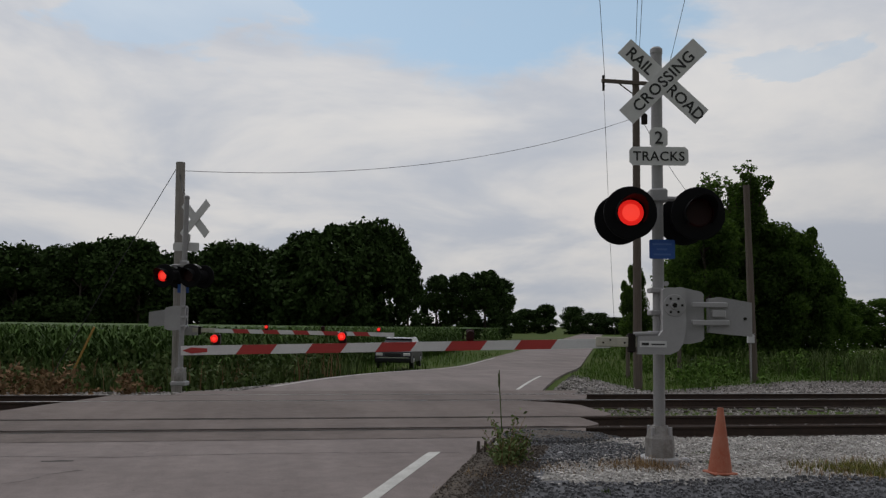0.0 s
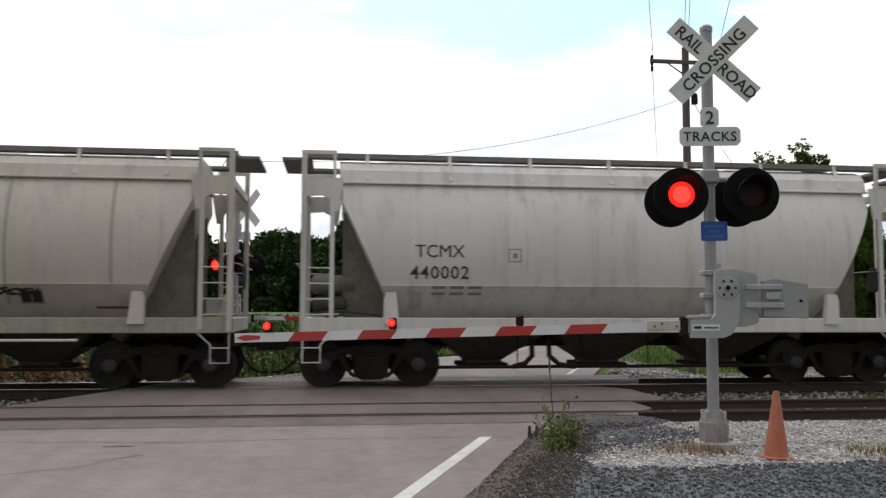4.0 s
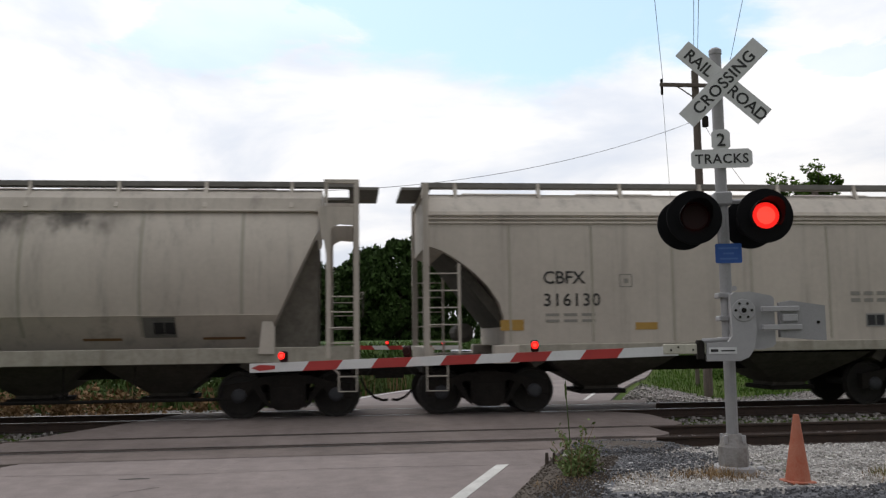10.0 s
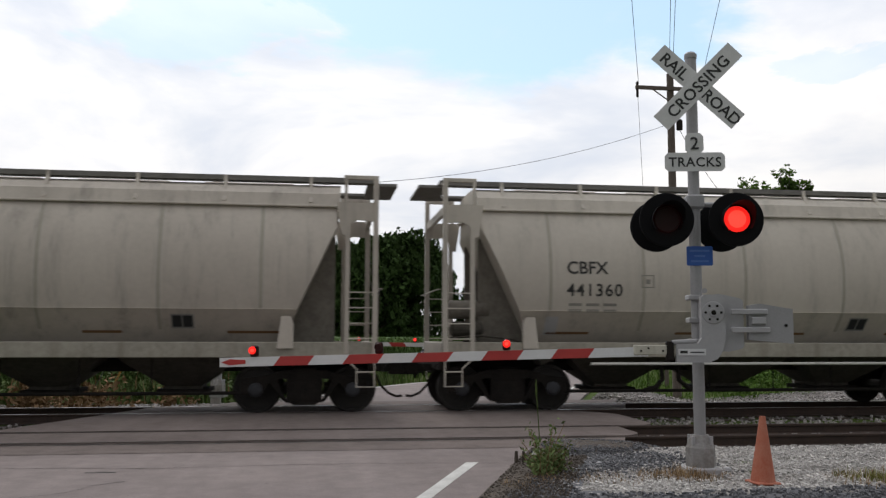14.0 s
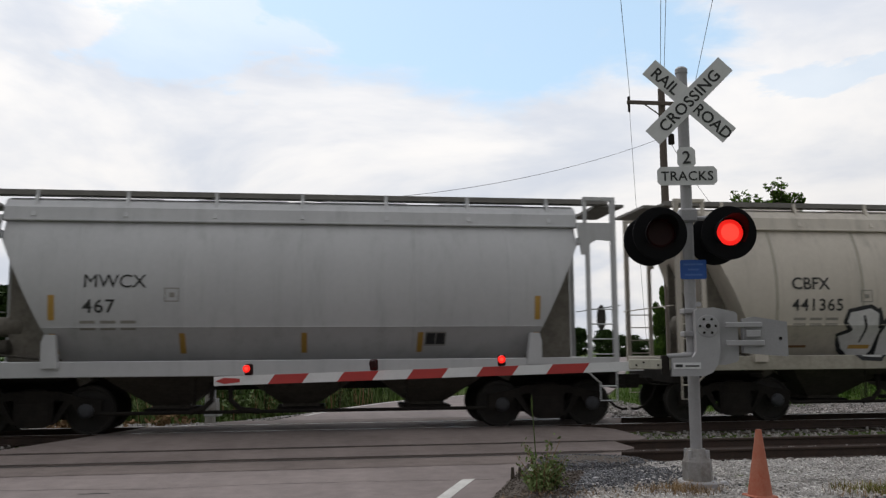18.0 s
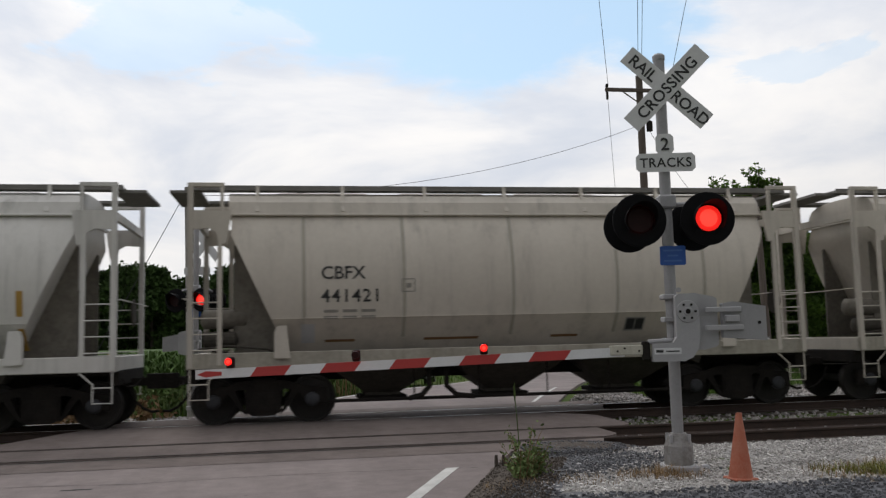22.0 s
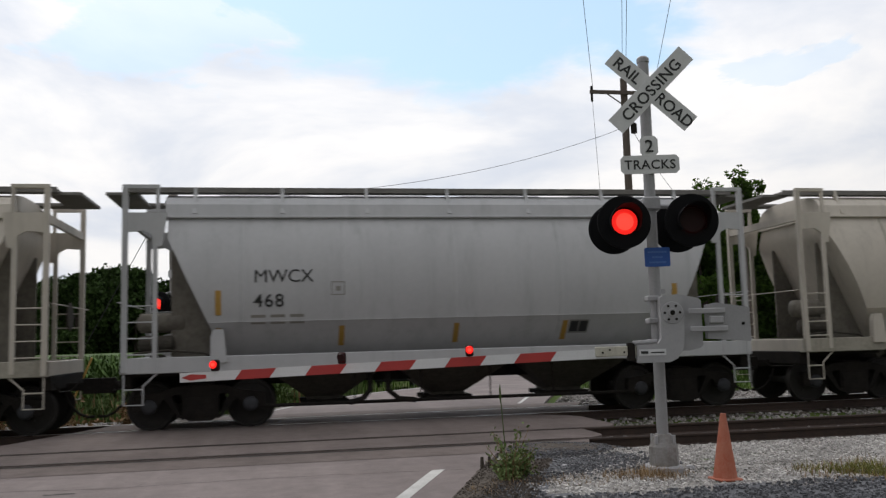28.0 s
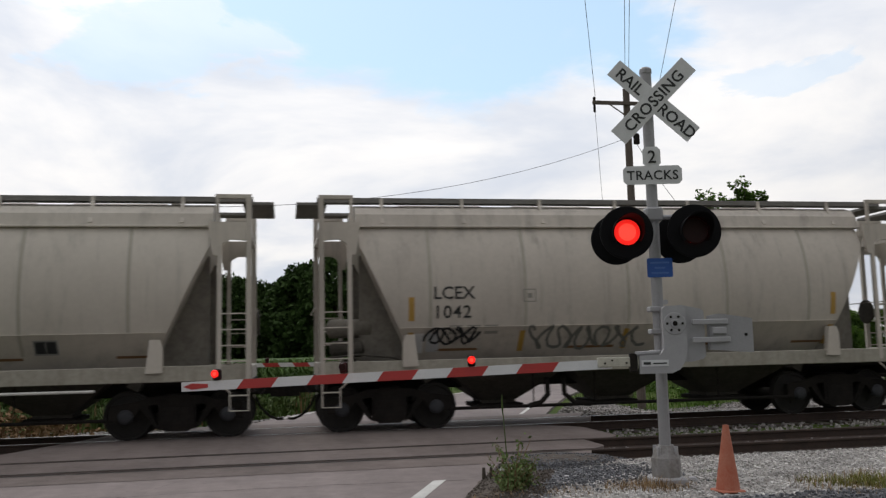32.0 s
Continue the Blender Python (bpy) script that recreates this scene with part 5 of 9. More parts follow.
def bubble(car, prof, cx, cz, rx, rz, seed, fill, line, rough=0.12, w=0.045, label="", square=0.0):
    """One sprayed letter form: a dark outline patch and a filled patch on it."""
    rg = random.Random(seed)
    n = 22
    ph = [rg.uniform(0, 6.28) for _ in range(3)]

    def outline(grow):
        pts = []
        for k in range(n):
            a = 2 * math.pi * k / n
            q = 1 + rough * (math.sin(2 * a + ph[0]) + 0.7 * math.sin(3 * a + ph[1]) + 0.4 * math.sin(5 * a + ph[2]))
            c, s = math.cos(a), math.sin(a)
            sq = (abs(c) ** 4 + abs(s) ** 4) ** -0.25 * square + (1 - square)
            pts.append((cx + (rx * q * sq + grow) * c, max(1.09, cz + (rz * q * sq + grow) * s)))
        return pts
    blob(car, prof, "spray_outline", outline(w), line, label, 0.010)
    blob(car, prof, "spray_fill", outline(0.0), fill, "", 0.014)


def piece(car, prof, x0, x1, z0, z1, fills, line, n, seed, hole=None, square=0.3, label="sprayed graffiti letters"):
    rg = random.Random(seed)
    w = (x1 - x0) / n
    for k in range(n):
        cx, cz = x0 + w * (k + 0.5), (z0 + z1) / 2 + rg.uniform(-0.05, 0.05)
        bubble(car, prof, cx, cz, w * 0.50, (z1 - z0) * 0.44, seed * 10 + k, fills[k % len(fills)], line, 0.07, 0.05, label, square)
        if hole:
            for j in range(2):
                a = rg.uniform(0, 6.28)
                px, pz = cx + w * 0.14 * math.cos(a), cz + (z1 - z0) * (0.13 if j else -0.12)
                stroke(car, prof, [[(px - w * 0.12, pz), (px, pz + 0.05), (px + w * 0.14, pz - 0.02)]], 0.05, hole, "", 0.018)


def tag(car, prof, x0, x1, z0, z1, seed, material, w=0.03, loops=6):
    """A quick looping signature."""
    rg = random.Random(seed)
    pts = []
    n = loops * 10
    ph = rg.uniform(0, 6)
    for k in range(n + 1):
        f = k / n
        x = x0 + (x1 - x0) * f + 0.10 * math.sin(f * loops * 6.28 * 1.5 + ph)
        z = (z0 + z1) / 2 + (z1 - z0) / 2 * math.sin(f * loops * 6.28 + 0.8 * math.sin(f * 9 + ph)) * rg.uniform(0.7, 1.0)
        pts.append((x, max(1.1, z)))
    stroke(car, prof, [pts], w, material, "thin sprayed tag")


def soot(car, prof, x0, x1, z0, z1, seed, count=70, paint="soot"):
    """A grime stain running down from the hatches, laid close on the side."""
    bm = B()
    n = 12
    rows = [[bm.verts.new((x, -side_y(prof, z) - 0.0095, z)) for x in (x0 - 0.4, (x0 + x1) / 2, x1 + 0.4)] for z in [z0 - 0.2 + (min(z1, prof[-1][1] - 0.02 if paint == "rustrun" else 3.955) - z0 + 0.2) * k / n for k in range(n + 1)]]
    for u, v in zip(rows, rows[1:]):
        for i in range(2):
            bm.faces.new((u[i], u[i + 1], v[i + 1], v[i]))
    part("soot_stain", bm, M[paint], car, "grey soot stain run down from the hatches")


def decorate():
    C = [c[0] for c in CARS]
    P = [c[1] for c in CARS]
    W, K, Bl, O, G, R, Ma, T, Y, Gr, Sm = (M["g" + k] for k in ("white", "black", "blue", "orange", "green", "red", "maroon", "teal", "yellow", "grey", "smoke"))
    def at(u, v):
        return (3.805 + 0.4675 * u, max(1.09, 2.70 - 0.465 * v))
    swell = (((2.65, 1.65), (2.75, 1.20), (3.00, 0.98), (3.40, 1.02), (3.45, 1.40), (3.80, 1.55), (4.40, 1.40), (4.80, 1.08), (4.90, 1.50), (5.30, 1.90), (5.70, 2.15), (5.80, 2.60), (5.60, 3.00), (5.20, 3.00), (5.00, 2.70), (4.70, 2.65), (4.40, 3.00), (4.15, 3.00), (4.10, 2.30), (3.90, 2.30), (3.85, 3.00), (3.30, 3.00), (3.30, 2.50), (2.85, 2.45), (3.00, 2.00)),
             ((6.97, 1.40), (6.90, 1.63), (6.71, 1.79), (6.45, 1.85), (6.19, 1.79), (6.00, 1.62), (5.93, 1.40), (6.00, 1.17), (6.19, 1.01), (6.45, 0.95), (6.71, 1.01), (6.90, 1.18)),
             ((6.15, 1.95), (6.80, 1.95), (6.82, 3.00), (6.18, 3.00)),
             ((7.35, 1.65), (7.70, 1.50), (7.88, 1.10), (8.30, 1.40), (8.80, 1.55), (9.40, 1.40), (9.85, 1.15), (10.00, 1.60), (9.90, 2.05), (9.50, 2.38), (9.00, 2.32), (8.90, 2.50), (9.35, 3.00), (8.90, 3.05), (8.60, 2.60), (8.30, 3.00), (7.40, 3.00), (7.60, 2.60), (7.20, 2.20), (7.50, 1.90)))
    for k, form in enumerate(swell):
        pts = [at(u, v) for u, v in form]
        stroke(C[0], P[0], [pts + pts[:1]], 0.10, K, "dark edge of brown sprayed letters", 0.008)
        blob(C[0], P[0], "spray_fill", pts, M["gbrown"] if k != 1 else M["gtan"], "brown swelling sprayed letter", 0.012 + 0.0006 * k)
    for form in (((8.20, 1.70), (9.00, 1.80), (9.60, 1.55), (9.85, 1.60), (9.75, 2.00), (9.30, 2.15), (8.60, 2.05)), ((2.90, 1.25), (3.15, 1.12), (3.25, 1.50), (3.00, 1.65))):
        blob(C[0], P[0], "spray_fill", [at(u, v) for u, v in form], M["gtan"], "tan sprayed highlight", 0.017)
    for form in (((4.30, 1.80), (4.70, 1.90), (5.00, 2.20), (4.35, 2.35)), ((4.40, 2.65), (4.90, 2.55), (5.10, 2.90), (4.45, 3.00)), ((7.80, 2.10), (8.30, 2.25), (7.90, 2.45)), ((3.28, 1.08), (3.48, 1.22), (3.38, 1.42)), ((2.75, 2.25), (3.20, 2.25), (3.20, 2.50), (2.80, 2.50)), ((5.75, 1.90), (6.10, 1.90), (6.20, 2.10), (5.90, 2.30)), ((7.00, 1.85), (7.40, 1.80), (7.50, 2.10), (7.15, 2.30))):
        blob(C[0], P[0], "spray_hole", [at(u, v) for u, v in form], K, "black sprayed gap", 0.018)
    tag(C[0], P[0], 8.6, 9.5, 1.78, 1.92, 6, K, 0.03, 7)
    plate(C[0], P[0], "reflector_plate", 4.53, 4.67, 1.40, 1.78, M["amber"], "amber reflector plate", 0.02)
    tag(C[0], P[0], 4.26, 4.9, 1.4, 1.9, 2, K, 0.04)
    tag(C[3], P[3], 5.77, 7.07, 1.63, 2.0, 4, Sm, 0.035, 5)
    tag(C[3], P[3], 8.15, 9.3, 1.65, 1.9, 5, K, 0.05, 5)
    plate(C[3], P[3], "spray_patch", 9.35, 9.7, 1.62, 1.86, K)
    soot(C[4], P[4], 5.2, 7.7, 3.4, 3.98, 6)
    tag(C[4], P[4], 4.9, 6.45, 1.5, 2.0, 7, Sm, 0.035, 6)
    tag(C[4], P[4], 7.45, 8.25, 1.5, 2.1, 8, Sm, 0.04, 4)
    plate(C[4], P[4], "white_panel", 3.02, 3.55, 1.12, 1.36, W, "white stencil panel")
    def at(u, v):
        return (3.247 + 0.561 * u, 2.897 - 0.516 * v)
    thin = (((2.05, 2.15), (2.0, 1.9), (2.25, 1.68), (2.65, 1.65), (3.4, 1.78), (4.1, 1.95), (4.45, 2.15), (4.3, 2.35)), ((2.45, 2.15), (2.85, 2.25)), ((3.65, 2.4), (3.9, 2.85), (3.5, 3.32)),
            ((4.3, 1.95), (5.0, 1.88), (5.8, 1.82), (6.7, 1.82), (6.95, 1.65), (7.4, 1.52), (7.85, 1.5), (7.9, 1.7), (7.7, 1.95)), ((4.4, 2.15), (4.55, 2.4), (4.9, 2.35)), ((4.7, 2.3), (5.05, 2.85), (4.9, 3.35)),
            ((5.2, 2.75), (5.9, 2.7)), ((6.0, 2.15), (6.35, 2.6), (6.15, 3.0), (5.7, 3.3)), ((7.4, 2.05), (7.6, 2.6), (7.7, 3.0)), ((8.3, 1.8), (8.7, 1.5), (9.15, 1.42), (9.18, 1.6), (9.0, 1.95)),
            ((9.0, 1.9), (9.6, 1.85), (10.12, 1.78), (10.0, 2.05), (9.65, 2.4)), ((10.2, 2.65), (10.8, 3.2)))
    thick = (((2.05, 1.85), (2.15, 2.12), (2.4, 2.22)), ((2.7, 2.25), (2.95, 2.7), (3.0, 3.32)), ((3.95, 2.8), (4.15, 3.0), (4.2, 3.35)), ((4.35, 2.0), (4.45, 2.25)), ((6.45, 2.1), (6.65, 2.6), (6.75, 3.3)), ((6.9, 1.9), (6.95, 2.3), (7.25, 2.7)), ((8.95, 2.5), (9.3, 2.9), (9.45, 3.2)), ((9.3, 2.4), (9.7, 2.9), (9.8, 3.2)))
    stroke(C[5], P[5], [[at(u, v) for u, v in line] for line in thin], 0.04, K, "black outlines of angular sprayed letters", 0.010)
    stroke(C[5], P[5], [[at(u, v) for u, v in line] for line in thick], 0.10, Sm, "dark shaded legs of angular sprayed letters", 0.008)
    for form in (((3.1, 2.0), (3.45, 1.98), (3.65, 2.15), (3.2, 2.2)), ((5.2, 2.25), (5.9, 2.0), (5.6, 2.3), (5.2, 2.4)), ((7.35, 2.1), (8.0, 1.95), (8.5, 1.85), (8.35, 2.05), (8.0, 2.35), (7.75, 2.4), (7.7, 2.15)), ((8.15, 2.45), (8.7, 2.15), (8.6, 2.65), (8.3, 2.8))):
        blob(C[5], P[5], "spray_fill", [at(u, v) for u, v in form], Sm, "dark sprayed gap between letters", 0.007)
    tag(C[5], P[5], 3.45, 4.4, 1.5, 1.8, 3, Sm, 0.05, 6)
    plate(C[5], P[5], "spray_patch", 3.4, 3.85, 1.5, 1.68, Sm, "smudged sprayed mark")
    soot(C[5], P[5], 5.0, 10.0, 2.9, 3.98, 10, 160)
    # heart message on the off-white car
    c, p = C[6], P[6]
    for q in ([[(4.42, 1.48), (4.78, 2.32), (5.02, 1.5)], [(4.5, 1.72), (5.1, 1.85)]], [[(5.4, 1.92), (5.82, 1.9)], [(5.61, 2.08), (5.6, 1.74)]], [[(6.2, 2.24), (6.22, 1.46)], [(6.7, 2.1), (6.24, 1.85), (6.72, 1.48)]], [[(7.3, 2.0), (7.19, 1.74), (7.62, 1.76)], [(7.62, 2.05), (7.5, 1.52)]]):
        stroke(c, p, q, 0.06, Ma, "maroon sprayed writing")
    x = 7.9
    for k in range(4):
        if k in (0, 2):
            q = [[(x, 1.62), (x + 0.26, 1.66), (x + 0.2, 1.8), (x + 0.06, 1.76), (x + 0.02, 1.55), (x + 0.14, 1.44), (x + 0.3, 1.5)]]
        elif k == 1:
            q = [[(x, 1.78), (x + 0.13, 1.46), (x + 0.28, 1.8)]]
        else:
            q = [[(x + 0.02, 1.8), (x + 0.05, 1.46)], [(x + 0.05, 1.66), (x + 0.2, 1.82), (x + 0.34, 1.76)]]
        stroke(c, p, q, 0.055, Ma, "maroon sprayed writing")
        x += 0.36
    heart = []
    for k in range(28):
        a = 2 * math.pi * k / 28
        heart.append((9.78 + 0.024 * 16 * math.sin(a) ** 3, 1.64 + 0.0165 * (13 * math.cos(a) - 5 * math.cos(2 * a) - 2 * math.cos(3 * a) - math.cos(4 * a))))
    blob(c, p, "spray_heart", heart, Ma, "maroon sprayed heart", 0.014)
    plate(C[7], P[7], "spray_patch", 9.06, 9.66, 1.58, 1.96, Sm)
    tag(C[7], P[7], 3.0, 4.4, 1.55, 1.95, 12, Sm, 0.05, 5)
    soot(C[7], P[7], 5.2, 8.6, 3.5, 3.98, 13, 120)
    for a in ((2.1, 2.56, 1.63, 1.84), (4.8, 5.25, 1.62, 1.76), (10.33, 10.84, 1.6, 1.82)):
        plate(C[8], P[8], "reflector_plate", *a, M["amber"], "amber reflector plate")
    for k in range(3):
        for j in range(2):
            plate(C[8], P[8], "stencil_line", 9.34 + 0.28 * k, 9.54 + 0.28 * k, 2.12 + 0.14 * j, 2.2 + 0.14 * j, M["faint"], proud=0.006)
    plate(C[9], P[9], "paint_patch", 1.95, 3.95, 1.36, 2.30, M["silver"], "light grey painted-over patch", 0.005)
    plate(C[9], P[9], "paint_patch", 3.95, 9.25, 1.36, 2.56, M["silver"], "light grey painted-over patch", 0.005)
    for x0, x1, z0 in ((1.1, 2.6, 3.1), (4.2, 7.4, 2.8), (7.9, 10.6, 3.0)):
        soot(C[10], P[10], x0, x1, z0, 4.18, 38, paint="rustrun")
    ambers(C[10], P[10], (2.03, 10.56), 1.45, 0.9)
    ambers(C[10], P[10], (3.95, 6.33, 8.66), 1.45, 0.42)
    c, p = C[11], P[11]
    for k, (cx, rx, f) in enumerate(((4.75, 0.66, Bl), (5.95, 0.58, M["gbrown"]), (6.95, 0.54, G), (8.0, 0.66, Bl))):
        if k in (0, 3):
            form = ((-1.0, 0.75), (-0.5, 1.02), (0.15, 0.92), (0.1, 0.6), (0.7, 0.55), (1.0, 0.1), (0.9, -0.5), (0.4, -0.95), (-0.6, -0.9), (-0.8, 0.2)) if k == 0 else ((-0.9, 0.7), (-0.3, 0.85), (0.3, 0.6), (0.75, 0.78), (1.1, 0.25), (0.75, -0.5), (0.2, -0.85), (-0.75, -0.9), (-0.95, -0.5), (-0.5, -0.2), (-0.95, 0.2))
            pts = [(cx + rx * u, 1.58 + 0.60 * v) for u, v in form]
            stroke(c, p, [pts + pts[:1]], 0.13, K, "black edge of sprayed letters", 0.008)
            blob(c, p, "spray_fill", pts, f, "colourful sprayed letter", 0.014)
        else:
            bubble(c, p, cx, 1.60, rx, 0.56, 40 + k, f, K, 0.08, 0.065, "colourful sprayed letters", 0.25)
        blob(c, p, "spray_hole", [(cx + 0.05 + 0.17 * math.cos(v), 1.62 + 0.17 * math.sin(v)) for v in [i * 0.5236 for i in range(12)]], K, "", 0.019)
        rg = random.Random(k)
        for j in range(5):
            a = rg.uniform(0, 6.28)
            blob(c, p, "spray_dot", [(cx + rx * 0.6 * math.cos(a) + 0.07 * math.cos(v), 1.63 + 0.33 * math.sin(a) + 0.07 * math.sin(v)) for v in [i * 0.785 for i in range(8)]], O if f is not O else Y, "", 0.018)
    tag(c, p, 8.6, 9.5, 1.5, 1.88, 15, Sm, 0.035, 4)
    tag(c, p, 2.9, 3.5, 1.12, 1.32, 16, K, 0.035, 4)
    ambers(c, p, (3.6, 9.1), 1.5, 0.5)
    ambers(c, p, (10.32,), 1.4, 0.85)
    for k, (a, b, z0, z1) in enumerate(((4.1, 5.6, 1.15, 2.1), (4.4, 6.2, 1.3, 1.9), (6.9, 8.4, 1.2, 2.15), (7.2, 8.8, 1.35, 1.95), (7.6, 8.3, 1.9, 2.4))):
        tag(C[15], P[15], a, b, z0, z1, 170 + k, M["gfog"], 0.085, 4 + k % 2)
    ambers(C[15], P[15], (2.35, 11.2), 2.05, 0.44)
    ambers(C[15], P[15], (2.35, 4.4, 6.7, 9.08, 11.2), 1.5, 0.40)
    tag(C[15], P[15], 9.9, 11.0, 1.5, 1.8, 177, Gr, 0.05, 6)
    ambers(C[0], P[0], (2.62,), 1.32, 0.85)
    for x in (3.6, 6.0, 8.5):
        plate(C[6], P[6], "reflector_plate", x, x + 0.5, 1.385, 1.49, M["amber"], "amber reflector plate")
    soot(C[15], P[15], 4.0, 9.0, 3.0, 3.98, 18, 150)
    stroke(C[16], P[16], [[(4.3, 1.45), (4.6, 1.9), (5.6, 2.2), (5.7, 2.0), (5.3, 1.6)], [(5.6, 1.6), (6.1, 2.15), (6.3, 2.2), (6.6, 1.85), (7.5, 2.1)], [(4.6, 1.5), (5.2, 1.6), (5.0, 1.8)], [(6.2, 1.5), (6.8, 1.6), (7.4, 1.75), (7.6, 1.45)]], 0.03, Sm, "thin sprayed outline")
    for c, p in ((C[17], P[17]), (C[29], P[29])):
        ambers(c, p, (2.3, 11.4), 2.12, 0.46)
        ambers(c, p, (2.3, 4.6, 6.86, 9.1, 11.4), 1.5, 0.38)
    c, p = C[18], P[18]
    def at(u, v):
        return (4.525 + 1.138 * u, 2.334 - 1.104 * v)
    chunky = (((-0.15, 0.25), (-0.10, 0.08), (0.15, 0.03), (0.30, 0.00), (0.48, 0.10), (0.53, 0.40), (0.52, 0.80), (0.45, 0.92), (0.10, 0.90), (-0.10, 0.75), (-0.25, 0.52), (-0.05, 0.45), (0.00, 0.40)),
              ((0.65, 0.25), (0.80, 0.20), (0.75, 0.40), (0.95, 0.20), (1.18, 0.25), (1.20, 0.40), (1.05, 0.50), (1.20, 0.55), (1.30, 0.65), (1.35, 0.80), (1.10, 0.90), (0.65, 0.90), (0.58, 0.50)),
              ((1.30, 0.25), (1.45, 0.18), (1.42, 0.40), (1.60, 0.20), (1.78, 0.25), (1.80, 0.45), (1.60, 0.53), (1.78, 0.65), (1.80, 0.88), (1.40, 0.90), (1.35, 0.60)),
              ((1.90, 0.20), (2.00, 0.18), (2.05, 0.40), (2.25, 0.22), (2.40, 0.30), (2.45, 0.50), (2.25, 0.55), (2.45, 0.85), (1.90, 0.90)))
    for k, form in enumerate(chunky):
        pts = [at(u, v) for u, v in form]
        stroke(c, p, [pts + pts[:1]], 0.17, K, "thick black edge of white puffed letters", 0.008)
    for k, form in enumerate(chunky):
        blob(c, p, "spray_fill", [at(u, v) for u, v in form], W, "white puffed sprayed letter", 0.016 + 0.0006 * k)
    stroke(c, p, [[at(0.18, 0.15), at(0.25, 0.4), at(0.22, 0.62)], [at(0.98, 0.55), at(0.9, 0.48)], [at(0.95, 0.72), at(1.2, 0.66)], [at(1.45, 0.56), at(1.7, 0.5)], [at(0.48, 0.0), at(0.5, 0.35)]], 0.05, K, "", 0.022)
    plate(c, p, "reflector_plate", 4.56, 5.05, 1.50, 1.58, M["amber"], "amber reflector plate", 0.026)
    for k, (a, b, z0, z1, q) in enumerate(((3.9, 6.0, 1.15, 1.9, "gfog"), (4.6, 6.9, 1.2, 2.0, "gteal"), (6.1, 7.4, 1.6, 2.25, "gfog"), (6.6, 8.4, 1.3, 1.8, "gsmoke"), (8.0, 9.2, 1.4, 1.9, "gsmoke"), (3.7, 5.2, 1.3, 1.7, "ggrey"))):
        tag(C[19], P[19], a, b, z0, z1, 190 + k, M[q], 0.07, 5 + k % 3)
    c, p = C[20], P[20]
    for k, (a, b, z0, z1) in enumerate(((1.72, 2.25, 3.0, 3.3), (1.75, 2.6, 2.75, 3.05), (2.1, 2.65, 2.45, 2.8), (2.05, 2.7, 2.2, 2.5), (2.15, 2.55, 1.85, 2.25))):
        tag(c, p, a, b, z0, z1, 220 + k, M["gviolet"], 0.035, 5)
    piece(c, p, 3.6, 5.4, 1.35, 1.95, [W, Y], K, 3, 23, None, 0.2)
    for k, (x, z, rx) in enumerate(((6.95, 2.1, 0.25), (7.35, 2.14, 0.3), (8.05, 2.02, 0.3), (8.4, 2.08, 0.3), (8.72, 2.06, 0.22), (9.45, 2.12, 0.26), (9.8, 2.16, 0.3), (10.2, 2.16, 0.28), (10.78, 1.72, 0.24))):
        bubble(c, p, x, z, rx, 0.16 if k < 8 else 0.34, 90 + k, R, R, 0.15, 0.01, "red sprayed cloud")
    throw_up(c, p, ["bars", "comb", "peak"], 5.45, 7.0, 1.12, 2.0, [G, Y], K, 0.22, 0.05, "green sprayed letters outlined in black", 0.1, 61)
    blocks = (
        ((0.03, 0.86), (0.20, 1.0), (0.205, 0.07), (0.14, 0.0), (0.13, 0.23), (0.09, 0.23), (0.08, 0.0), (0.01, 0.0)),
        ((0.22, 0.66), (0.25, 0.72), (0.31, 0.62), (0.36, 0.55), (0.41, 0.48), (0.43, 0.0), (0.23, 0.0), (0.21, 0.25)),
        ((0.37, 0.78), (0.60, 0.88), (0.60, 0.48), (0.54, 0.44), (0.54, 0.0), (0.44, 0.0), (0.45, 0.48), (0.41, 0.53), (0.37, 0.62)),
        ((0.62, 0.83), (0.77, 0.97), (0.76, 0.58), (0.67, 0.55), (0.67, 0.44), (0.75, 0.44), (0.74, 0.05), (0.61, 0.05)),
        ((0.78, 0.76), (0.85, 0.88), (0.87, 0.55), (0.87, 0.92), (0.97, 0.98), (0.99, 0.13), (0.94, 0.13), (0.90, 0.45), (0.88, 0.13), (0.78, 0.13)))
    for k, block in enumerate(blocks):
        pts = [(7.1 + 3.55 * u, 1.13 + 1.0 * v) for u, v in block]
        stroke(c, p, [pts + pts[:1]], 0.11, W, "black block letters with white edges", 0.012 + 0.0006 * k)
        blob(c, p, "spray_fill", pts, K, "", 0.016 + 0.0006 * k)
    for x, z in ((8.12, 1.42), (8.2, 1.5), (9.4, 1.62), (9.0, 1.3)):
        stroke(c, p, [[(x, z), (x + 0.1, z + 0.12), (x + 0.12, z - 0.05)]], 0.05, W, "", 0.022)
    for x0, x1, z in ((8.75, 9.2, 1.55), (10.38, 11.0, 1.60)):
        plate(c, p, "reflector_plate", x0, x1, z, z + 0.08, M["amber"], "amber reflector plate", 0.024)
    plate(C[21], P[21], "paint_patch", 2.72, 4.2, 2.04, 2.84, M["pale"], "clean repainted number patch", 0.004)
    for c, p in ((C[21], P[21]), (C[34], P[34])):
        ambers(c, p, (2.35, 11.4), 2.12, 0.46)
        ambers(c, p, (2.35, 4.6, 6.8, 9.1, 11.4), 1.5, 0.40)
    c, p = C[24], P[24]
    def at(u, v):
        return (4.011 + 1.009 * u, max(1.09, 2.38 - 1.04 * v - 0.023 * u))
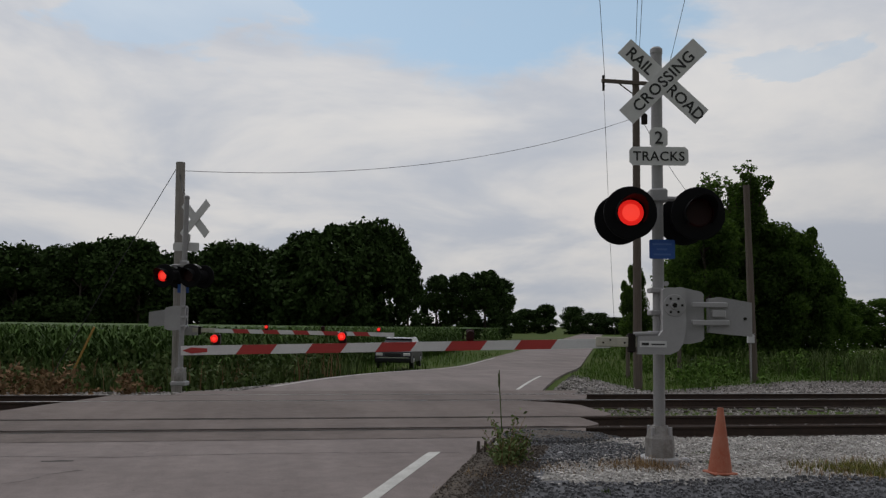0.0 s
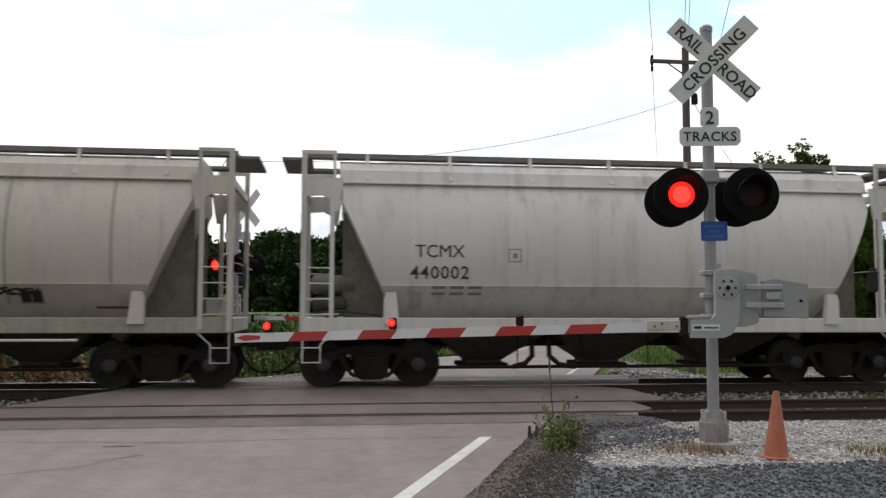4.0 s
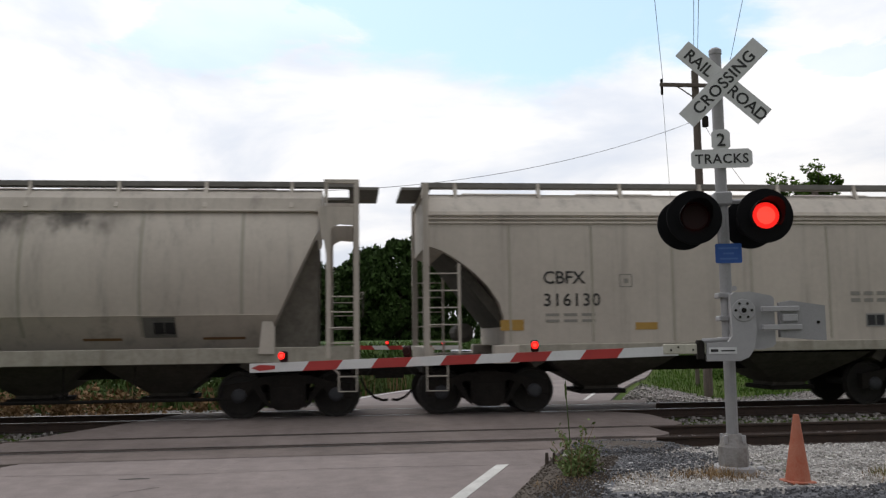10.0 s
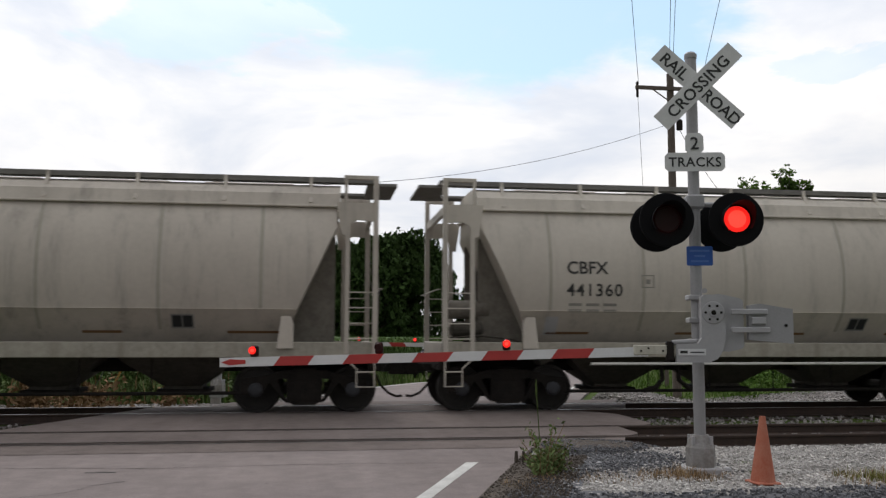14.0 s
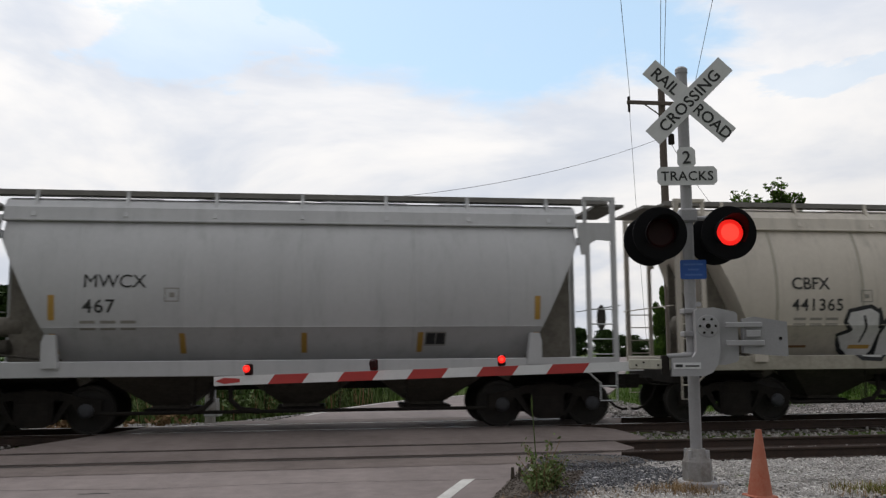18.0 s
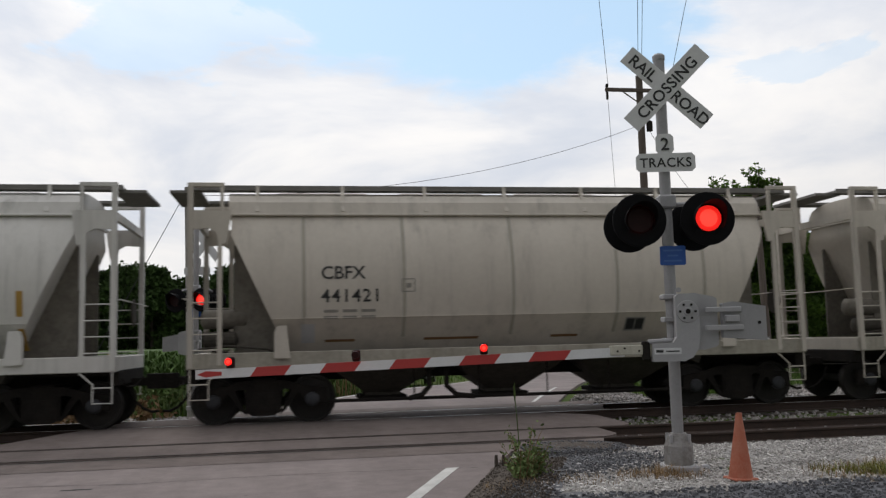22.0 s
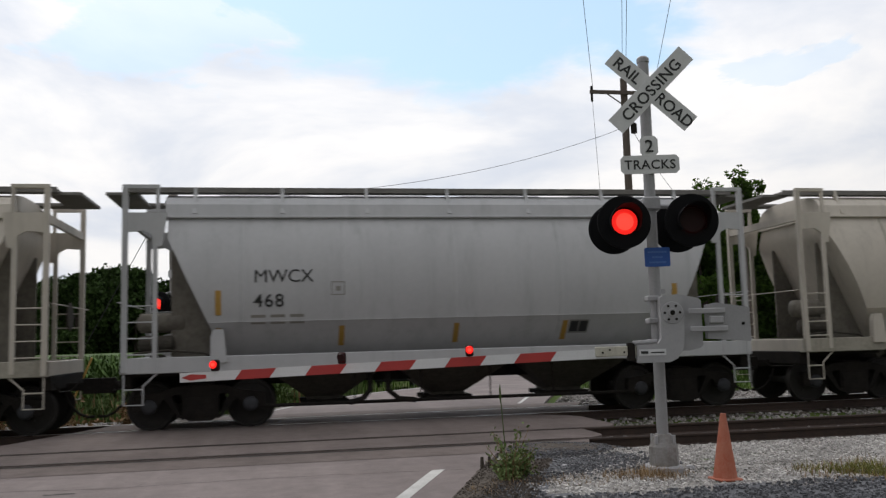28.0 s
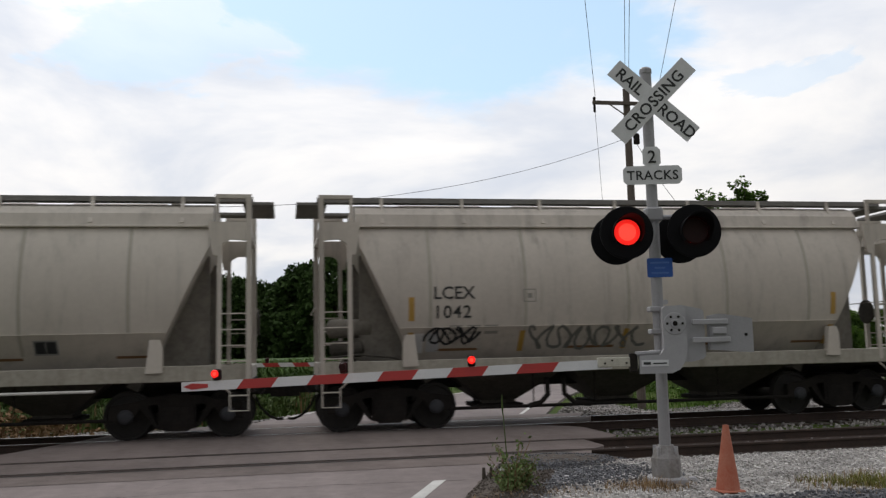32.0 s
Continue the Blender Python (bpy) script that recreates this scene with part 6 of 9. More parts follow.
    mounds = (((0.00, 0.65), (0.00, 0.50), (0.15, 0.38), (0.25, 0.50), (0.45, 0.42), (0.65, 0.22), (0.90, 0.16), (1.12, 0.30), (1.25, 0.50), (1.50, 0.70), (1.55, 0.82), (1.58, 1.18), (1.25, 1.18), (1.18, 0.92), (0.95, 0.95), (0.86, 1.18), (0.35, 1.18), (0.28, 0.85), (0.05, 0.75)),
              ((1.53, 0.70), (1.70, 0.35), (1.95, 0.10), (2.25, 0.05), (2.45, 0.25), (2.50, 0.70), (2.05, 0.65), (1.90, 0.82), (1.95, 1.10), (1.60, 1.15)),
              ((2.45, 0.70), (2.50, 0.40), (2.80, 0.18), (3.05, 0.08), (3.30, 0.15), (3.42, 0.40), (3.35, 0.65), (3.20, 0.50), (3.05, 0.75), (3.50, 0.80), (3.40, 1.10), (1.95, 1.10), (2.00, 0.85)),
              ((3.35, 0.70), (3.45, 0.30), (3.70, 0.10), (3.90, 0.15), (3.95, 0.35), (3.75, 0.55), (3.55, 0.62), (3.90, 0.60), (4.15, 0.75), (4.22, 0.95), (4.05, 1.02), (3.70, 0.88), (3.50, 0.82)))
    for k, (x, z) in enumerate(((4.3, 2.0), (5.45, 2.2), (6.7, 2.2), (8.35, 1.85))):
        bubble(c, p, x, z, 0.16, 0.12, 140 + k, O, R, 0.2, 0.02, "orange sprayed smudge")
    for w, paint, up in ((0.26, Ma, 0.004), (0.19, Bl, 0.007)):
        for k, form in enumerate(mounds):
            pts = [at(u, v) for u, v in form]
            stroke(c, p, [pts + pts[:1]], w, paint, "pale blue and maroon edge of black sprayed letters", up + 0.0006 * k)
    for k, form in enumerate(mounds):
        blob(c, p, "spray_fill", [at(u, v) for u, v in form], K, "black swelling sprayed letter", 0.012 + 0.0006 * k)
    for form in (((1.05, 0.18), (1.35, 0.38), (1.57, 0.62), (1.48, 0.77), (1.25, 0.55)), ((3.90, 0.22), (4.15, 0.28), (4.30, 0.60), (4.52, 0.84), (4.20, 0.74), (3.80, 0.58)), ((0.88, 0.97), (1.14, 0.90), (1.22, 1.18), (0.86, 1.18)), ((1.90, 0.82), (2.05, 0.64), (2.22, 0.74), (2.00, 0.86)), ((3.05, 0.76), (3.20, 0.48), (3.34, 0.67), (3.36, 0.80))):
        blob(c, p, "spray_fill", [at(u, v) for u, v in form], Bl, "pale blue sprayed patch", 0.018)
    for x0, x1 in ((4.42, 4.92), (6.58, 7.04)):
        plate(c, p, "reflector_plate", x0, x1, 1.52, 1.60, M["amber"], "amber reflector plate", 0.026)
    tag(c, p, 8.6, 10.8, 2.14, 2.34, 25, M["rust"], 0.025, 12)
    c, p = C[25], P[25]
    plate(c, p, "spray_ground", 3.0, 8.6, 1.10, 1.92, M["gdim"], "grey sprayed ground under the letters", 0.005)
    for k, (x, r_) in enumerate(((3.7, 0.35), (4.5, 0.4), (5.9, 0.6), (7.6, 0.4), (8.5, 0.5), (9.8, 0.35))):
        bubble(c, p, x, 1.98 + 0.05 * (k % 2), r_, 0.17, 260 + k, M["tan2"], M["rust"], 0.22, 0.018, "tan sprayed outline of a cloud")
    slabs = (
        ((3.1, 1.95), (4.05, 1.98), (4.1, 1.10), (3.8, 1.10), (3.7, 1.55), (3.5, 1.10), (3.2, 1.10)),
        ((4.15, 1.95), (5.55, 1.98), (5.55, 0.98), (5.2, 1.10), (5.15, 1.50), (4.85, 1.10), (4.6, 1.10), (4.45, 1.55), (4.35, 1.10), (4.12, 1.10)),
        ((5.90, 1.56), (7.2, 2.08), (7.48, 1.80), (6.9, 1.62), (7.3, 1.02), (6.85, 1.02), (6.5, 1.52), (6.2, 1.35)),
        ((7.2, 1.02), (7.4, 1.72), (7.7, 1.78), (8.05, 1.30), (8.02, 2.05), (8.32, 1.95), (8.58, 1.15), (8.3, 1.12), (7.9, 1.48), (7.7, 1.02)),
        ((8.10, 1.84), (9.42, 1.98), (9.5, 1.80), (8.9, 1.58), (8.95, 1.15), (8.6, 1.15), (8.5, 1.56), (8.1, 1.58)),
        ((9.12, 1.56), (10.32, 2.10), (10.5, 1.84), (9.66, 1.56), (10.1, 1.28), (9.78, 1.16), (9.25, 1.34)))
    for k, pts in enumerate(slabs):
        blob(c, p, "spray_fill", [(x, max(1.09, z)) for x, z in pts], K, "black slanting block letter", 0.013 + 0.0006 * k)
    tag(C[26], P[26], 8.8, 9.8, 1.5, 1.9, 27, Sm, 0.03, 4)
    tag(C[28], P[28], 4.9, 5.9, 1.55, 1.8, 28, Sm, 0.03, 5)
    tag(C[28], P[28], 7.2, 8.4, 1.5, 1.85, 29, K, 0.03, 5)
    c, p = C[31], P[31]
    soot(c, p, 5.2, 7.7, 2.9, 3.98, 30, 140)
    def at(u, v):
        return (5.87 + 0.4484 * u, 2.25 - 0.479 * v)
    puffed = (
        ((1.43, 0.20), (1.73, 0.10), (1.98, 0.22), (1.93, 0.47), (1.58, 0.37)),
        ((0.18, 0.12), (0.43, 0.10), (0.58, 0.37), (0.63, 0.67), (1.03, 0.42), (1.43, 0.37), (1.68, 0.57), (1.68, 0.87), (1.33, 1.17), (0.83, 1.34), (0.48, 1.27), (0.28, 0.82), (0.11, 0.37)),
        ((2.05, 0.27), (2.43, 0.12), (2.98, 0.20), (3.06, 0.57), (2.93, 1.02), (2.43, 1.19), (1.93, 1.12), (1.83, 0.87), (2.03, 0.62), (2.38, 0.54), (2.10, 0.47)),
        ((3.28, 0.14), (3.53, 0.12), (3.53, 0.82), (3.48, 1.04), (3.23, 1.10), (3.15, 0.67)),
        ((3.83, 0.20), (4.33, 0.12), (4.65, 0.32), (4.68, 0.57), (4.38, 0.57), (4.08, 0.62), (4.13, 0.87), (4.63, 0.77), (4.73, 1.04), (4.43, 1.30), (3.93, 1.27), (3.71, 0.92), (3.69, 0.47)))
    for k, form in enumerate(puffed):
        pts = [at(u, v) for u, v in form]
        stroke(c, p, [pts + pts[:1]], 0.125, K, "thick black edge of white puffed letters", 0.008)
        blob(c, p, "spray_fill", pts, W, "white puffed sprayed letter", 0.016 + 0.0006 * k)
    stroke(c, p, [[at(2.5, 0.3), at(2.75, 0.5), at(2.8, 0.8)], [at(2.85, 0.25), at(2.6, 0.4)], [at(1.5, 0.35), at(1.75, 0.3)]], 0.035, K, "", 0.022)
    stroke(c, p, [[at(-0.82, 0.07), at(-0.05, 0.4)], [at(-0.92, 0.47), at(0.0, 0.57)], [at(5.43, 0.27), at(6.08, -0.08)], [at(5.38, 0.62), at(6.13, 0.22)], [at(5.4, 1.0), at(5.9, 0.7), at(6.1, 0.8)]], 0.03, Sm, "thin sprayed wisps")
    blob(c, p, "spray_fill", [at(u, v) for u, v in ((4.75, 1.65), (4.85, 1.2), (5.0, 0.85), (5.25, 1.05), (5.45, 0.75), (5.4, 1.2), (5.7, 1.4), (5.4, 1.66))], M["gdusk"], "dull teal sprayed patch", 0.006)
    for k, form in enumerate((((-5.1, 0.5), (-4.6, 0.7), (-4.1, 0.45), (-3.6, 0.7), (-3.7, 1.7), (-5.1, 1.75)), ((-3.9, 0.9), (-3.5, 0.5), (-2.9, 0.5), (-3.1, 1.0), (-2.6, 0.75), (-2.25, 0.8), (-2.5, 1.3), (-3.1, 1.6), (-3.9, 1.6)))):
        blob(c, p, "spray_fill", [at(u, v) for u, v in form], (M["gviolet"], K)[k], "dark violet spiky sprayed shapes", 0.010 + 0.003 * k)
    for x0, x1 in ((4.5, 4.95), (6.65, 7.05), (8.57, 8.96)):
        plate(c, p, "reflector_plate", x0, x1, 1.53, 1.61, M["amber"], "amber reflector plate", 0.026)
    plate(c, p, "white_panel", 4.59, 5.20, 1.13, 1.35, W, "white panel with unreadable print")
    for k in range(5):
        plate(c, p, "print_line", 4.64 + 0.11 * k, 4.71 + 0.11 * k, 1.21, 1.29, K, proud=0.014)
    tag(c, p, 8.1, 8.8, 1.5, 2.2, 31, T, 0.05, 4)
    c, p = C[32], P[32]
    throw_up(c, p, ["comb", "fork", "bars", "peak", "tee", "comb", "fork"], 4.5, 9.2, 1.10, 2.1, [M["gdusk"], T], K, 0.22, 0.04, "blue-grey sprayed letters with black outlines", 0.12, 64)
    plate(c, p, "paint_patch", 6.11, 7.42, 2.85, 3.36, M["tan2"], "faded repainted patch", 0.004)
    c, p = C[33], P[33]
    tag(c, p, 1.6, 1.95, 2.95, 3.55, 33, Sm, 0.035, 3)
    tag(c, p, 3.5, 4.4, 1.45, 1.72, 34, Sm, 0.06, 5)
    tag(c, p, 4.9, 6.0, 1.45, 1.65, 39, Sm, 0.05, 5)
    tag(c, p, 6.8, 8.4, 1.45, 1.7, 35, Gr, 0.03, 6)
    c, p = C[34], P[34]
    tag(c, p, 4.8, 7.2, 1.5, 2.0, 36, Sm, 0.06, 8)
    tag(c, p, 2.75, 3.7, 1.65, 2.0, 37, K, 0.05, 5)
    plate(c, p, "white_panel", 2.46, 2.66, 1.5, 1.88, W)
    for i in (0, 6, 9, 13, 20, 26, 30, 31, 33):
        part("side_pipe", pipe(B(), [(3.6, -1.47, 0.95), (CARS[i][2] - 3.4, -1.47, 0.95)], 0.028, 8), M["pale"], C[i], "pale lengthwise pipe")
    for i in (25, 28, 35):
        rg = random.Random(70 + i)
        soot(C[i], P[i], 2.2 + rg.uniform(0, 2), 11.4 - rg.uniform(0, 2), 2.4, 3.98, i, paint="dust")


decorate()

# ---------------------------------------------------------------- locomotive
LOCO_L = 22.15  # from coupling to coupling


def locomotive():
    L = LOCO_L
    e = thing("locomotive", "dark blue and yellow six-axle diesel locomotive running long hood first", "locomotive")
    blue, dark, yel = M["locoblue"], M["locodark"], M["locoyellow"]
    f = L - 0.45  # front end plate, at the cab
    r = 0.45  # rear end plate
    part("frame", box(B(), r, f, -1.5, 1.5, 1.22, 1.60, 0.02), dark, e)
    part("walkway", box(B(), r, f, -1.56, 1.56, 1.60, 1.66, 0.01), dark, e)
    for k, (a, b) in enumerate(((1.30, 1.95), (2.01, 3.41), (3.60, 3.95), (4.02, 4.50), (4.60, 6.07), (6.27, 7.09), (7.25, 8.45), (8.59, 9.99), (10.13, 11.57), (11.71, 12.96), (13.05, 14.30), (14.45, 15.70), (15.90, 16.60), (16.95, 17.90), (18.15, 18.90), (19.15, 19.75), (19.90, 20.65))):
        worn = k in (0, 3, 11, 13, 15)
        part("sill_stripe", box(B(), a, b, -1.578, -1.562, 1.615, 1.785, 0.003), M["noseyellow"] if worn else M["stripe"], e, "scuffed yellow sill stripe")
    # long hood
    part("long_hood", box(B(), r + 0.88, 16.6, -0.95, 0.95, 1.66, 4.47, 0.05), blue, e)
    part("hood_rear_end", box(B(), r + 0.86, r + 1.30, -0.962, 0.962, 2.10, 3.95, 0.03), yel, e, "yellow hood end")
    waist = [(-0.52, 2.40), (-0.52, 2.54), (-0.20, 2.69), (-0.52, 2.84), (-0.52, 2.98), (0.52, 2.98), (0.52, 2.84), (0.20, 2.69), (0.52, 2.54), (0.52, 2.40)]
    part("end_emblem", slab(B(), waist, "x", r + 0.850, r + 0.858), M["locodark"], e, "dark blue waisted block on the yellow end")
    rad = B()
    slab(rad, [(-0.97, 3.92), (-1.52, 4.02), (-1.55, 4.46), (-1.3, 4.58), (1.3, 4.58), (1.55, 4.46), (1.52, 4.02), (0.97, 3.92)], "x", 1.14, 7.30)
    for v in rad.verts:
        if v.co.x < 1.5:
            v.co.x += 0.16 * min(1.0, max(0.0, (v.co.z - 4.40) / 0.18))
    part("radiator_wing", rad, blue, e, "overhanging radiator section")
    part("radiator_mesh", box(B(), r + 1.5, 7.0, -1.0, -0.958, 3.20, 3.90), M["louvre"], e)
    part("radiator_fan_cover", box(B(), 4.75, 7.2, -1.0, 1.0, 4.582, 4.70, 0.03), M["cabwhite"], e, "pale radiator roof")
    part("exhaust_stack", box(B(), 8.0, 8.7, -0.45, 0.45, 4.472, 4.68, 0.04), dark, e)
    horn = thing_part("horn", e)
    for s in (-0.22, 0.0, 0.2):
        part("horn_trumpet", lathe(B(), [(0.03, 0), (0.035, 0.25), (0.08, 0.36)], (10.1, s, 4.66), (1 if s else -1, 0, 0), 10), dark, horn)
    part("horn_bracket", box(B(), 10.0, 10.18, -0.3, 0.3, 4.46, 4.64), dark, horn)
    # doors along the hood
    for k in range(18):
        x = 7.5 + 0.52 * k
        if x < 12.0:
            part("hood_door", box(B(), x, x + 0.5, -0.965, -0.952, 2.0, 4.2, 0.004), blue, e)
    for k in range(5):
        x = r + 1.7 + 1.02 * k
        part("hood_door", box(B(), x, x + 0.98, -0.965, -0.952, 1.85, 3.15, 0.004), blue, e)
    for a, b, z0, z1 in ((2.0, 2.32, 1.95, 3.08), (2.62, 2.98, 2.45, 2.95), (3.15, 3.42, 2.5, 3.05), (4.35, 4.75, 1.95, 3.05), (4.94, 5.74, 2.87, 3.52), (5.96, 6.37, 3.05, 3.48)):
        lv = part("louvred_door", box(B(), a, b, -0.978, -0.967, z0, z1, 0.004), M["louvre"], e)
        for k in range(int((z1 - z0) / 0.12)):
            part("louvre_slat", box(B(), a + 0.02, b - 0.02, -0.985, -0.979, z0 + 0.03 + 0.12 * k, z0 + 0.06 + 0.12 * k), dark, lv)
    part("door_handle_rail", box(B(), 4.95, 5.7, -0.985, -0.967, 2.27, 2.30), M["louvre"], e)
    # wide inverter cabinet
    part("inverter_cabinet", box(B(), 12.05, f - 4.50, -1.42, 1.42, 1.66, 4.60, 0.06), blue, e)
    part("cabinet_lip", slab(B(), [(-1.2, 1.66), (-1.2, 4.4), (-1.1, 4.53), (1.1, 4.53), (1.2, 4.4), (1.2, 1.66)], "x", 11.75, 12.05), blue, e)
    for x in (12.1, 13.88, 16.14):
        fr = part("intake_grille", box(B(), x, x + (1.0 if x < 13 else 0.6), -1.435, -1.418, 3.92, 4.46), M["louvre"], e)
        for k in range(5 if x > 13 else 7):
            part("grille_slat", box(B(), x + 0.06 + k * 0.115, x + 0.10 + k * 0.115, -1.45, -1.432, 3.94, 4.44), dark, fr)
    for x in (12.9, 13.9):
        part("side_panel", box(B(), x, x + 0.92, -1.432, -1.42, 1.95, 3.45, 0.005), blue, e)
    for x in (15.07, 16.36):
        for k in range(5):
            part("louvre_slat", box(B(), x, x + 0.45, -1.437, -1.42, 2.12 + 0.055 * k, 2.145 + 0.055 * k), dark, e)
    # cab and nose
    c0, c1 = f - 4.40, f - 2.45
    part("cab_side", slab(B(), [(c0, 1.66), (c0, 4.52), (c0 + 0.12, 4.60), (c1 + 0.25, 4.60), (c1 + 0.53, 4.38), (c1 + 0.68, 3.80), (c1 + 0.70, 1.66)], "y", -1.5, 1.5), blue, e)
    part("cab_roof", slab(B(), [(c0 - 0.02, 4.53), (c0 + 0.02, 4.66), (c0 + 0.3, 4.74), (c1 + 0.10, 4.73), (c1 + 0.30, 4.66), (c1 + 0.57, 4.42), (c1 + 0.53, 4.37), (c1 + 0.22, 4.53)], "y", -1.53, 1.53), M["cabwhite"], e, "white cab roof")
    part("windscreen", slab(B(), [(c1 + 0.545, 4.36), (c1 + 0.56, 4.37), (c1 + 0.69, 3.83), (c1 + 0.675, 3.82)], "y", -1.35, 1.35), M["glass"], e)
    part("quarter_window", slab(B(), [(c1 - 0.36, 3.74), (c1 - 0.36, 4.30), (c1 + 0.02, 4.30), (c1 + 0.10, 4.20), (c1 + 0.10, 3.74)], "y", -1.512, -1.495), M["glass"], e)
    post = [(c1 + 0.50, 4.40), (c1 + 0.57, 4.40), (c1 + 0.72, 3.80), (c1 + 0.65, 3.80)]
    for s in (-1, 1):
        part("windscreen_post", slab(B(), post, "y", s * 1.46 - 0.05, s * 1.46 + 0.05), M["cabwhite"], e, "white windscreen post")
    part("door_seam", box(B(), c0 + 0.16, c0 + 1.95, -1.514, -1.502, 2.62, 2.65), dark, e)
    part("side_mirror", box(B(), c1 - 0.12, c1 + 0.0, -1.74, -1.66, 3.92, 4.24, 0.01), dark, e)
    part("roof_antenna", box(B(), c1 - 0.9, c1 - 0.4, -0.3, 0.3, 4.70, 4.78, 0.02), M["chrome"], e)
    w = part("cab_window", box(B(), c0 + 0.20, c0 + 0.86, -1.512, -1.495, 3.70, 4.32, 0.004), M["glass"], e)
    part("window_rim", frame_box(c0 + 0.16, c0 + 0.90, 3.66, 4.36, -1.52, 0.035), M["visor"], w)
    w = part("cab_window", box(B(), c0 + 0.95, c0 + 1.50, -1.512, -1.495, 3.70, 4.32, 0.004), M["glass"], e)
    part("window_rim", frame_box(c0 + 0.92, c0 + 1.54, 3.66, 4.36, -1.52, 0.035), M["visor"], w)
    part("sun_visor", slab(B(), [(c0 + 0.38, 4.40), (c0 + 1.82, 4.38), (c0 + 1.66, 4.27), (c0 + 0.56, 4.28)], "y", -1.80, -1.78), M["visor"], e, "dull blue sun visor over the cab windows")
    part("nose", slab(B(), [(c1 + 0.5, 1.66), (c1 + 0.5, 3.86), (c1 + 1.0, 3.76), (f - 0.66, 3.62), (f - 0.57, 3.50), (f - 0.57, 1.66)], "y", -1.42, 1.42), blue, e)
    part("nose_front", slab(B(), [(f - 0.72, 1.70), (f - 0.72, 3.55), (f - 0.66, 3.60), (f - 0.555, 3.48), (f - 0.555, 1.70)], "y", -1.432, 1.432), M["noseyellow"], e, "yellow nose front")
    for x in (f - 1.9, f - 1.4):
        part("nose_light", box(B(), x, x + 0.18, -0.4, -0.2, 3.70, 3.82, 0.01), dark, e)
    lettering("cab_number", "5432", 0.60, pose(c0 + 0.42, -1.506, 2.98, 90), M["locoyellow"], e, spacing=1.18, label="yellow cab number")
    # block emblem on the hood, in plain yellow shapes
    n = 36
    def ellipse(cx, cz, rx, rz):
        return [(cx + rx * math.cos(2 * math.pi * i / n), cz + rz * math.sin(2 * math.pi * i / n)) for i in range(n)]
    disc = B()
    loop = [[disc.verts.new((x, y, z)) for x, z in ellipse(8.12, 3.155, rx, rz)] for rx, rz, y in ((0.36, 0.34, -0.966), (0.36, 0.34, -0.982), (0.67, 0.725, -0.982), (0.67, 0.725, -0.966))]
    for p, q in zip(loop, loop[1:]):
        for i in range(n):
            disc.faces.new((p[i], p[(i + 1) % n], q[(i + 1) % n], q[i]))
    part("emblem_shape", disc, M["emblem"], e, "yellow ring of the emblem")
    for cx, cz in ((9.33, 3.53), (9.30, 2.84)):
        part("emblem_shape", slab(B(), ellipse(cx, cz, 0.47, 0.345), "y", -0.982, -0.966), M["emblem"], e, "yellow oval of the emblem")
    knot = [(9.84, 3.89), (11.34, 3.91), (11.34, 3.55), (11.12, 3.55), (10.82, 3.21), (11.10, 2.86), (11.31, 2.86), (11.31, 2.49), (9.80, 2.48), (9.80, 2.56), (10.24, 3.17), (9.90, 3.60)]
    part("emblem_shape", slab(B(), knot, "y", -0.982, -0.966), M["emblem"], e, "yellow waisted block of the emblem")
    for x, z, w, h in ((2.15, 3.18, 0.22, 0.10), (3.03, 3.17, 0.14, 0.09), (3.68, 2.85, 0.22, 0.14), (6.95, 3.54, 0.15, 0.06), (7.63, 3.98, 0.26, 0.07), (8.09, 3.97, 0.18, 0.08), (8.58, 3.96, 0.13, 0.09), (8.58, 3.28, 0.18, 0.12), (9.92, 3.38, 0.17, 0.13), (8.04, 2.34, 0.20, 0.07), (11.62, 2.33, 0.10, 0.09)):
        part("warning_sticker", box(B(), x - w / 2, x + w / 2, -0.992, -0.984, z - h / 2, z + h / 2), M["gwhite"], e, "small white sticker")
    for x, z, w, h in ((12.35, 3.54, 0.18, 0.10), (13.36, 3.51, 0.14, 0.14), (15.70, 3.88, 0.20, 0.16), (15.70, 4.03, 0.12, 0.14), (14.16, 1.96, 0.16, 0.06), (17.39, 3.76, 0.13, 0.12), (20.7, 3.2, 0.12, 0.10)):
        part("warning_sticker", box(B(), x - w / 2, x + w / 2, -1.518 if x > 17.2 else -1.436, -1.42 if x < 17.2 else -1.41, z - h / 2, z + h / 2), M["gwhite"], e, "small white sticker")
    for x, z in ((14.14, 3.87), (16.45, 3.86), (17.58, 2.78)):
        part("warning_sticker", box(B(), x - 0.08, x + 0.08, -1.512 if x > 17.2 else -1.456, -1.42, z - 0.035, z + 0.035), M["redstripe"], e, "small red sticker")
    part("white_plate", box(B(), f - 2.2, f - 1.86, -1.514, -1.502, 1.98, 2.24), M["gwhite"], e)
    part("white_plate", box(B(), f - 2.2, f - 1.95, -1.514, -1.502, 2.28, 2.46), M["gwhite"], e)
    # rails, steps, ends
    hr = B()
    pipe(hr, [(r + 0.4, -1.52, 2.80), (12.0, -1.52, 2.80)], 0.018, 6)
    part("handrail", hr, M["visor"], e)
    for k in range(8):
        part("stanchion", pipe(B(), [(r + 1.0 + 1.5 * k, -1.52, 1.66), (r + 1.0 + 1.5 * k, -1.52, 2.80)], 0.016, 6), dark, e)
    hr = pipe(B(), [(12.2, -1.47, 3.18), (f - 4.6, -1.47, 3.18)], 0.014, 6)
    part("handrail", hr, M["visor"], e)
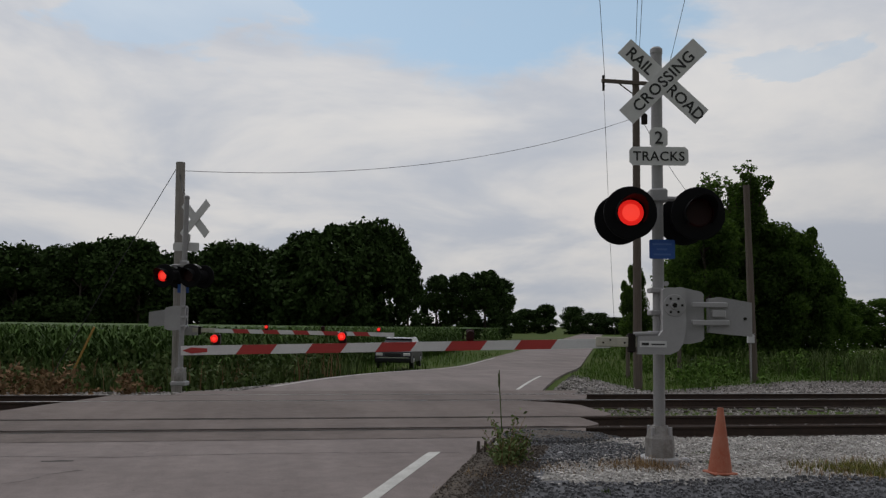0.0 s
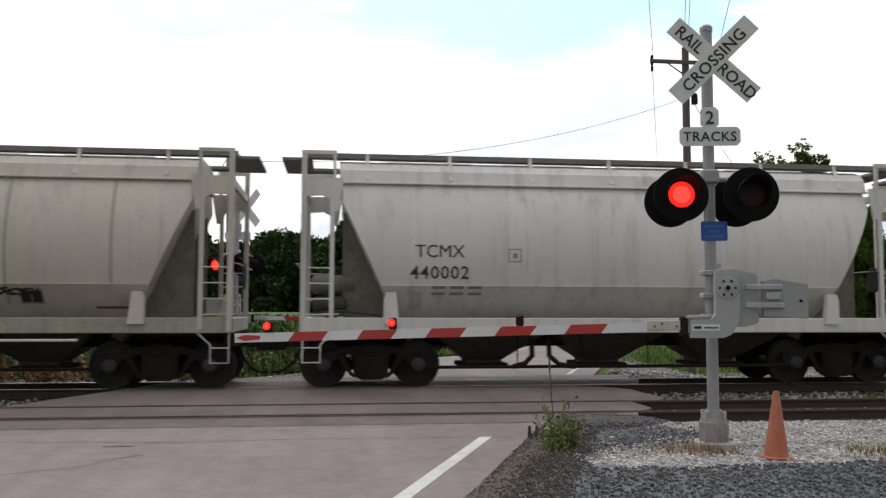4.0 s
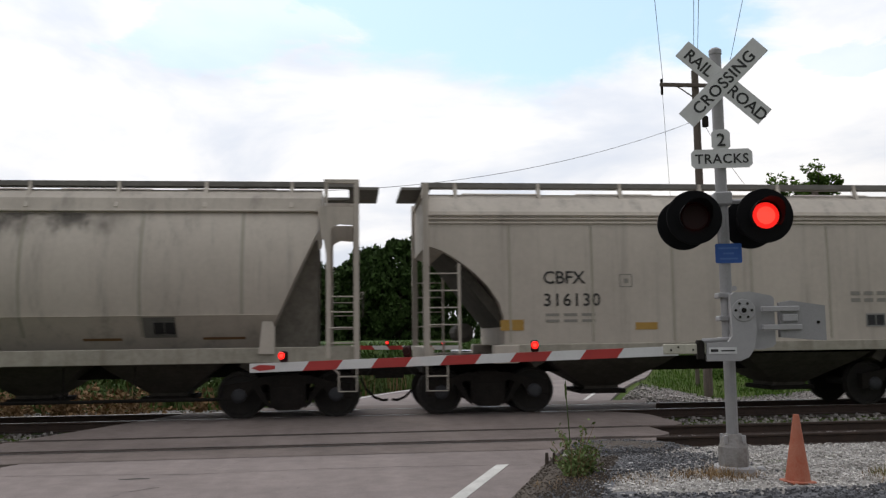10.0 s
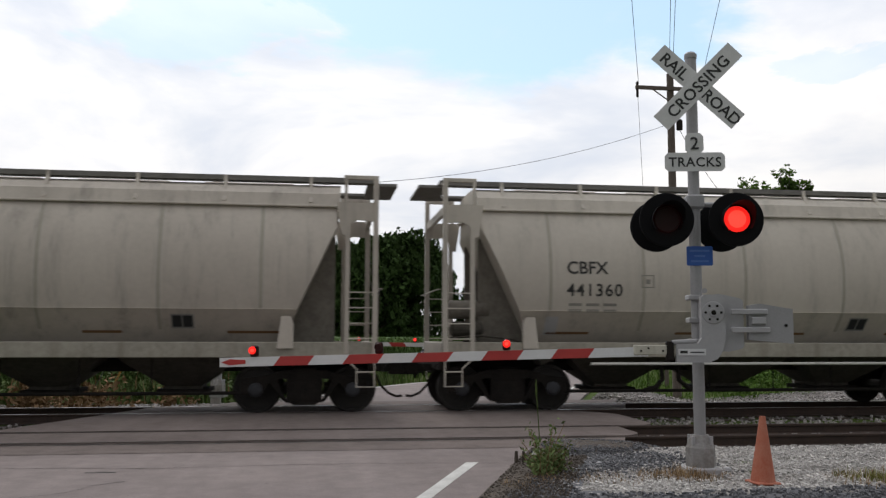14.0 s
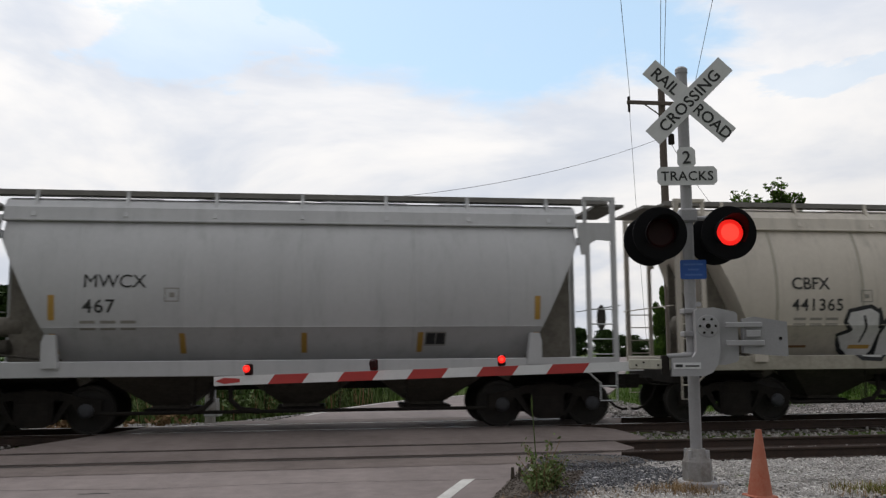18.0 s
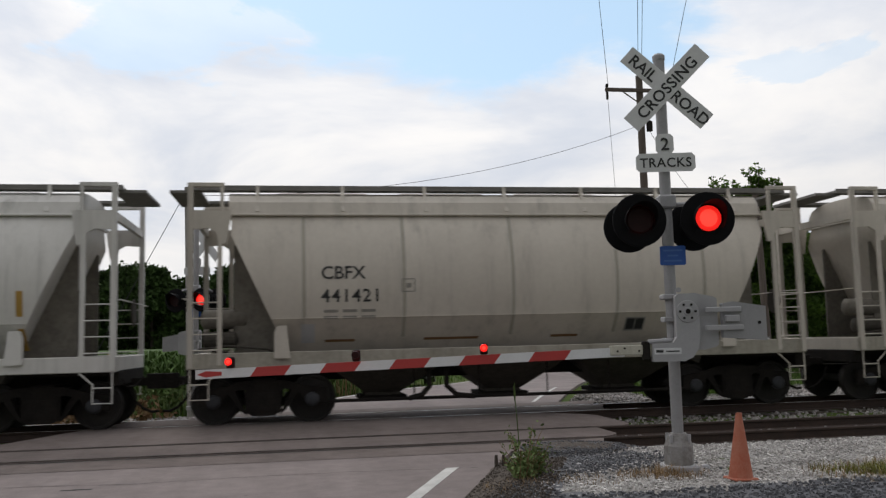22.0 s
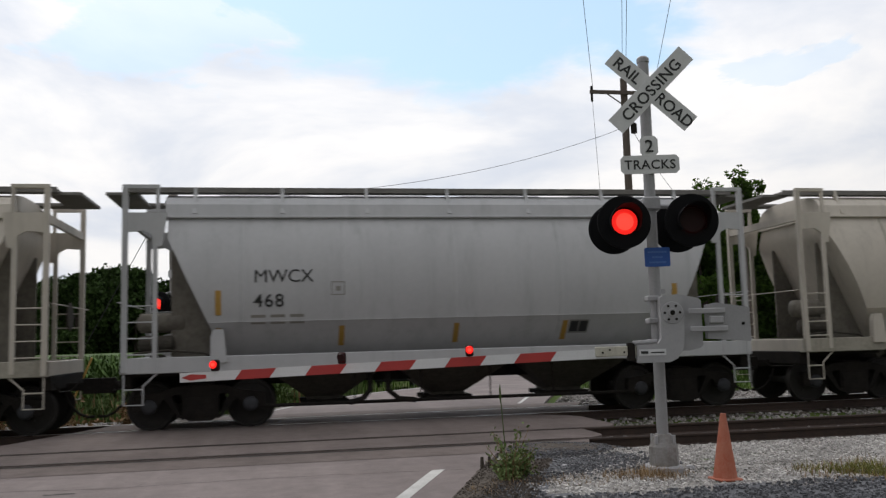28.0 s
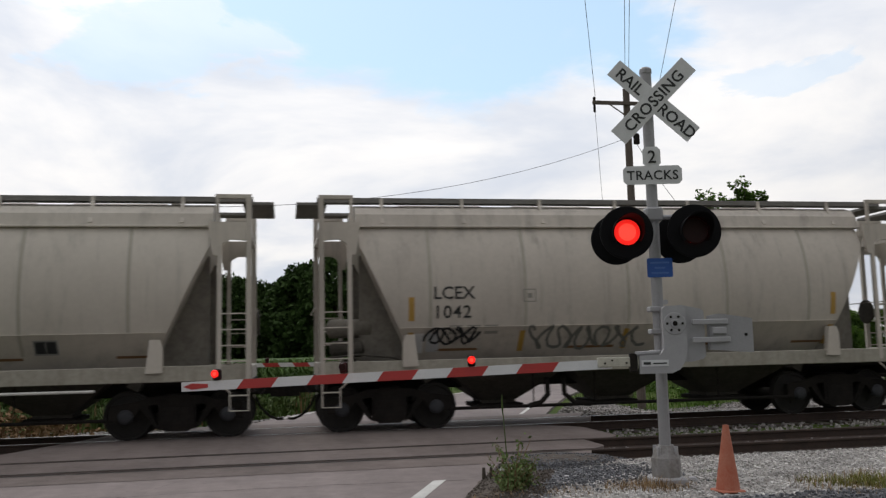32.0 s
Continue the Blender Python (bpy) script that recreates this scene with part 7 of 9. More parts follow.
    for x, sg in ((r, 1), (f, -1)):
        for s in (-1, 1):
            st = B()
            for k in range(4):
                box(st, min(x + sg * 0.02, x + sg * 0.62), max(x + sg * 0.02, x + sg * 0.62), s * 1.5 - 0.12, s * 1.5 + 0.02, 0.40 + 0.34 * k, 0.44 + 0.34 * k)
            for dx in (0.0, 0.62):
                box(st, x + sg * dx - 0.03, x + sg * dx + 0.03, s * 1.5 - 0.13, s * 1.5 + 0.03, 0.35, 1.62)
            part("boarding_steps", st, dark, e)
            part("step_rail", pipe(B(), [(x + sg * 0.05, s * 1.5, 1.4), (x + sg * 0.05, s * 1.5, 2.75), (x + sg * 0.25, s * 1.5, 2.8)], 0.022, 6), M["steprail"], e, "worn pale yellow step rail")
            part("step_rail", pipe(B(), [(x + sg * 0.68, s * 1.5, 1.4), (x + sg * 0.68, s * 1.5, 2.75)], 0.022, 6), M["steprail"], e, "worn pale yellow step rail")
        part("snow_plough", slab(B(), [(x + sg * 0.1, 0.15), (x + sg * 0.1, 0.85), (x + sg * 0.02, 0.85), (x - sg * 0.08, 0.15)], "y", -1.3, 1.3), dark, e)
        part("end_plate", box(B(), min(x, x + sg * 0.08), max(x, x + sg * 0.08), -1.5, 1.5, 0.85, 1.66, 0.01), dark, e)
        coupler(e, x - sg * 0.41, -sg)
        part("end_rail", pipe(B(), [(x + sg * 0.1, -0.35, 2.6), (x + sg * 0.1, 0.35, 2.6)], 0.018, 6), dark, e)
    for s in (-0.45, 0.45):
        part("ditch_light", lathe(B(), [(0.05, 0), (0.06, 0.04), (0.06, 0.07)], (r - 0.02, s * 2.2, 1.66), (-1, 0, 0), 14), M["headlamp"], e, "lit ditch light")
        part("number_board", box(B(), r + 0.67, r + 0.688, s * 1.5 - 0.26, s * 1.5 + 0.26, 4.13, 4.35), M["louvre"], e, "dark number board beside the headlights")
        part("headlight", lathe(B(), [(0.045, 0), (0.05, 0.03)], (r + 0.675, -0.25, 4.24 + s * 0.20), (-1, 0, 0), 14), M["headlamp"], e, "lit headlight")
        rail = B()
        for y in (0.35, 0.62, 0.95):
            pipe(rail, [(r + 0.06, s * 2.22 * y / 0.95 + (0.0 if s > 0 else 0.0), 1.66), (r + 0.06, s * 2.22 * y / 0.95, 2.62 + 0.1 * y)], 0.02, 6)
        pipe(rail, [(r + 0.06, s * 0.82, 2.66), (r + 0.06, s * 2.22, 2.72), (r + 0.02, s * 2.9, 1.7)], 0.02, 6)
        part("end_handrail", rail, dark, e)
    # pipework under the walkway
    for x0_, x1_, z_ in ((0.9, 7.0, 1.18), (1.2, 6.8, 1.10), (7.2, 14.0, 1.20), (14.4, 20.8, 1.16)):
        part("air_line", pipe(B(), [(x0_, -1.44, z_), ((x0_ + x1_) / 2, -1.46, z_ - 0.05), (x1_, -1.44, z_)], 0.025, 6), M["bay"], e)
    for x_ in (1.9, 3.4, 17.2, 19.4):
        part("cable", pipe(B(), [(x_, -1.5, 1.22), (x_ + 0.3, -1.52, 1.0), (x_ + 0.75, -1.52, 0.96), (x_ + 1.1, -1.5, 1.2)], 0.022, 6), M["under"], e)
    part("battery_box", box(B(), 13.05, 14.9, -1.46, -1.2, 0.30, 1.20, 0.03), M["bogie"], e)
    # fuel tank, air tanks, bogies
    tankp = [(-1.45, 0.55), (-1.25, 0.30), (1.25, 0.30), (1.45, 0.55), (1.45, 1.15), (-1.45, 1.15)]
    part("fuel_tank", slab(B(), tankp, "x", 7.2, 13.0), M["bogie"], e)
    for x in (8.4, 11.2):
        part("air_tank", lathe(B(), [(0.1, 0), (0.24, 0.08), (0.24, 2.0), (0.1, 2.08)], (x, -1.42, 0.98), (1, 0, 0), 16), M["bay"], e)
    for cx in (4.05, L - 4.45):
        t = new("bogie")
        t.parent = e
        t.matrix_basis = pose(cx, 0, 0)
        for s in (-1, 1):
            y = s * 1.15
            fr = [(-2.75, 0.62), (-2.75, 0.95), (-2.3, 1.12), (2.3, 1.12), (2.75, 0.95), (2.75, 0.62), (2.3, 0.74), (-2.3, 0.74)]
            part("side_frame", slab(B(), fr, "y", y - 0.08, y + 0.08), M["bogie"], t)
            for wx in (-1.98, 0.0, 1.98):
                ped = [(wx - 0.46, 0.76), (wx - 0.42, 0.34), (wx - 0.26, 0.18), (wx + 0.26, 0.18), (wx + 0.42, 0.34), (wx + 0.46, 0.76)]
                box_ = part("axle_pedestal", slab(B(), ped, "y", y - 0.07, y + 0.10), M["bogie"], t)
                part("bearing_cap", lathe(B(), [(0.19, 0), (0.19, 0.07), (0.13, 0.10)], (wx, y + s * 0.095, 0.53), (0, s, 0), 18), M["under"], box_)
                for sx in (-0.33, 0.33):
                    spring = B()
                    for k in range(5):
                        lathe(spring, [(0.05, 0.0), (0.085, 0.016), (0.05, 0.034)], (wx + sx, y + s * 0.13, 0.78 + 0.045 * k), (0, 0, 1), 10)
                    part("coil_spring", spring, M["under"], t)
                part("brake_cylinder", lathe(B(), [(0.06, 0), (0.11, 0.03), (0.11, 0.26), (0.05, 0.34)], (wx + 0.62, y + s * 0.06, 0.60), (1, 0, 0), 12), M["bay"], t)
                part("brake_shoe", slab(B(), [(wx + 0.52, 0.22), (wx + 0.60, 0.22), (wx + 0.66, 0.55), (wx + 0.58, 0.62), (wx + 0.55, 0.5)], "y", y - 0.30, y - 0.12), M["under"], t)
                part("sand_pipe", pipe(B(), [(wx - 0.62, y, 1.2), (wx - 0.62, y + s * 0.04, 0.6), (wx - 0.52, y - s * 0.2, 0.16)], 0.018, 6), M["under"], t)
            part("brake_rod", pipe(B(), [(-2.5, y + s * 0.14, 0.86), (-1.0, y + s * 0.15, 0.82), (0.9, y + s * 0.15, 0.86), (2.5, y + s * 0.14, 0.84)], 0.022, 6), M["bay"], t)
            part("damper", pipe(B(), [(0.55, y + s * 0.16, 1.05), (1.3, y + s * 0.16, 0.70)], 0.04, 8), M["under"], t)
        for wx in (-1.98, 0.0, 1.98):
            wheelset(t, wx, 0.53)
    return e


def thing_part(name, parent):
    o = new(name)
    o.parent = parent
    return o


def frame_box(x0, x1, z0, z1, y, w):
    bm = B()
    for a in ((x0, x1, z0, z0 + w), (x0, x1, z1 - w, z1), (x0, x0 + w, z0 + w, z1 - w), (x1 - w, x1, z0 + w, z1 - w)):
        box(bm, a[0], a[1], y, y + 0.03, a[2], a[3])
    return bm


ENGINE = locomotive()

# ---------------------------------------------------------------- crossing signals
LAMPS = []  # (lens, its pose, phase: 0 first or 1 second of a pair, pair's offset in time)


def flasher(parent, x, y, z, sg, which, shift, turn=0.0):
    """A lamp head facing sg along local y, with round background, hood and a lens that turns its lit or dark face out."""
    head = part("background_disc", lathe(B(), [(0.29, 0.0), (0.305, 0.012), (0.305, 0.03), (0.29, 0.035)], (x, y, z), (0, sg, 0), 36), M["black"], parent, "round black background")
    head.matrix_basis = pose(0, 0, 0, 0, 0, turn)
    bm = B()
    n = 22
    outer, inner = [], []
    for d, rad in ((0.036, 0.172), (0.30, 0.182)):
        outer.append([]), inner.append([])
        for i in range(n + 1):
            a = radians(-42 + 264 * i / n)
            dd = d if d < 0.1 else 0.12 + 0.2 * max(0.0, math.sin(a)) + 0.04
            outer[-1].append(bm.verts.new((x + rad * math.cos(a), y + sg * dd, z + rad * math.sin(a))))
            inner[-1].append(bm.verts.new((x + (rad - 0.008) * math.cos(a), y + sg * dd, z + (rad - 0.008) * math.sin(a))))
    for i in range(n):
        for g in (outer, inner):
            bm.faces.new((g[0][i], g[0][i + 1], g[1][i + 1], g[1][i]))
        bm.faces.new((outer[1][i], outer[1][i + 1], inner[1][i + 1], inner[1][i]))
    part("hood", bm, M["black"], head)
    part("housing", lathe(B(), [(0.17, 0.0), (0.16, 0.12), (0.10, 0.17)], (x, y - sg * 0.002, z), (0, -sg, 0), 20), M["black"], head)
    me = bpy.data.meshes.new("lens")
    bm = lathe(B(), [(0.142, -0.012), (0.147, 0.0), (0.142, 0.012)], (0, 0, 0), (0, -1, 0), 28)
    for f in bm.faces:
        f.material_index = 1 if f.normal.y > 0.5 or f.calc_center_median().y > 0.004 else 0
    core = lathe(B(), [(0.10, 0.0), (0.095, 0.002), (0.06, 0.006), (0.02, 0.008)], (0, -0.0125, 0), (0, -1, 0), 24)
    bm.to_mesh(me)
    bm.free()
    me.materials.append(M["lampon"])
    me.materials.append(M["lampoff"])
    lens = new("lens", me)
    lens.parent = head
    lens["label"] = "red lamp lens"
    part("filament_glow", core, M["lampcore"], lens)
    LAMPS.append((lens, (x, y + sg * 0.05, z), 0 if sg < 0 else 180, which, shift))
    return head


def arm_lamp(parent, s, z, phase, sg):
    """A small lamp on top of the gate arm; phase None: always lit."""
    body = part("arm_lamp", box(B(), -s - 0.045, -s + 0.045, -0.035, 0.045, z, z + 0.13, 0.015), M["lampoff"], parent, "red gate arm lamp")
    me = bpy.data.meshes.new("lens")
    bm = lathe(B(), [(0.040, -0.008), (0.044, 0.0), (0.040, 0.008)], (0, 0, 0), (0, -1, 0), 18)
    for f in bm.faces:
        f.material_index = 1 if f.calc_center_median().y > 0.003 else 0
    bm.to_mesh(me)
    bm.free()
    me.materials.append(M["lampon"])
    me.materials.append(M["lampoff"])
    lens = new("lens", me)
    lens.parent = body
    part("filament_glow", lathe(B(), [(0.022, 0.0), (0.022, 0.003)], (0, -0.0085, 0), (0, -1, 0), 12), M["lampcore"], lens)
    at = (-s, sg * 0.10, z + 0.075)
    if phase is None:
        lens.matrix_basis = pose(*at, 0, 0, 0 if sg < 0 else 180)
    else:
        LAMPS.append((lens, at, 0 if sg < 0 else 180, phase, 0.0))


def crossbuck(parent, y, z, sg, half=0.62, skew=0.0, cx=0.057):
    """Two crossed boards; sg: -1 faces local -y."""
    yy = y
    for name, ang, d in (("crossbuck_board", -43.1, 0.0), ("crossbuck_board", 44.9, sg * 0.012)):
        bm = box(B(), -half, half, -0.004, 0.004, -0.117, 0.117, 0.002)
        o = part(name, bm, M["sign"], parent, "white board with black letters")
        o.matrix_basis = pose(0, 0, 0, 0, 0, skew) @ pose(cx, yy + d, z, 0, -ang, 0) if sg < 0 else pose(-cx, yy + d, z, 0, -ang, 0)
        texts = [("CROSSING", 0.0)] if ang > 0 else [("RAIL", -0.36), ("ROAD", 0.365)]
        for words, off in texts:
            m = pose(off, -0.006, -0.068, 90) if sg < 0 else pose(-off, 0.006, -0.068, 90, 0, 180)
            lettering("lettering", words, 0.19, m, M["ink"], o, 0.002, "CENTER", 1.06 if ang > 0 else 0.98, bold=0.003)


def signal(m, arm_len, arm_drop, shift, turn=0.0):
    s = thing("crossing_signal", "grey steel crossing signal with flashing red lamps and lowered striped gate", "crossing signal", "level crossing signals", m)
    g, c = M["galv"], M["boxgrey"]
    base = B()
    lathe(base, [(0.17, 0.0), (0.165, 0.26), (0.12, 0.36), (0.095, 0.40)], (0, 0, 0), (0, 0, 1), 8)
    b = part("base_casting", base, M["casting"], s, "grimy grey base casting")
    for i in range(4):
        a = radians(45 + 90 * i)
        part("bolt", tube(B(), (0.14 * math.cos(a), 0.14 * math.sin(a), 0.30), (0.14 * math.cos(a), 0.14 * math.sin(a), 0.39), 0.022, seg=6), c, b)
    part("base_flange", box(B(), -0.19, 0.19, -0.19, 0.19, -0.06, 0.05, 0.02), c, s)
    part("mast", tube(B(), (0, 0, 0.38), (0, 0, 4.81), 0.066, seg=18), g, s)
    part("mast_cap", lathe(B(), [(0.074, 0), (0.074, 0.05), (0.05, 0.075)], (0, 0, 4.775), (0, 0, 1), 16), g, s)
    crossbuck(s, -0.085 if not turn else -0.26, 4.416 if not turn else 4.26, -1, skew=turn * 1.8, cx=0.057 if not turn else -0.055)
    for sz, w0, w1, z0, z1, words, size in ((0, -0.105, 0.105, 3.62, 3.862, "2", 0.21), (1, -0.345, 0.345, 3.41, 3.63, "TRACKS", 0.155)):
        rim = [(w0 + 0.04, z0), (w1 - 0.04, z0), (w1, z0 + 0.04), (w1, z1 - 0.04), (w1 - 0.04, z1), (w0 + 0.04, z1), (w0, z1 - 0.04), (w0, z0 + 0.04)]
        pl = part("track_count_sign", slab(B(), rim, "y", -0.088 - 0.006 * sz, -0.080 - 0.006 * sz), M["sign"], s, "white sign with black lettering")
        lettering("lettering", words, size, pose(0, -0.097, z0 + (z1 - z0) / 2 - size * 0.35, 90), M["ink"], pl, 0.002, "CENTER", 1.08, bold=0.002)
    bl = part("notice_sign", slab(B(), [(-0.105, 2.315), (0.165, 2.315), (0.178, 2.328), (0.178, 2.525), (0.165, 2.538), (-0.105, 2.538), (-0.118, 2.525), (-0.118, 2.328)], "y", -0.082, -0.074), M["blue"], s, "small blue notice with unreadable print")
    for k, w in enumerate((0.20, 0.12, 0.22)):
        part("print_line", box(B(), 0.03 - w / 2, 0.03 + w / 2, -0.085, -0.083, 2.355 + 0.06 * k, 2.375 + 0.06 * k), M["bluebar"], bl)
    # lamp cross arm
    lamp_z = 2.815 if not turn else 2.74
    part("lamp_bracket", tube(B(), (-0.36, 0, 3.03), (0.36, 0, 3.03), 0.028, seg=10), g, s).matrix_basis = pose(0, 0, 0, 0, 0, turn)
    part("bracket_clamp", box(B(), -0.1, 0.1, -0.1, 0.1, 2.98, 3.14, 0.02), g, s)
    for sx in (-1, 1):
        part("lamp_hanger", pipe(B(), [(sx * 0.36, -0.2, 2.97), (sx * 0.36, 0, 3.03), (sx * 0.36, 0.2, 2.97), ], 0.026, 8), g, s).matrix_basis = pose(0, 0, 0, 0, 0, turn)
        flasher(s, sx * 0.385, -0.30, lamp_z, -1, 0 if sx < 0 else 1, shift, turn)
        flasher(s, sx * 0.385, 0.30, lamp_z, 1, 1 if sx < 0 else 0, shift, turn)
    # gate mechanism
    gate = new("gate_drive")
    gate.parent = s
    gate.matrix_basis = pose(-0.02, 0, -0.03)
    part("gate_mechanism", slab(B(), [(0.02, 1.38), (0.02, 1.99), (0.2, 2.01), (0.43, 1.96), (0.46, 1.93), (0.46, 1.43), (0.43, 1.40), (0.3, 1.37)], "y", -0.30, 0.06), c, gate, "grey gate drive housing")
    cover = [(-0.02, 1.52), (-0.02, 1.97), (0.02, 2.0), (0.20, 2.0), (0.24, 1.96), (0.24, 1.50), (0.21, 1.38), (0.15, 1.29), (0.06, 1.25), (-0.30, 1.25), (-0.30, 1.45), (-0.06, 1.46)]
    part("drive_cover", slab(B(), cover, "y", -0.37, -0.302), c, gate, "grey bent drive plate")
    part("hub", lathe(B(), [(0.125, 0), (0.12, 0.012), (0.05, 0.016), (0.045, 0.03)], (0.11, -0.37, 1.80), (0, -1, 0), 20), M["boxgrey"], gate)
    part("hub_pin", lathe(B(), [(0.028, 0), (0.024, 0.012)], (0.11, -0.401, 1.80), (0, -1, 0), 12), M["under"], gate)
    for i in range(6):
        a = radians(60 * i)
        part("bolt", tube(B(), (0.11 + 0.085 * math.cos(a), -0.37, 1.80 + 0.085 * math.sin(a)), (0.11 + 0.085 * math.cos(a), -0.392, 1.80 + 0.085 * math.sin(a)), 0.015, seg=6), M["under"], gate)
    part("lift_eye", lathe(B(), [(0.03, 0), (0.03, 0.02)], (0.06, -0.2, 2.05), (0, -1, 0), 10), c, gate)
    part("counterweight", slab(B(), [(0.50, 1.50), (0.50, 1.88), (0.62, 1.90), (0.98, 1.84), (0.98, 1.46)], "y", -0.36, -0.26), g, gate, "flat grey counterweight plate")
    part("counterweight_arm", box(B(), 0.30, 0.72, -0.40, -0.362, 1.58, 1.64, 0.008), c, gate)
    part("counterweight_arm", box(B(), 0.30, 0.70, -0.40, -0.362, 1.78, 1.84, 0.008), c, gate)
    part("bolt", tube(B(), (0.90, -0.36, 1.66), (0.90, -0.375, 1.66), 0.018, seg=6), M["under"], gate)
    part("weight_block", box(B(), 0.52, 0.68, -0.40, -0.362, 1.67, 1.75, 0.01), c, gate)
    for z in (1.42, 1.66, 1.92):
        part("mast_clamp", box(B(), -0.11, 0.02, -0.10, 0.10, z, z + 0.06, 0.01), c, s)
    # arm support bracket and arm
    pl = part("maker_plate", box(B(), -0.28, 0.02, -0.377, -0.372, 1.33, 1.40), M["sign"], gate, "white plate with unreadable print")
    part("print_line", box(B(), -0.15, 0.0, -0.380, -0.378, 1.355, 1.370), M["ink"], pl)
    part("print_line", box(B(), -0.26, -0.18, -0.380, -0.378, 1.35, 1.38), M["ink"], pl)
    part("arm_tube", tube(B(), (-0.1, -0.33, 1.45), (-0.36, -0.33, 1.44), 0.03, seg=10), g, s)
    ad = part("arm_adapter", box(B(), -0.78, -0.18, -0.335, -0.275, 1.30, 1.41, 0.008), M["cream"], s, "weathered cream arm end with bolts")
    for x in (-0.70, -0.62, -0.46, -0.30):
        part("bolt", tube(B(), (x, -0.335, 1.355 + (0.02 if x in (-0.62, -0.30) else -0.01)), (x, -0.345, 1.355 + (0.02 if x in (-0.62, -0.30) else -0.01)), 0.012, seg=6), M["under"], ad)
    part("cable_box", box(B(), -0.42, -0.34, -0.36, -0.26, 1.24, 1.45, 0.01), M["under"], s)
    arm = new("gate_arm")
    arm.parent = s
    arm.matrix_basis = pose(0, -0.30, 1.355, 0, arm_drop, 0)
    arm["label"] = "red and white striped gate arm"
    h = 0.052
    edges = [0.62, 1.25, 1.66, 2.04, 2.44, 2.83, 3.225, 3.615, 4.01, 4.41, 4.80, arm_len - 0.36, arm_len]
    for k, (a, b2) in enumerate(zip(edges, edges[1:])):
        red = k % 2 == 1 and k < 10
        la = 0.04 if 0 < k < 11 else 0.0
        lb = 0.04 if k < 10 else 0.0
        pts = [(-a - la, -h), (-a + la, h), (-b2 + lb, h), (-b2 - lb, -h)]
        part("stripe", slab(B(), pts, "y", -0.016, 0.016), M["redstripe"] if red else M["whitestripe"], arm, "red stripe" if red else "white stripe")
    part("tip_arrow", slab(B(), [(-arm_len + 0.02, 0.0), (-arm_len + 0.12, 0.035), (-arm_len + 0.3, 0.02), (-arm_len + 0.3, -0.02), (-arm_len + 0.12, -0.035)], "y", -0.021, -0.017), M["redstripe"], arm)
    return arm


near_arm = signal(pose(4.28, 9.5, 0.0, 0, 0, -11), 5.46, -1.7, 0.0)
arm_lamp(near_arm, 5.06, 0.054, None, -1)
arm_lamp(near_arm, 3.63, 0.054, "second", -1)
arm_lamp(near_arm, 2.19, 0.054, "third", -1)
far_arm = signal(pose(-2.585, 23.3, -0.05, 0, 0, 169), 5.46, -0.6, -0.05, -16)
arm_lamp(far_arm, 5.06, 0.054, None, 1)
arm_lamp(far_arm, 3.60, 0.054, "third", 1)
arm_lamp(far_arm, 2.13, 0.054, "second", 1)

# ---------------------------------------------------------------- cone, poles, wires


def traffic_cone(m):
    c = thing("traffic_cone", "faded orange plastic traffic cone standing on gravel", "traffic cone", m=m)
    part("cone_body", lathe(B(), [(0.125, 0.03), (0.12, 0.07), (0.035, 0.66), (0.03, 0.70), (0.022, 0.70)], (0, 0, 0), (0, 0, 1), 24), M["cone"], c, smooth=False)
    part("cone_base", box(B(), -0.135, 0.135, -0.135, 0.135, 0.0, 0.03, 0.012), M["cone"], c)
    return c


traffic_cone(pose(4.625, 8.75, -0.03, 0, 1.5, 6))


def wire(name, a, b, sag, r=0.012, label="thin dark overhead wire"):
    pts = []
    for i in range(25):
        f = i / 24
        p = Vector(a).lerp(Vector(b), f)
        p.z -= sag * 4 * f * (1 - f)
        pts.append(p)
    return tagged(part(name, pipe(B(), pts, r, 5), M["wire"]), label, "wire", "overhead wires")


def utility_pole(x, y, z0, top, r0, r1, arm=None, lean=0.0, wood="pole"):
    p = thing("utility_pole", "weathered wooden utility pole" + (" with a crossarm" if arm else ""), "utility pole", "wooden poles", pose(x, y, z0))
    part("pole", tube(B(), (0, 0, -0.3), (lean, 0, top - z0), r0, r1, 14), M[wood], p)
    if arm:
        az = arm - z0
        part("crossarm", box(B(), -1.45, 1.35, -0.22, -0.12, az - 0.07, az + 0.07, 0.01), M["pole"], p)
        for sx in (-1, 1):
            br = B()
            tube(br, (sx * 0.75, -0.17, az - 0.07), (0.0, -0.14, az - 0.55), 0.025, seg=6)
            part("crossarm_brace", br, M["pole"], p)
        for sx in (-1.38, 1.28):
            part("insulator", lathe(B(), [(0.035, 0), (0.06, 0.05), (0.06, 0.1), (0.03, 0.15)], (sx, -0.17, az + 0.071), (0, 0, 1), 10), M["under"], p)
            part("insulator", lathe(B(), [(0.05, 0), (0.05, 0.3)], (sx, -0.17, az - 0.38), (0, 0, 1), 8), M["under"], p)
        part("pole_cap", lathe(B(), [(0.12, 0), (0.12, 0.35), (0.08, 0.4)], (0.25, -0.2, az - 1.6), (0, 0, 1), 10), M["under"], p)
    return p


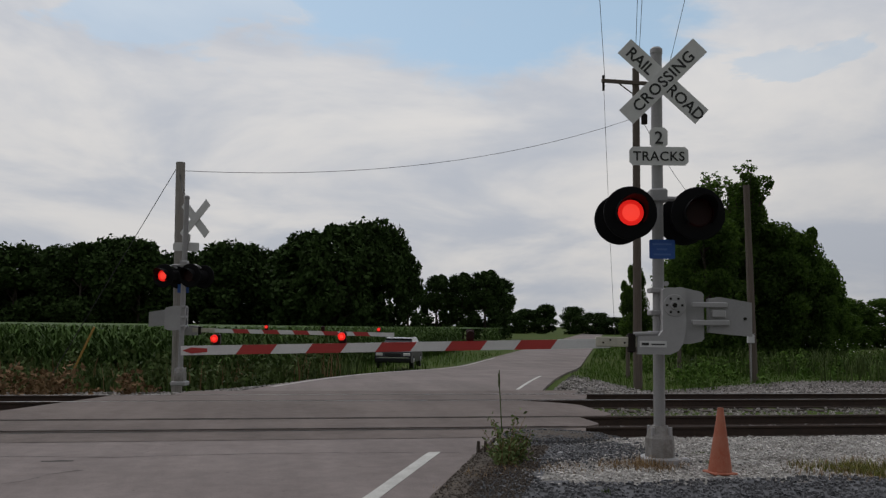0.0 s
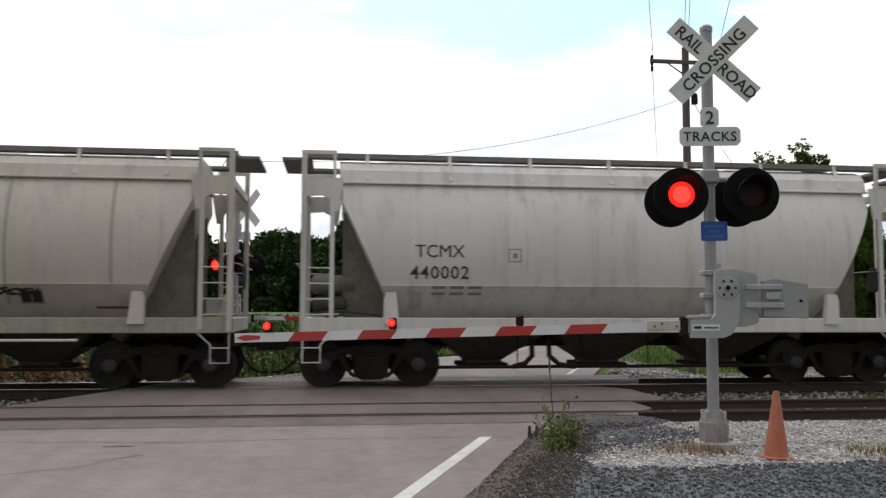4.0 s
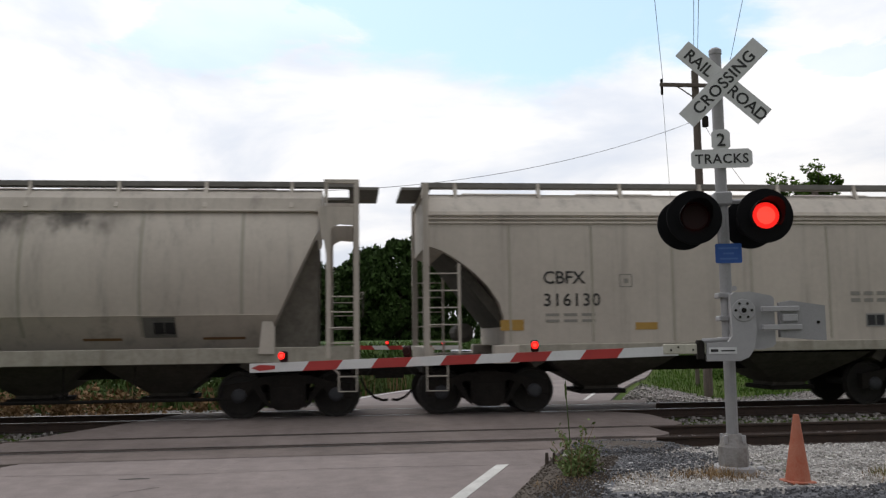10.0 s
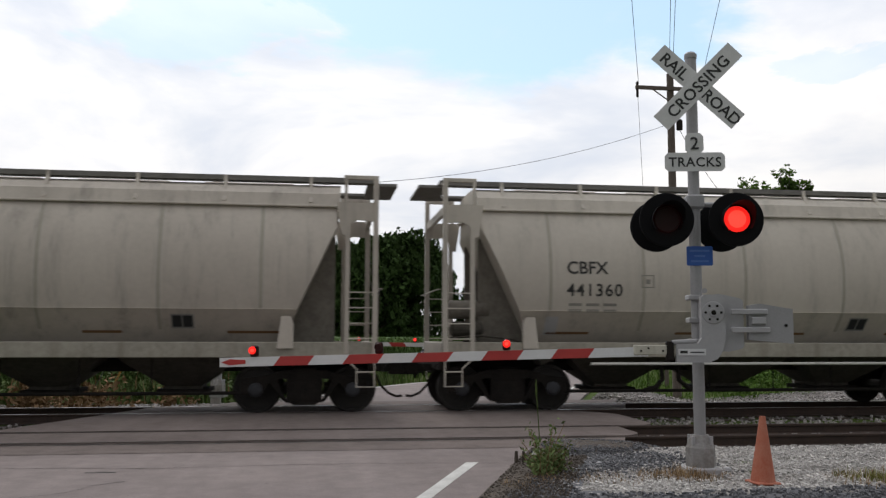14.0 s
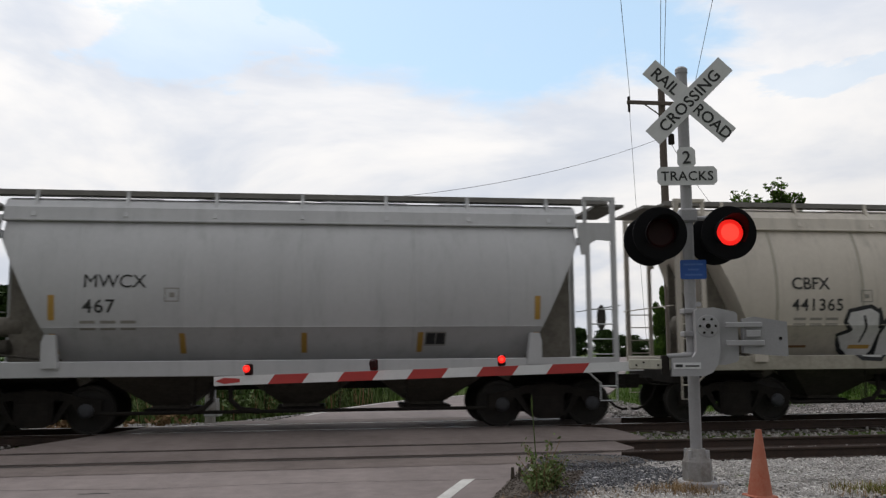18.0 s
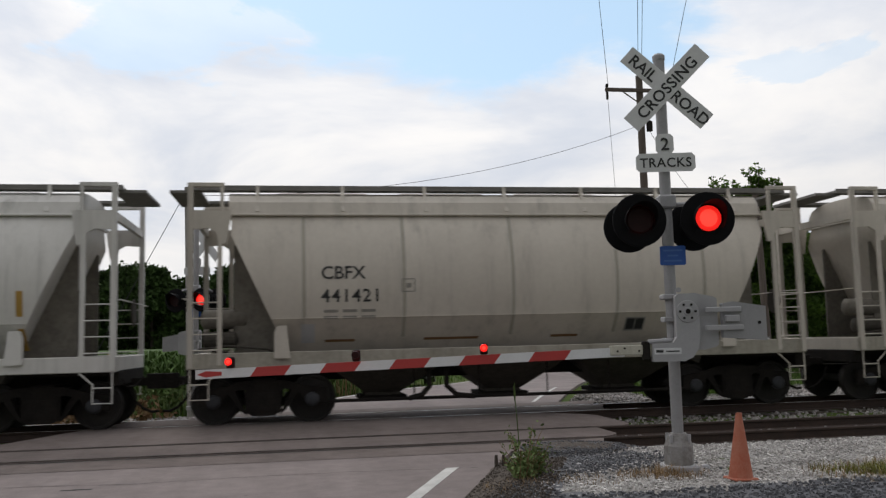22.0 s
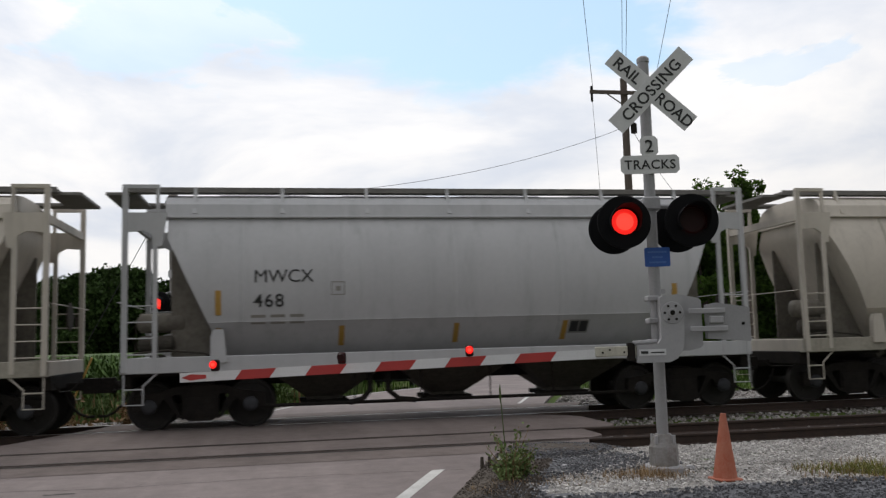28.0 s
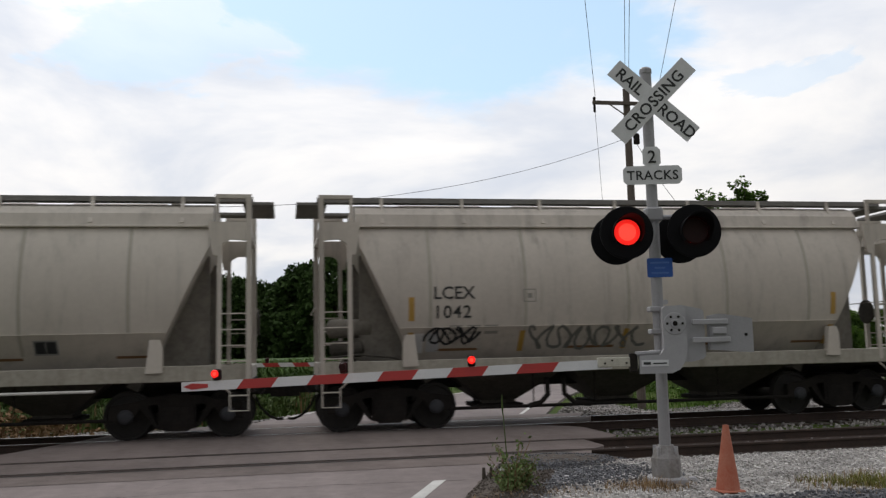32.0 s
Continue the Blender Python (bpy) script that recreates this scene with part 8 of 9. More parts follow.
utility_pole(13.12, 31.0, -0.85, 11.5, 0.17, 0.13, arm=10.88)
utility_pole(18.45, 32.0, -0.85, 7.3, 0.16, 0.12, lean=-0.2)
utility_pole(-2.774, 24.4, -0.4, 5.866, 0.144, 0.123, lean=-0.134, wood="greypole")
utility_pole(48.0, 62.0, -0.85, 8.6, 0.16, 0.12)
wire("service_wire", (12.95, 30.9, 9.5), (-2.876, 24.35, 5.63), 0.72, 0.008)
wire("guy_wire", (-3.03, 24.4, 5.66), (-6.4, 24.6, -0.7), 0.0, 0.010, "thin steel guy wire from the pole")
for p, q in (((11.79, 30.83, 11.04), (9.79, 26.0, 11.98)), ((13.02, 30.83, 11.5), (11.08, 26.0, 12.18)), ((13.16, 30.83, 11.5), (11.24, 26.0, 12.2)), ((14.28, 30.83, 11.1), (12.74, 26.0, 12.31))):
    end = [u + (v - u) * 5.9 for u, v in zip(p, q)]
    wire("power_line", p, end, 0.0, 0.010)
wire("drop_wire", (13.12 - 1.38, 30.8, 10.7), (14.2, 36.0, 1.0), 0.6, 0.008)
wire("drop_wire", (13.3, 30.8, 9.4), (17.5, 34.0, 6.4), 0.3, 0.010)
wire("mast_lead", (-2.9, 24.3, 5.52), (-2.63, 23.3, 4.84), 0.12, 0.012)
tagged(part("guy_guard", tube(B(), (-5.45, 24.55, 0.2), (-4.95, 24.42, 1.35), 0.03, seg=8), M["amber"]), "yellow plastic guy wire guard among weeds", "guy guard")



def short_post(x, y, top):
    p = thing("wooden_post", "short dark wooden post in the grass", "post", "short posts in the verge", pose(x, y, -0.95))
    part("post", lathe(B(), [(0.10, 0), (0.095, 0.9), (0.09, top + 0.93), (0.06, top + 0.95)], (0, 0, 0), (0, 0, 1), 10), M["pole"], p)


short_post(18.13, 38.0, 0.85)
short_post(15.60, 38.0, 1.15)
meter = thing("meter_box", "small white metal box on the wooden pole", "utility box", m=pose(18.20, 31.72, 0.95))
part("box_body", box(B(), -0.14, 0.14, 0.0, 0.14, 0.0, 0.34, 0.02), M["cabwhite"], meter)
part("box_lid", box(B(), -0.15, 0.15, -0.015, 0.15, 0.345, 0.375, 0.008), M["galv"], meter)
part("conduit", tube(B(), (0.0, 0.07, -1.75), (0.0, 0.07, -0.004), 0.03, seg=8), M["galv"], meter)

# ---------------------------------------------------------------- plants


def leaf_quads(vs, fs, c, size, rng):
    n = Vector((rng.gauss(0, 1), rng.gauss(0, 1), rng.gauss(0, 1))).normalized()
    a = n.orthogonal().normalized()
    b = n.cross(a)
    th = rng.uniform(0, 6.28)
    u = (a * math.cos(th) + b * math.sin(th)) * size
    w = (b * math.cos(th) - a * math.sin(th)) * size * rng.uniform(0.4, 0.7)
    k = len(vs)
    vs += [c - u, c + w, c + u, c - w]
    fs.append((k, k + 1, k + 2, k + 3))


def tree_parts(h, r, seed, leaf, count, leaf_mat, base=0.12, tips=0):
    """A trunk with limbs, and a crown of leaf clumps with an uneven outline, unit-free: metres."""
    rng = random.Random(seed)
    tb = B()
    tube(tb, (0, 0, -0.3), (0.05 * r, 0, h * 0.45), h * 0.022, h * 0.014, 8)
    tube(tb, (0.05 * r, 0, h * 0.45), (0.0, 0.05 * r, h * 0.86), h * 0.014, h * 0.004, 7)
    clumps = []
    for k in range(46):
        a, f = rng.uniform(0, 6.28), rng.random() ** 0.85
        z = h * (base + (1 - base - (0.16 if tips else 0.06)) * f)
        wide = r * math.sin(math.pi * min(0.97, 0.16 + 0.76 * f)) ** 0.65 * rng.uniform(0.55, 1.05)
        c = Vector((math.cos(a) * wide * 0.75, math.sin(a) * wide * 0.75, z))
        clumps.append((c, r * rng.uniform(0.20, 0.42)))
        if k % 3 == 0:
            tube(tb, (0, 0, max(h * 0.15, z - wide * 0.8)), c, h * 0.008, h * 0.002, 5)
    for k in range(0 if tips else 7):
        a = rng.uniform(0, 6.28)
        clumps.append((Vector((math.cos(a) * r * 0.3 * rng.random(), math.sin(a) * r * 0.3 * rng.random(), h * rng.uniform(0.9, 0.98))), r * rng.uniform(0.1, 0.2)))
    for k in range(tips):
        # thin leafy shoots that stand out of the crown
        a, f = rng.uniform(0, 6.28), rng.uniform(0.3, 1.0)
        foot = Vector((math.cos(a) * r * 0.4 * f, math.sin(a) * r * 0.4 * f, h * 0.82))
        tip = Vector((math.cos(a) * r * 0.75 * f, math.sin(a) * r * 0.75 * f, h * rng.uniform(0.92, 1.03)))
        tube(tb, foot, tip, 0.03, 0.012, 5)
        for q in (0.35, 0.55, 0.7, 0.85, 1.0):
            side = Vector((rng.uniform(-0.22, 0.22), rng.uniform(-0.22, 0.22), rng.uniform(-0.1, 0.1)))
            clumps.append((foot.lerp(tip, q) + side, 0.24))
    vs, fs = [], []
    for c, cr in clumps:
        for _ in range(13 if cr == 0.24 else count // len(clumps)):
            d = Vector((rng.gauss(0, 1), rng.gauss(0, 1), rng.gauss(0, 1))).normalized() * cr * rng.random() ** 0.35
            leaf_quads(vs, fs, c + d, leaf * rng.uniform(0.6, 1.3), rng)
    cm = bpy.data.meshes.new("crown")
    cm.from_pydata(vs, [], fs)
    cm.materials.append(leaf_mat)
    tm = bpy.data.meshes.new("trunk")
    tb.to_mesh(tm)
    tb.free()
    tm.materials.append(M["bark"])
    return tm, cm


TREE_KINDS = {}
for key, (h, r, leaf, count, m_, base, *tips) in dict(a=(16, 6.0, 0.42, 11000, "leafdark", 0.06), b=(16, 5.4, 0.42, 11000, "leafdark", 0.05), c=(16, 6.6, 0.42, 12000, "leafdark", 0.04), tall=(16, 5.0, 0.38, 9000, "leafdark", 0.03), near=(13, 3.8, 0.19, 24000, "leaflight", 0.03), near2=(13, 4.2, 0.19, 24000, "leaflight", 0.03), slender=(13, 1.8, 0.12, 7600, "leaflight", 0.03, 22)).items():
    TREE_KINDS[key] = (*tree_parts(h, r, sum(map(ord, key)), leaf, count, M[m_], base, *tips), h, r)


def tree(kind, x, y, h, r, turn, label):
    tm, cm, h0, r0 = TREE_KINDS[kind]
    t = thing("tree", label, "tree", "trees beyond the tracks", pose(x, y, -0.9, 0, 0, turn))
    for name, me in (("trunk", tm), ("crown", cm)):
        o = new(name, me)
        o.parent = t
        o.scale = (r / r0, r / r0, h / h0)
    return t


WOODS = [(-84, 152, 14, 7), (-76, 158, 13.5, 7), (-68, 150, 14, 7), (-61, 156, 13.6, 7), (-54.8, 150, 13.6, 7), (-49, 155, 13.6, 6.6), (-43, 150, 14.2, 6.6), (-38.5, 156, 14.5, 6), (-32.6, 150, 14.9, 6.4), (-28.5, 154, 16.1, 6.0), (-23.5, 150, 15.5, 5.5), (-19, 156, 13.3, 6), (-15, 158, 14.2, 5.5), (-10, 150, 15.5, 6), (-6, 155, 15.8, 5.4), (-1.5, 158, 14.8, 5.5), (3.3, 140, 16.6, 6.8), (8, 135, 17.4, 6.4), (12.8, 138, 18.4, 6.2), (16.8, 142, 18.0, 4.8), (0, 150, 15, 6)]
rng = random.Random(8)
for i, (x, y, h, r) in enumerate(WOODS):
    tree("abc"[i % 3], x, y, h, r, rng.uniform(0, 360), "dense dark green tree in a far woodland edge")
for x, y, h, r in ((-90, 166, 15, 9), (-72, 168, 14, 9), (-56, 168, 14.5, 9), (-40, 168, 14.5, 9), (-24, 168, 15.0, 9), (-8, 168, 15.0, 8), (6, 160, 15.5, 8)):
    tree("abc"[int(h * 2) % 3], x, y, h, r, rng.uniform(0, 360), "dense dark green tree in a far woodland edge")
for x, y, h, r in ((19.8, 140, 13.8, 3.0), (26.2, 150, 11.1, 3.4), (31.0, 150, 11.5, 4.2), (34.5, 148, 11.9, 4.4), (37.6, 150, 10.8, 3.2)):
    tree("tall", x, y, h, r, rng.uniform(0, 360), "dark green tree standing free beyond the field")
for x, y, h, r in ((68, 262, 6.4, 5.5), (73, 260, 7.4, 5.6), (79.5, 260, 8.9, 4.8), (86, 250, 8.2, 5.2), (93.7, 255, 6.6, 6), (101.6, 260, 5.4, 6.5), (110, 262, 5.6, 7), (120, 260, 6.0, 7), (134, 262, 6, 8)):
    tree("abc"[int(x) % 3], x, y, h, r, rng.uniform(0, 360), "dark distant tree by the road")
for i, (x, y, h, r) in enumerate(((26.6, 52, 9.6, 3.2), (33.0, 55, 9.6, 3.0), (34.6, 57, 8.6, 3.0), (28.4, 57, 10.0, 3.2))):
    tree("near" if i % 2 else "near2", x, y, h, r, 70 * i, "leafy green tree beside the tracks")
tree("near2", 36.1, 55.5, 9.3, 2.3, 200, "leafy green tree beside the tracks")
tree("near", 38.0, 57.0, 7.4, 2.0, 110, "leafy green tree beside the tracks")
tree("slender", 29.1, 54, 12.5, 2.2, 20, "leafy green tree beside the tracks")
tree("slender", 31.1, 54.6, 13.1, 2.3, 140, "leafy green tree beside the tracks")
tree("near", 32.0, 56.4, 12.4, 2.5, 15, "leafy green tree beside the tracks")
tree("near", 30.3, 56, 10.6, 2.6, 50, "leafy green tree beside the tracks")
tree("near", 25.2, 60, 6.9, 1.3, 20, "slim young tree beside the wooden pole")
for x, y, h, r in ((47.5, 72, 8.6, 3.0), (50.5, 74, 5.4, 2.8), (70, 100, 6.4, 5), (80, 105, 6.6, 5), (92, 110, 6.4, 6), (60, 95, 5.5, 5)):
    tree("near2", x, y, h, r, 40 * x, "leafy tree behind the verge")


def clump(name, label, category, x, y, z, fn, material, count, spread, seed, stems=None):
    """A single plant or tuft as a thing: blades round one foot."""
    rg = random.Random(seed)
    t = thing(name, label, category, m=pose(x, y, z))
    vs, fs = [], []
    for _ in range(count):
        a, d = rg.uniform(0, 6.28), spread * rg.random() ** 0.6
        v, f = fn(rg)
        k = len(vs)
        vs += [(p[0] + d * math.cos(a), p[1] + d * math.sin(a), p[2]) for p in v]
        fs += [tuple(i + k for i in q) for q in f]
    me = bpy.data.meshes.new("foliage")
    me.from_pydata(vs, [], fs)
    me.materials.append(material)
    o = new("foliage", me)
    o.parent = t
    return t


def weed_bush(x, y, z, h, r, seed):
    rg = random.Random(seed)
    t = thing("weed_plant", "bushy green weed growing from the gravel by the road edge", "plant", m=pose(x, y, z))
    vs, fs = [], []
    for k in range(24):
        a = rg.uniform(0, 6.28)
        hh = h * rg.uniform(0.4, 1.15)
        tip = Vector((math.cos(a) * r * rg.uniform(0.3, 1), math.sin(a) * r * rg.uniform(0.3, 1), hh))
        part("stem", tube(B(), (rg.uniform(-0.04, 0.04), rg.uniform(-0.04, 0.04), 0), tip, 0.006, 0.002, 4), M["straw"], t)
        for _ in range(20):
            f = rg.uniform(0.15, 1)
            leaf_quads(vs, fs, tip * f + Vector((rg.gauss(0, 0.025), rg.gauss(0, 0.025), rg.gauss(0, 0.03))), rg.uniform(0.014, 0.032), rg)
    me = bpy.data.meshes.new("foliage")
    me.from_pydata(vs, [], fs)
    me.materials.append(M["sprout"])
    o = new("foliage", me)
    o.parent = t
    return t


weed_bush(2.46, 9.5, -0.04, 0.52, 0.30, 5)
weed_bush(2.62, 9.62, -0.04, 0.34, 0.24, 6)
weed_bush(2.40, 9.40, -0.04, 0.26, 0.26, 7)
tall = thing("weed_stalk", "tall dry seed stalk of a weed", "plant", m=pose(2.42, 9.62, 0))
part("stalk", pipe(B(), [(0, 0, 0), (0.02, 0, 0.4), (0.0, 0, 0.75), (-0.02, 0, 0.98)], 0.006, 5), M["weed"], tall)
part("seed_head", lathe(B(), [(0.006, 0), (0.014, 0.06), (0.004, 0.2)], (-0.01, 0, 0.82), (0, 0, 1), 6), M["weed"], tall)
for dx in (0.0, 0.09):
    st = thing("wooden_stake", "short dark stake at the road edge", "stake", m=pose(2.33 + dx, 10.3, -0.05))
    part("stake", lathe(B(), [(0.02, 0), (0.024, 0.1), (0.018, 0.19)], (0, 0, 0), (0, 0, 1), 7), M["bark"], st)
for i, (x, y, n, s, h) in enumerate(((3.75, 9.35, 190, 0.28, 0.16), (4.05, 9.15, 170, 0.26, 0.20), (2.0, 8.75, 130, 0.2, 0.16), (2.35, 9.15, 120, 0.22, 0.16), (2.75, 9.25, 120, 0.25, 0.14), (3.2, 9.1, 110, 0.3, 0.10), (4.4, 9.25, 60, 0.2, 0.12), (3.1, 9.5, 90, 0.25, 0.10), (6.1, 8.7, 500, 0.7, 0.16), (7.0, 8.9, 450, 0.8, 0.16), (1.55, 8.1, 90, 0.14, 0.12), (1.75, 8.75, 40, 0.1, 0.08), (4.0, 9.35, 80, 0.2, 0.24))):
    clump("dry_grass_tuft", "tuft of dry tan grass on gravel", "grass", x, y, -0.05, blade_mesh(h * 0.25, h * 0.75, 0.004, 1.6), M["straw"], n, s, 30 + i)
for i, (x, y, n) in enumerate(((6.1, 8.75, 240), (6.45, 8.9, 260), (6.3, 8.45, 200), (6.9, 8.8, 260), (5.85, 9.0, 90))):
    clump("yellow_grass_tuft", "yellowing green grass tuft on gravel", "grass", x, y, -0.05, blade_mesh(0.05, 0.15, 0.005, 1.1), M["yellowgrass"], n, 0.24, 90 + i)
for i, (x, y) in enumerate(((2.3, 7.4), (3.0, 7.8))):
    clump("green_tuft", "small green weed in dark gravel", "plant", x, y, -0.05, blade_mesh(0.04, 0.09, 0.006, 0.9), M["weed"], 30, 0.06, 60 + i)
for i, (x, y, r) in enumerate(((4.65, 9.62, 0.06), (4.85, 9.3, 0.05), (4.75, 9.2, 0.035), (3.35, 10.3, 0.05), (3.0, 9.9, 0.03), (2.98, 9.7, 0.025), (5.4, 9.4, 0.03))):
    tagged(part("rock", lathe(B(), [(r * 0.7, 0), (r, r * 0.5), (r * 0.8, r), (r * 0.3, r * 1.25)], (x, y, -0.06), (0.1, 0.1, 1), 7), M["boxgrey"]), "grey rock lying on gravel", "rock", "loose rocks")


def verge(rg_area, keep):
    def place(rng):
        x, y = rng.uniform(rg_area[0], rg_area[1]), rng.uniform(rg_area[2], rg_area[3])
        return (x, y, ground_z(x, y) - 0.02) if keep(x, y) else None
    return place


scatter("verge_grass", blade_mesh(0.10, 0.32, 0.012, 0.7), M["grass"], 30000, verge((6, 46, 27.5, 52), lambda x, y: x > road_right(y) + 0.5 + 0.3 * math.sin(y) and y > 29.9 + 1.2 * noise.noise((x * 0.4, 3, 0)) - (1.2 if x < 11 else 0.0)), "uncut green grass on the verge", "grass", 71)
scatter("verge_weeds", blade_mesh(0.5, 1.25, 0.03, 0.6), M["weed"], 7000, verge((20, 60, 30, 45), lambda x, y: x > 20 + 3 * math.sin(y) + 0.2 * (45 - y)), "tall green weeds along the railway", "weeds", 72)
scatter("far_verge_grass", blade_mesh(0.2, 0.5, 0.03, 0.7), M["grass"], 12000, verge((14, 60, 52, 100), lambda x, y: road_right(y) + 0.4 < x < road_right(y) + 16), "green grass along the road further off", "grass", 78)
scatter("left_verge_grass", blade_mesh(0.2, 0.7, 0.016, 0.7), M["grass"], 16000, verge((-40, 40, 24.5, 70), lambda x, y: road_left(y) - 7 < x < road_left(y) - 0.4), "green roadside grass", "grass", 73)


def bush_mesh(r, h, leaves, leaf):
    """A low untidy bush of small leaves, densest near its foot."""
    def make(rng):
        vs, fs = [], []
        rr, hh = r * rng.uniform(0.5, 1.2), h * rng.uniform(0.45, 1.25)
        for _ in range(leaves):
            a, d, z = rng.uniform(0, 6.28), rr * rng.random() ** 0.6, hh * rng.random() ** 1.3
            d *= 1.1 - 0.6 * z / hh
            leaf_quads(vs, fs, Vector((d * math.cos(a), d * math.sin(a), z)), leaf * rng.uniform(0.6, 1.4), rng)
        return [tuple(v) for v in vs], fs
    return make


scatter("dry_weeds", bush_mesh(0.42, 0.75, 60, 0.07), M["deadweed"], 330, verge((-22, -3.0, 22.7, 25.4), lambda x, y: x < -3.4 and noise.noise((x * 0.35, y * 0.5, 1)) > -0.12), "dead brown weeds beside the track", "weeds", 74)
scatter("ditch_bushes", bush_mesh(0.6, 1.25, 70, 0.085), M["weed"], 420, verge((-42, 2.0, 25.0, 30.5), lambda x, y: x < road_left(y) - 0.9 and noise.noise((x * 0.3, y * 0.3, 8)) > -0.15), "green bushy weeds in the ditch", "weeds", 79)
scatter("verge_bushes", bush_mesh(0.5, 0.9, 60, 0.08), M["grass"], 500, verge((15, 60, 29.2, 46), lambda x, y: x > road_right(y) + 3.5 and noise.noise((x * 0.25, y * 0.25, 9)) > -0.05), "bushy green weeds on the verge", "weeds", 80)
scatter("brown_docks", blade_mesh(0.6, 1.5, 0.02, 0.25), M["rust"], 500, verge((-12, 2.2, 25.5, 30), lambda x, y: x < road_left(y) - 0.6 and noise.noise((x, y, 4)) > 0.0), "brown dock stalks in the ditch", "weeds", 75)
scatter("ditch_weeds", blade_mesh(0.5, 1.1, 0.03, 0.6), M["weed"], 9000, verge((-45, 3.0, 25.6, 33), lambda x, y: x < road_left(y) - 0.6), "green weeds in the ditch", "weeds", 76)


def flower_mesh(rng):
    h, r = rng.uniform(1.0, 1.7), rng.uniform(0.03, 0.07)
    return [(-r, 0, h), (0, -r, h + 0.01), (r, 0, h), (0, r, h + 0.03)], [(0, 1, 2, 3)]


scatter("white_wildflowers", flower_mesh, M["flower"], 260, verge((24, 50, 28, 42), lambda x, y: x > 25), "white wildflower heads over the weeds", "flowers", 77)


def corn_mesh(rng):
    v, f = [], []
    h = rng.uniform(1.9, 2.3)
    a0 = rng.uniform(0, 6.28)
    v += [(-0.015, 0, 0), (0.015, 0, 0), (0.008, 0, h), (-0.008, 0, h)]
    f.append((0, 1, 2, 3))
    for k in range(7):
        a = a0 + k * 2.5
        z = h * (0.15 + 0.12 * k)
        c, s, l = math.cos(a), math.sin(a), rng.uniform(0.35, 0.6)
        w = 0.045
        i = len(v)
        v += [(-s * w * 0.5, c * w * 0.5, z), (s * w * 0.5, -c * w * 0.5, z), (c * l * 0.5 + s * w, s * l * 0.5 - c * w, z + 0.28), (c * l * 0.5 - s * w, s * l * 0.5 + c * w, z + 0.28), (c * l, s * l, z + 0.12)]
        f += [(i, i + 1, i + 2, i + 3), (i + 3, i + 2, i + 4)]
    return v, f


def corn_rows(rng):
    row = rng.randrange(0, 9)
    x = rng.uniform(-75, 26)
    y0 = 33.0 + row * 0.76
    y0 += max(0.0, (x + 2.0) * 2.5)
    if y0 > 78:
        return None
    return x + rng.uniform(-0.05, 0.05), y0 + rng.uniform(-0.06, 0.06), -0.9


scatter("corn_rows", corn_mesh, M["corn"], 9000, corn_rows, "tall green maize at the edge of the field", "maize", 81)


def corn_far(rng):
    x = rng.uniform(20, 75)
    return x, 84 + rng.randrange(0, 5) * 0.8 + rng.uniform(-0.1, 0.1), -0.95


scatter("corn_rows_far", corn_mesh, M["corn"], 2600, lambda rng: (lambda p: p if p[0] < road_left(p[1]) - 3 else None)(corn_far(rng)), "far edge of the maize field", "maize", 82)
bm = B()
gx = [-400 + 6 * i for i in range(73)]
gy = [41 + 3.0 * j for j in range(34)]
gv = {}
for i, x in enumerate(gx):
    for j, y in enumerate(gy):
        lim = 40.5 + max(0.0, (x + 2.0) * 2.5)
        gv[i, j] = bm.verts.new((x, max(y, min(lim, 140)), 1.12 + 0.14 * noise.noise((x * 0.4, y * 0.4, 0))))
for i in range(len(gx) - 1):
    for j in range(len(gy) - 1):
        q = (gv[i, j], gv[i + 1, j], gv[i + 1, j + 1], gv[i, j + 1])
        if (q[2].co.y - q[1].co.y) > 0.01 or (q[3].co.y - q[0].co.y) > 0.01:
            bm.faces.new(q)
tagged(part("corn_canopy", bm, M["corn"], smooth=True), "closed green canopy of the maize field", "maize", kind="stuff")

# ---------------------------------------------------------------- waiting car


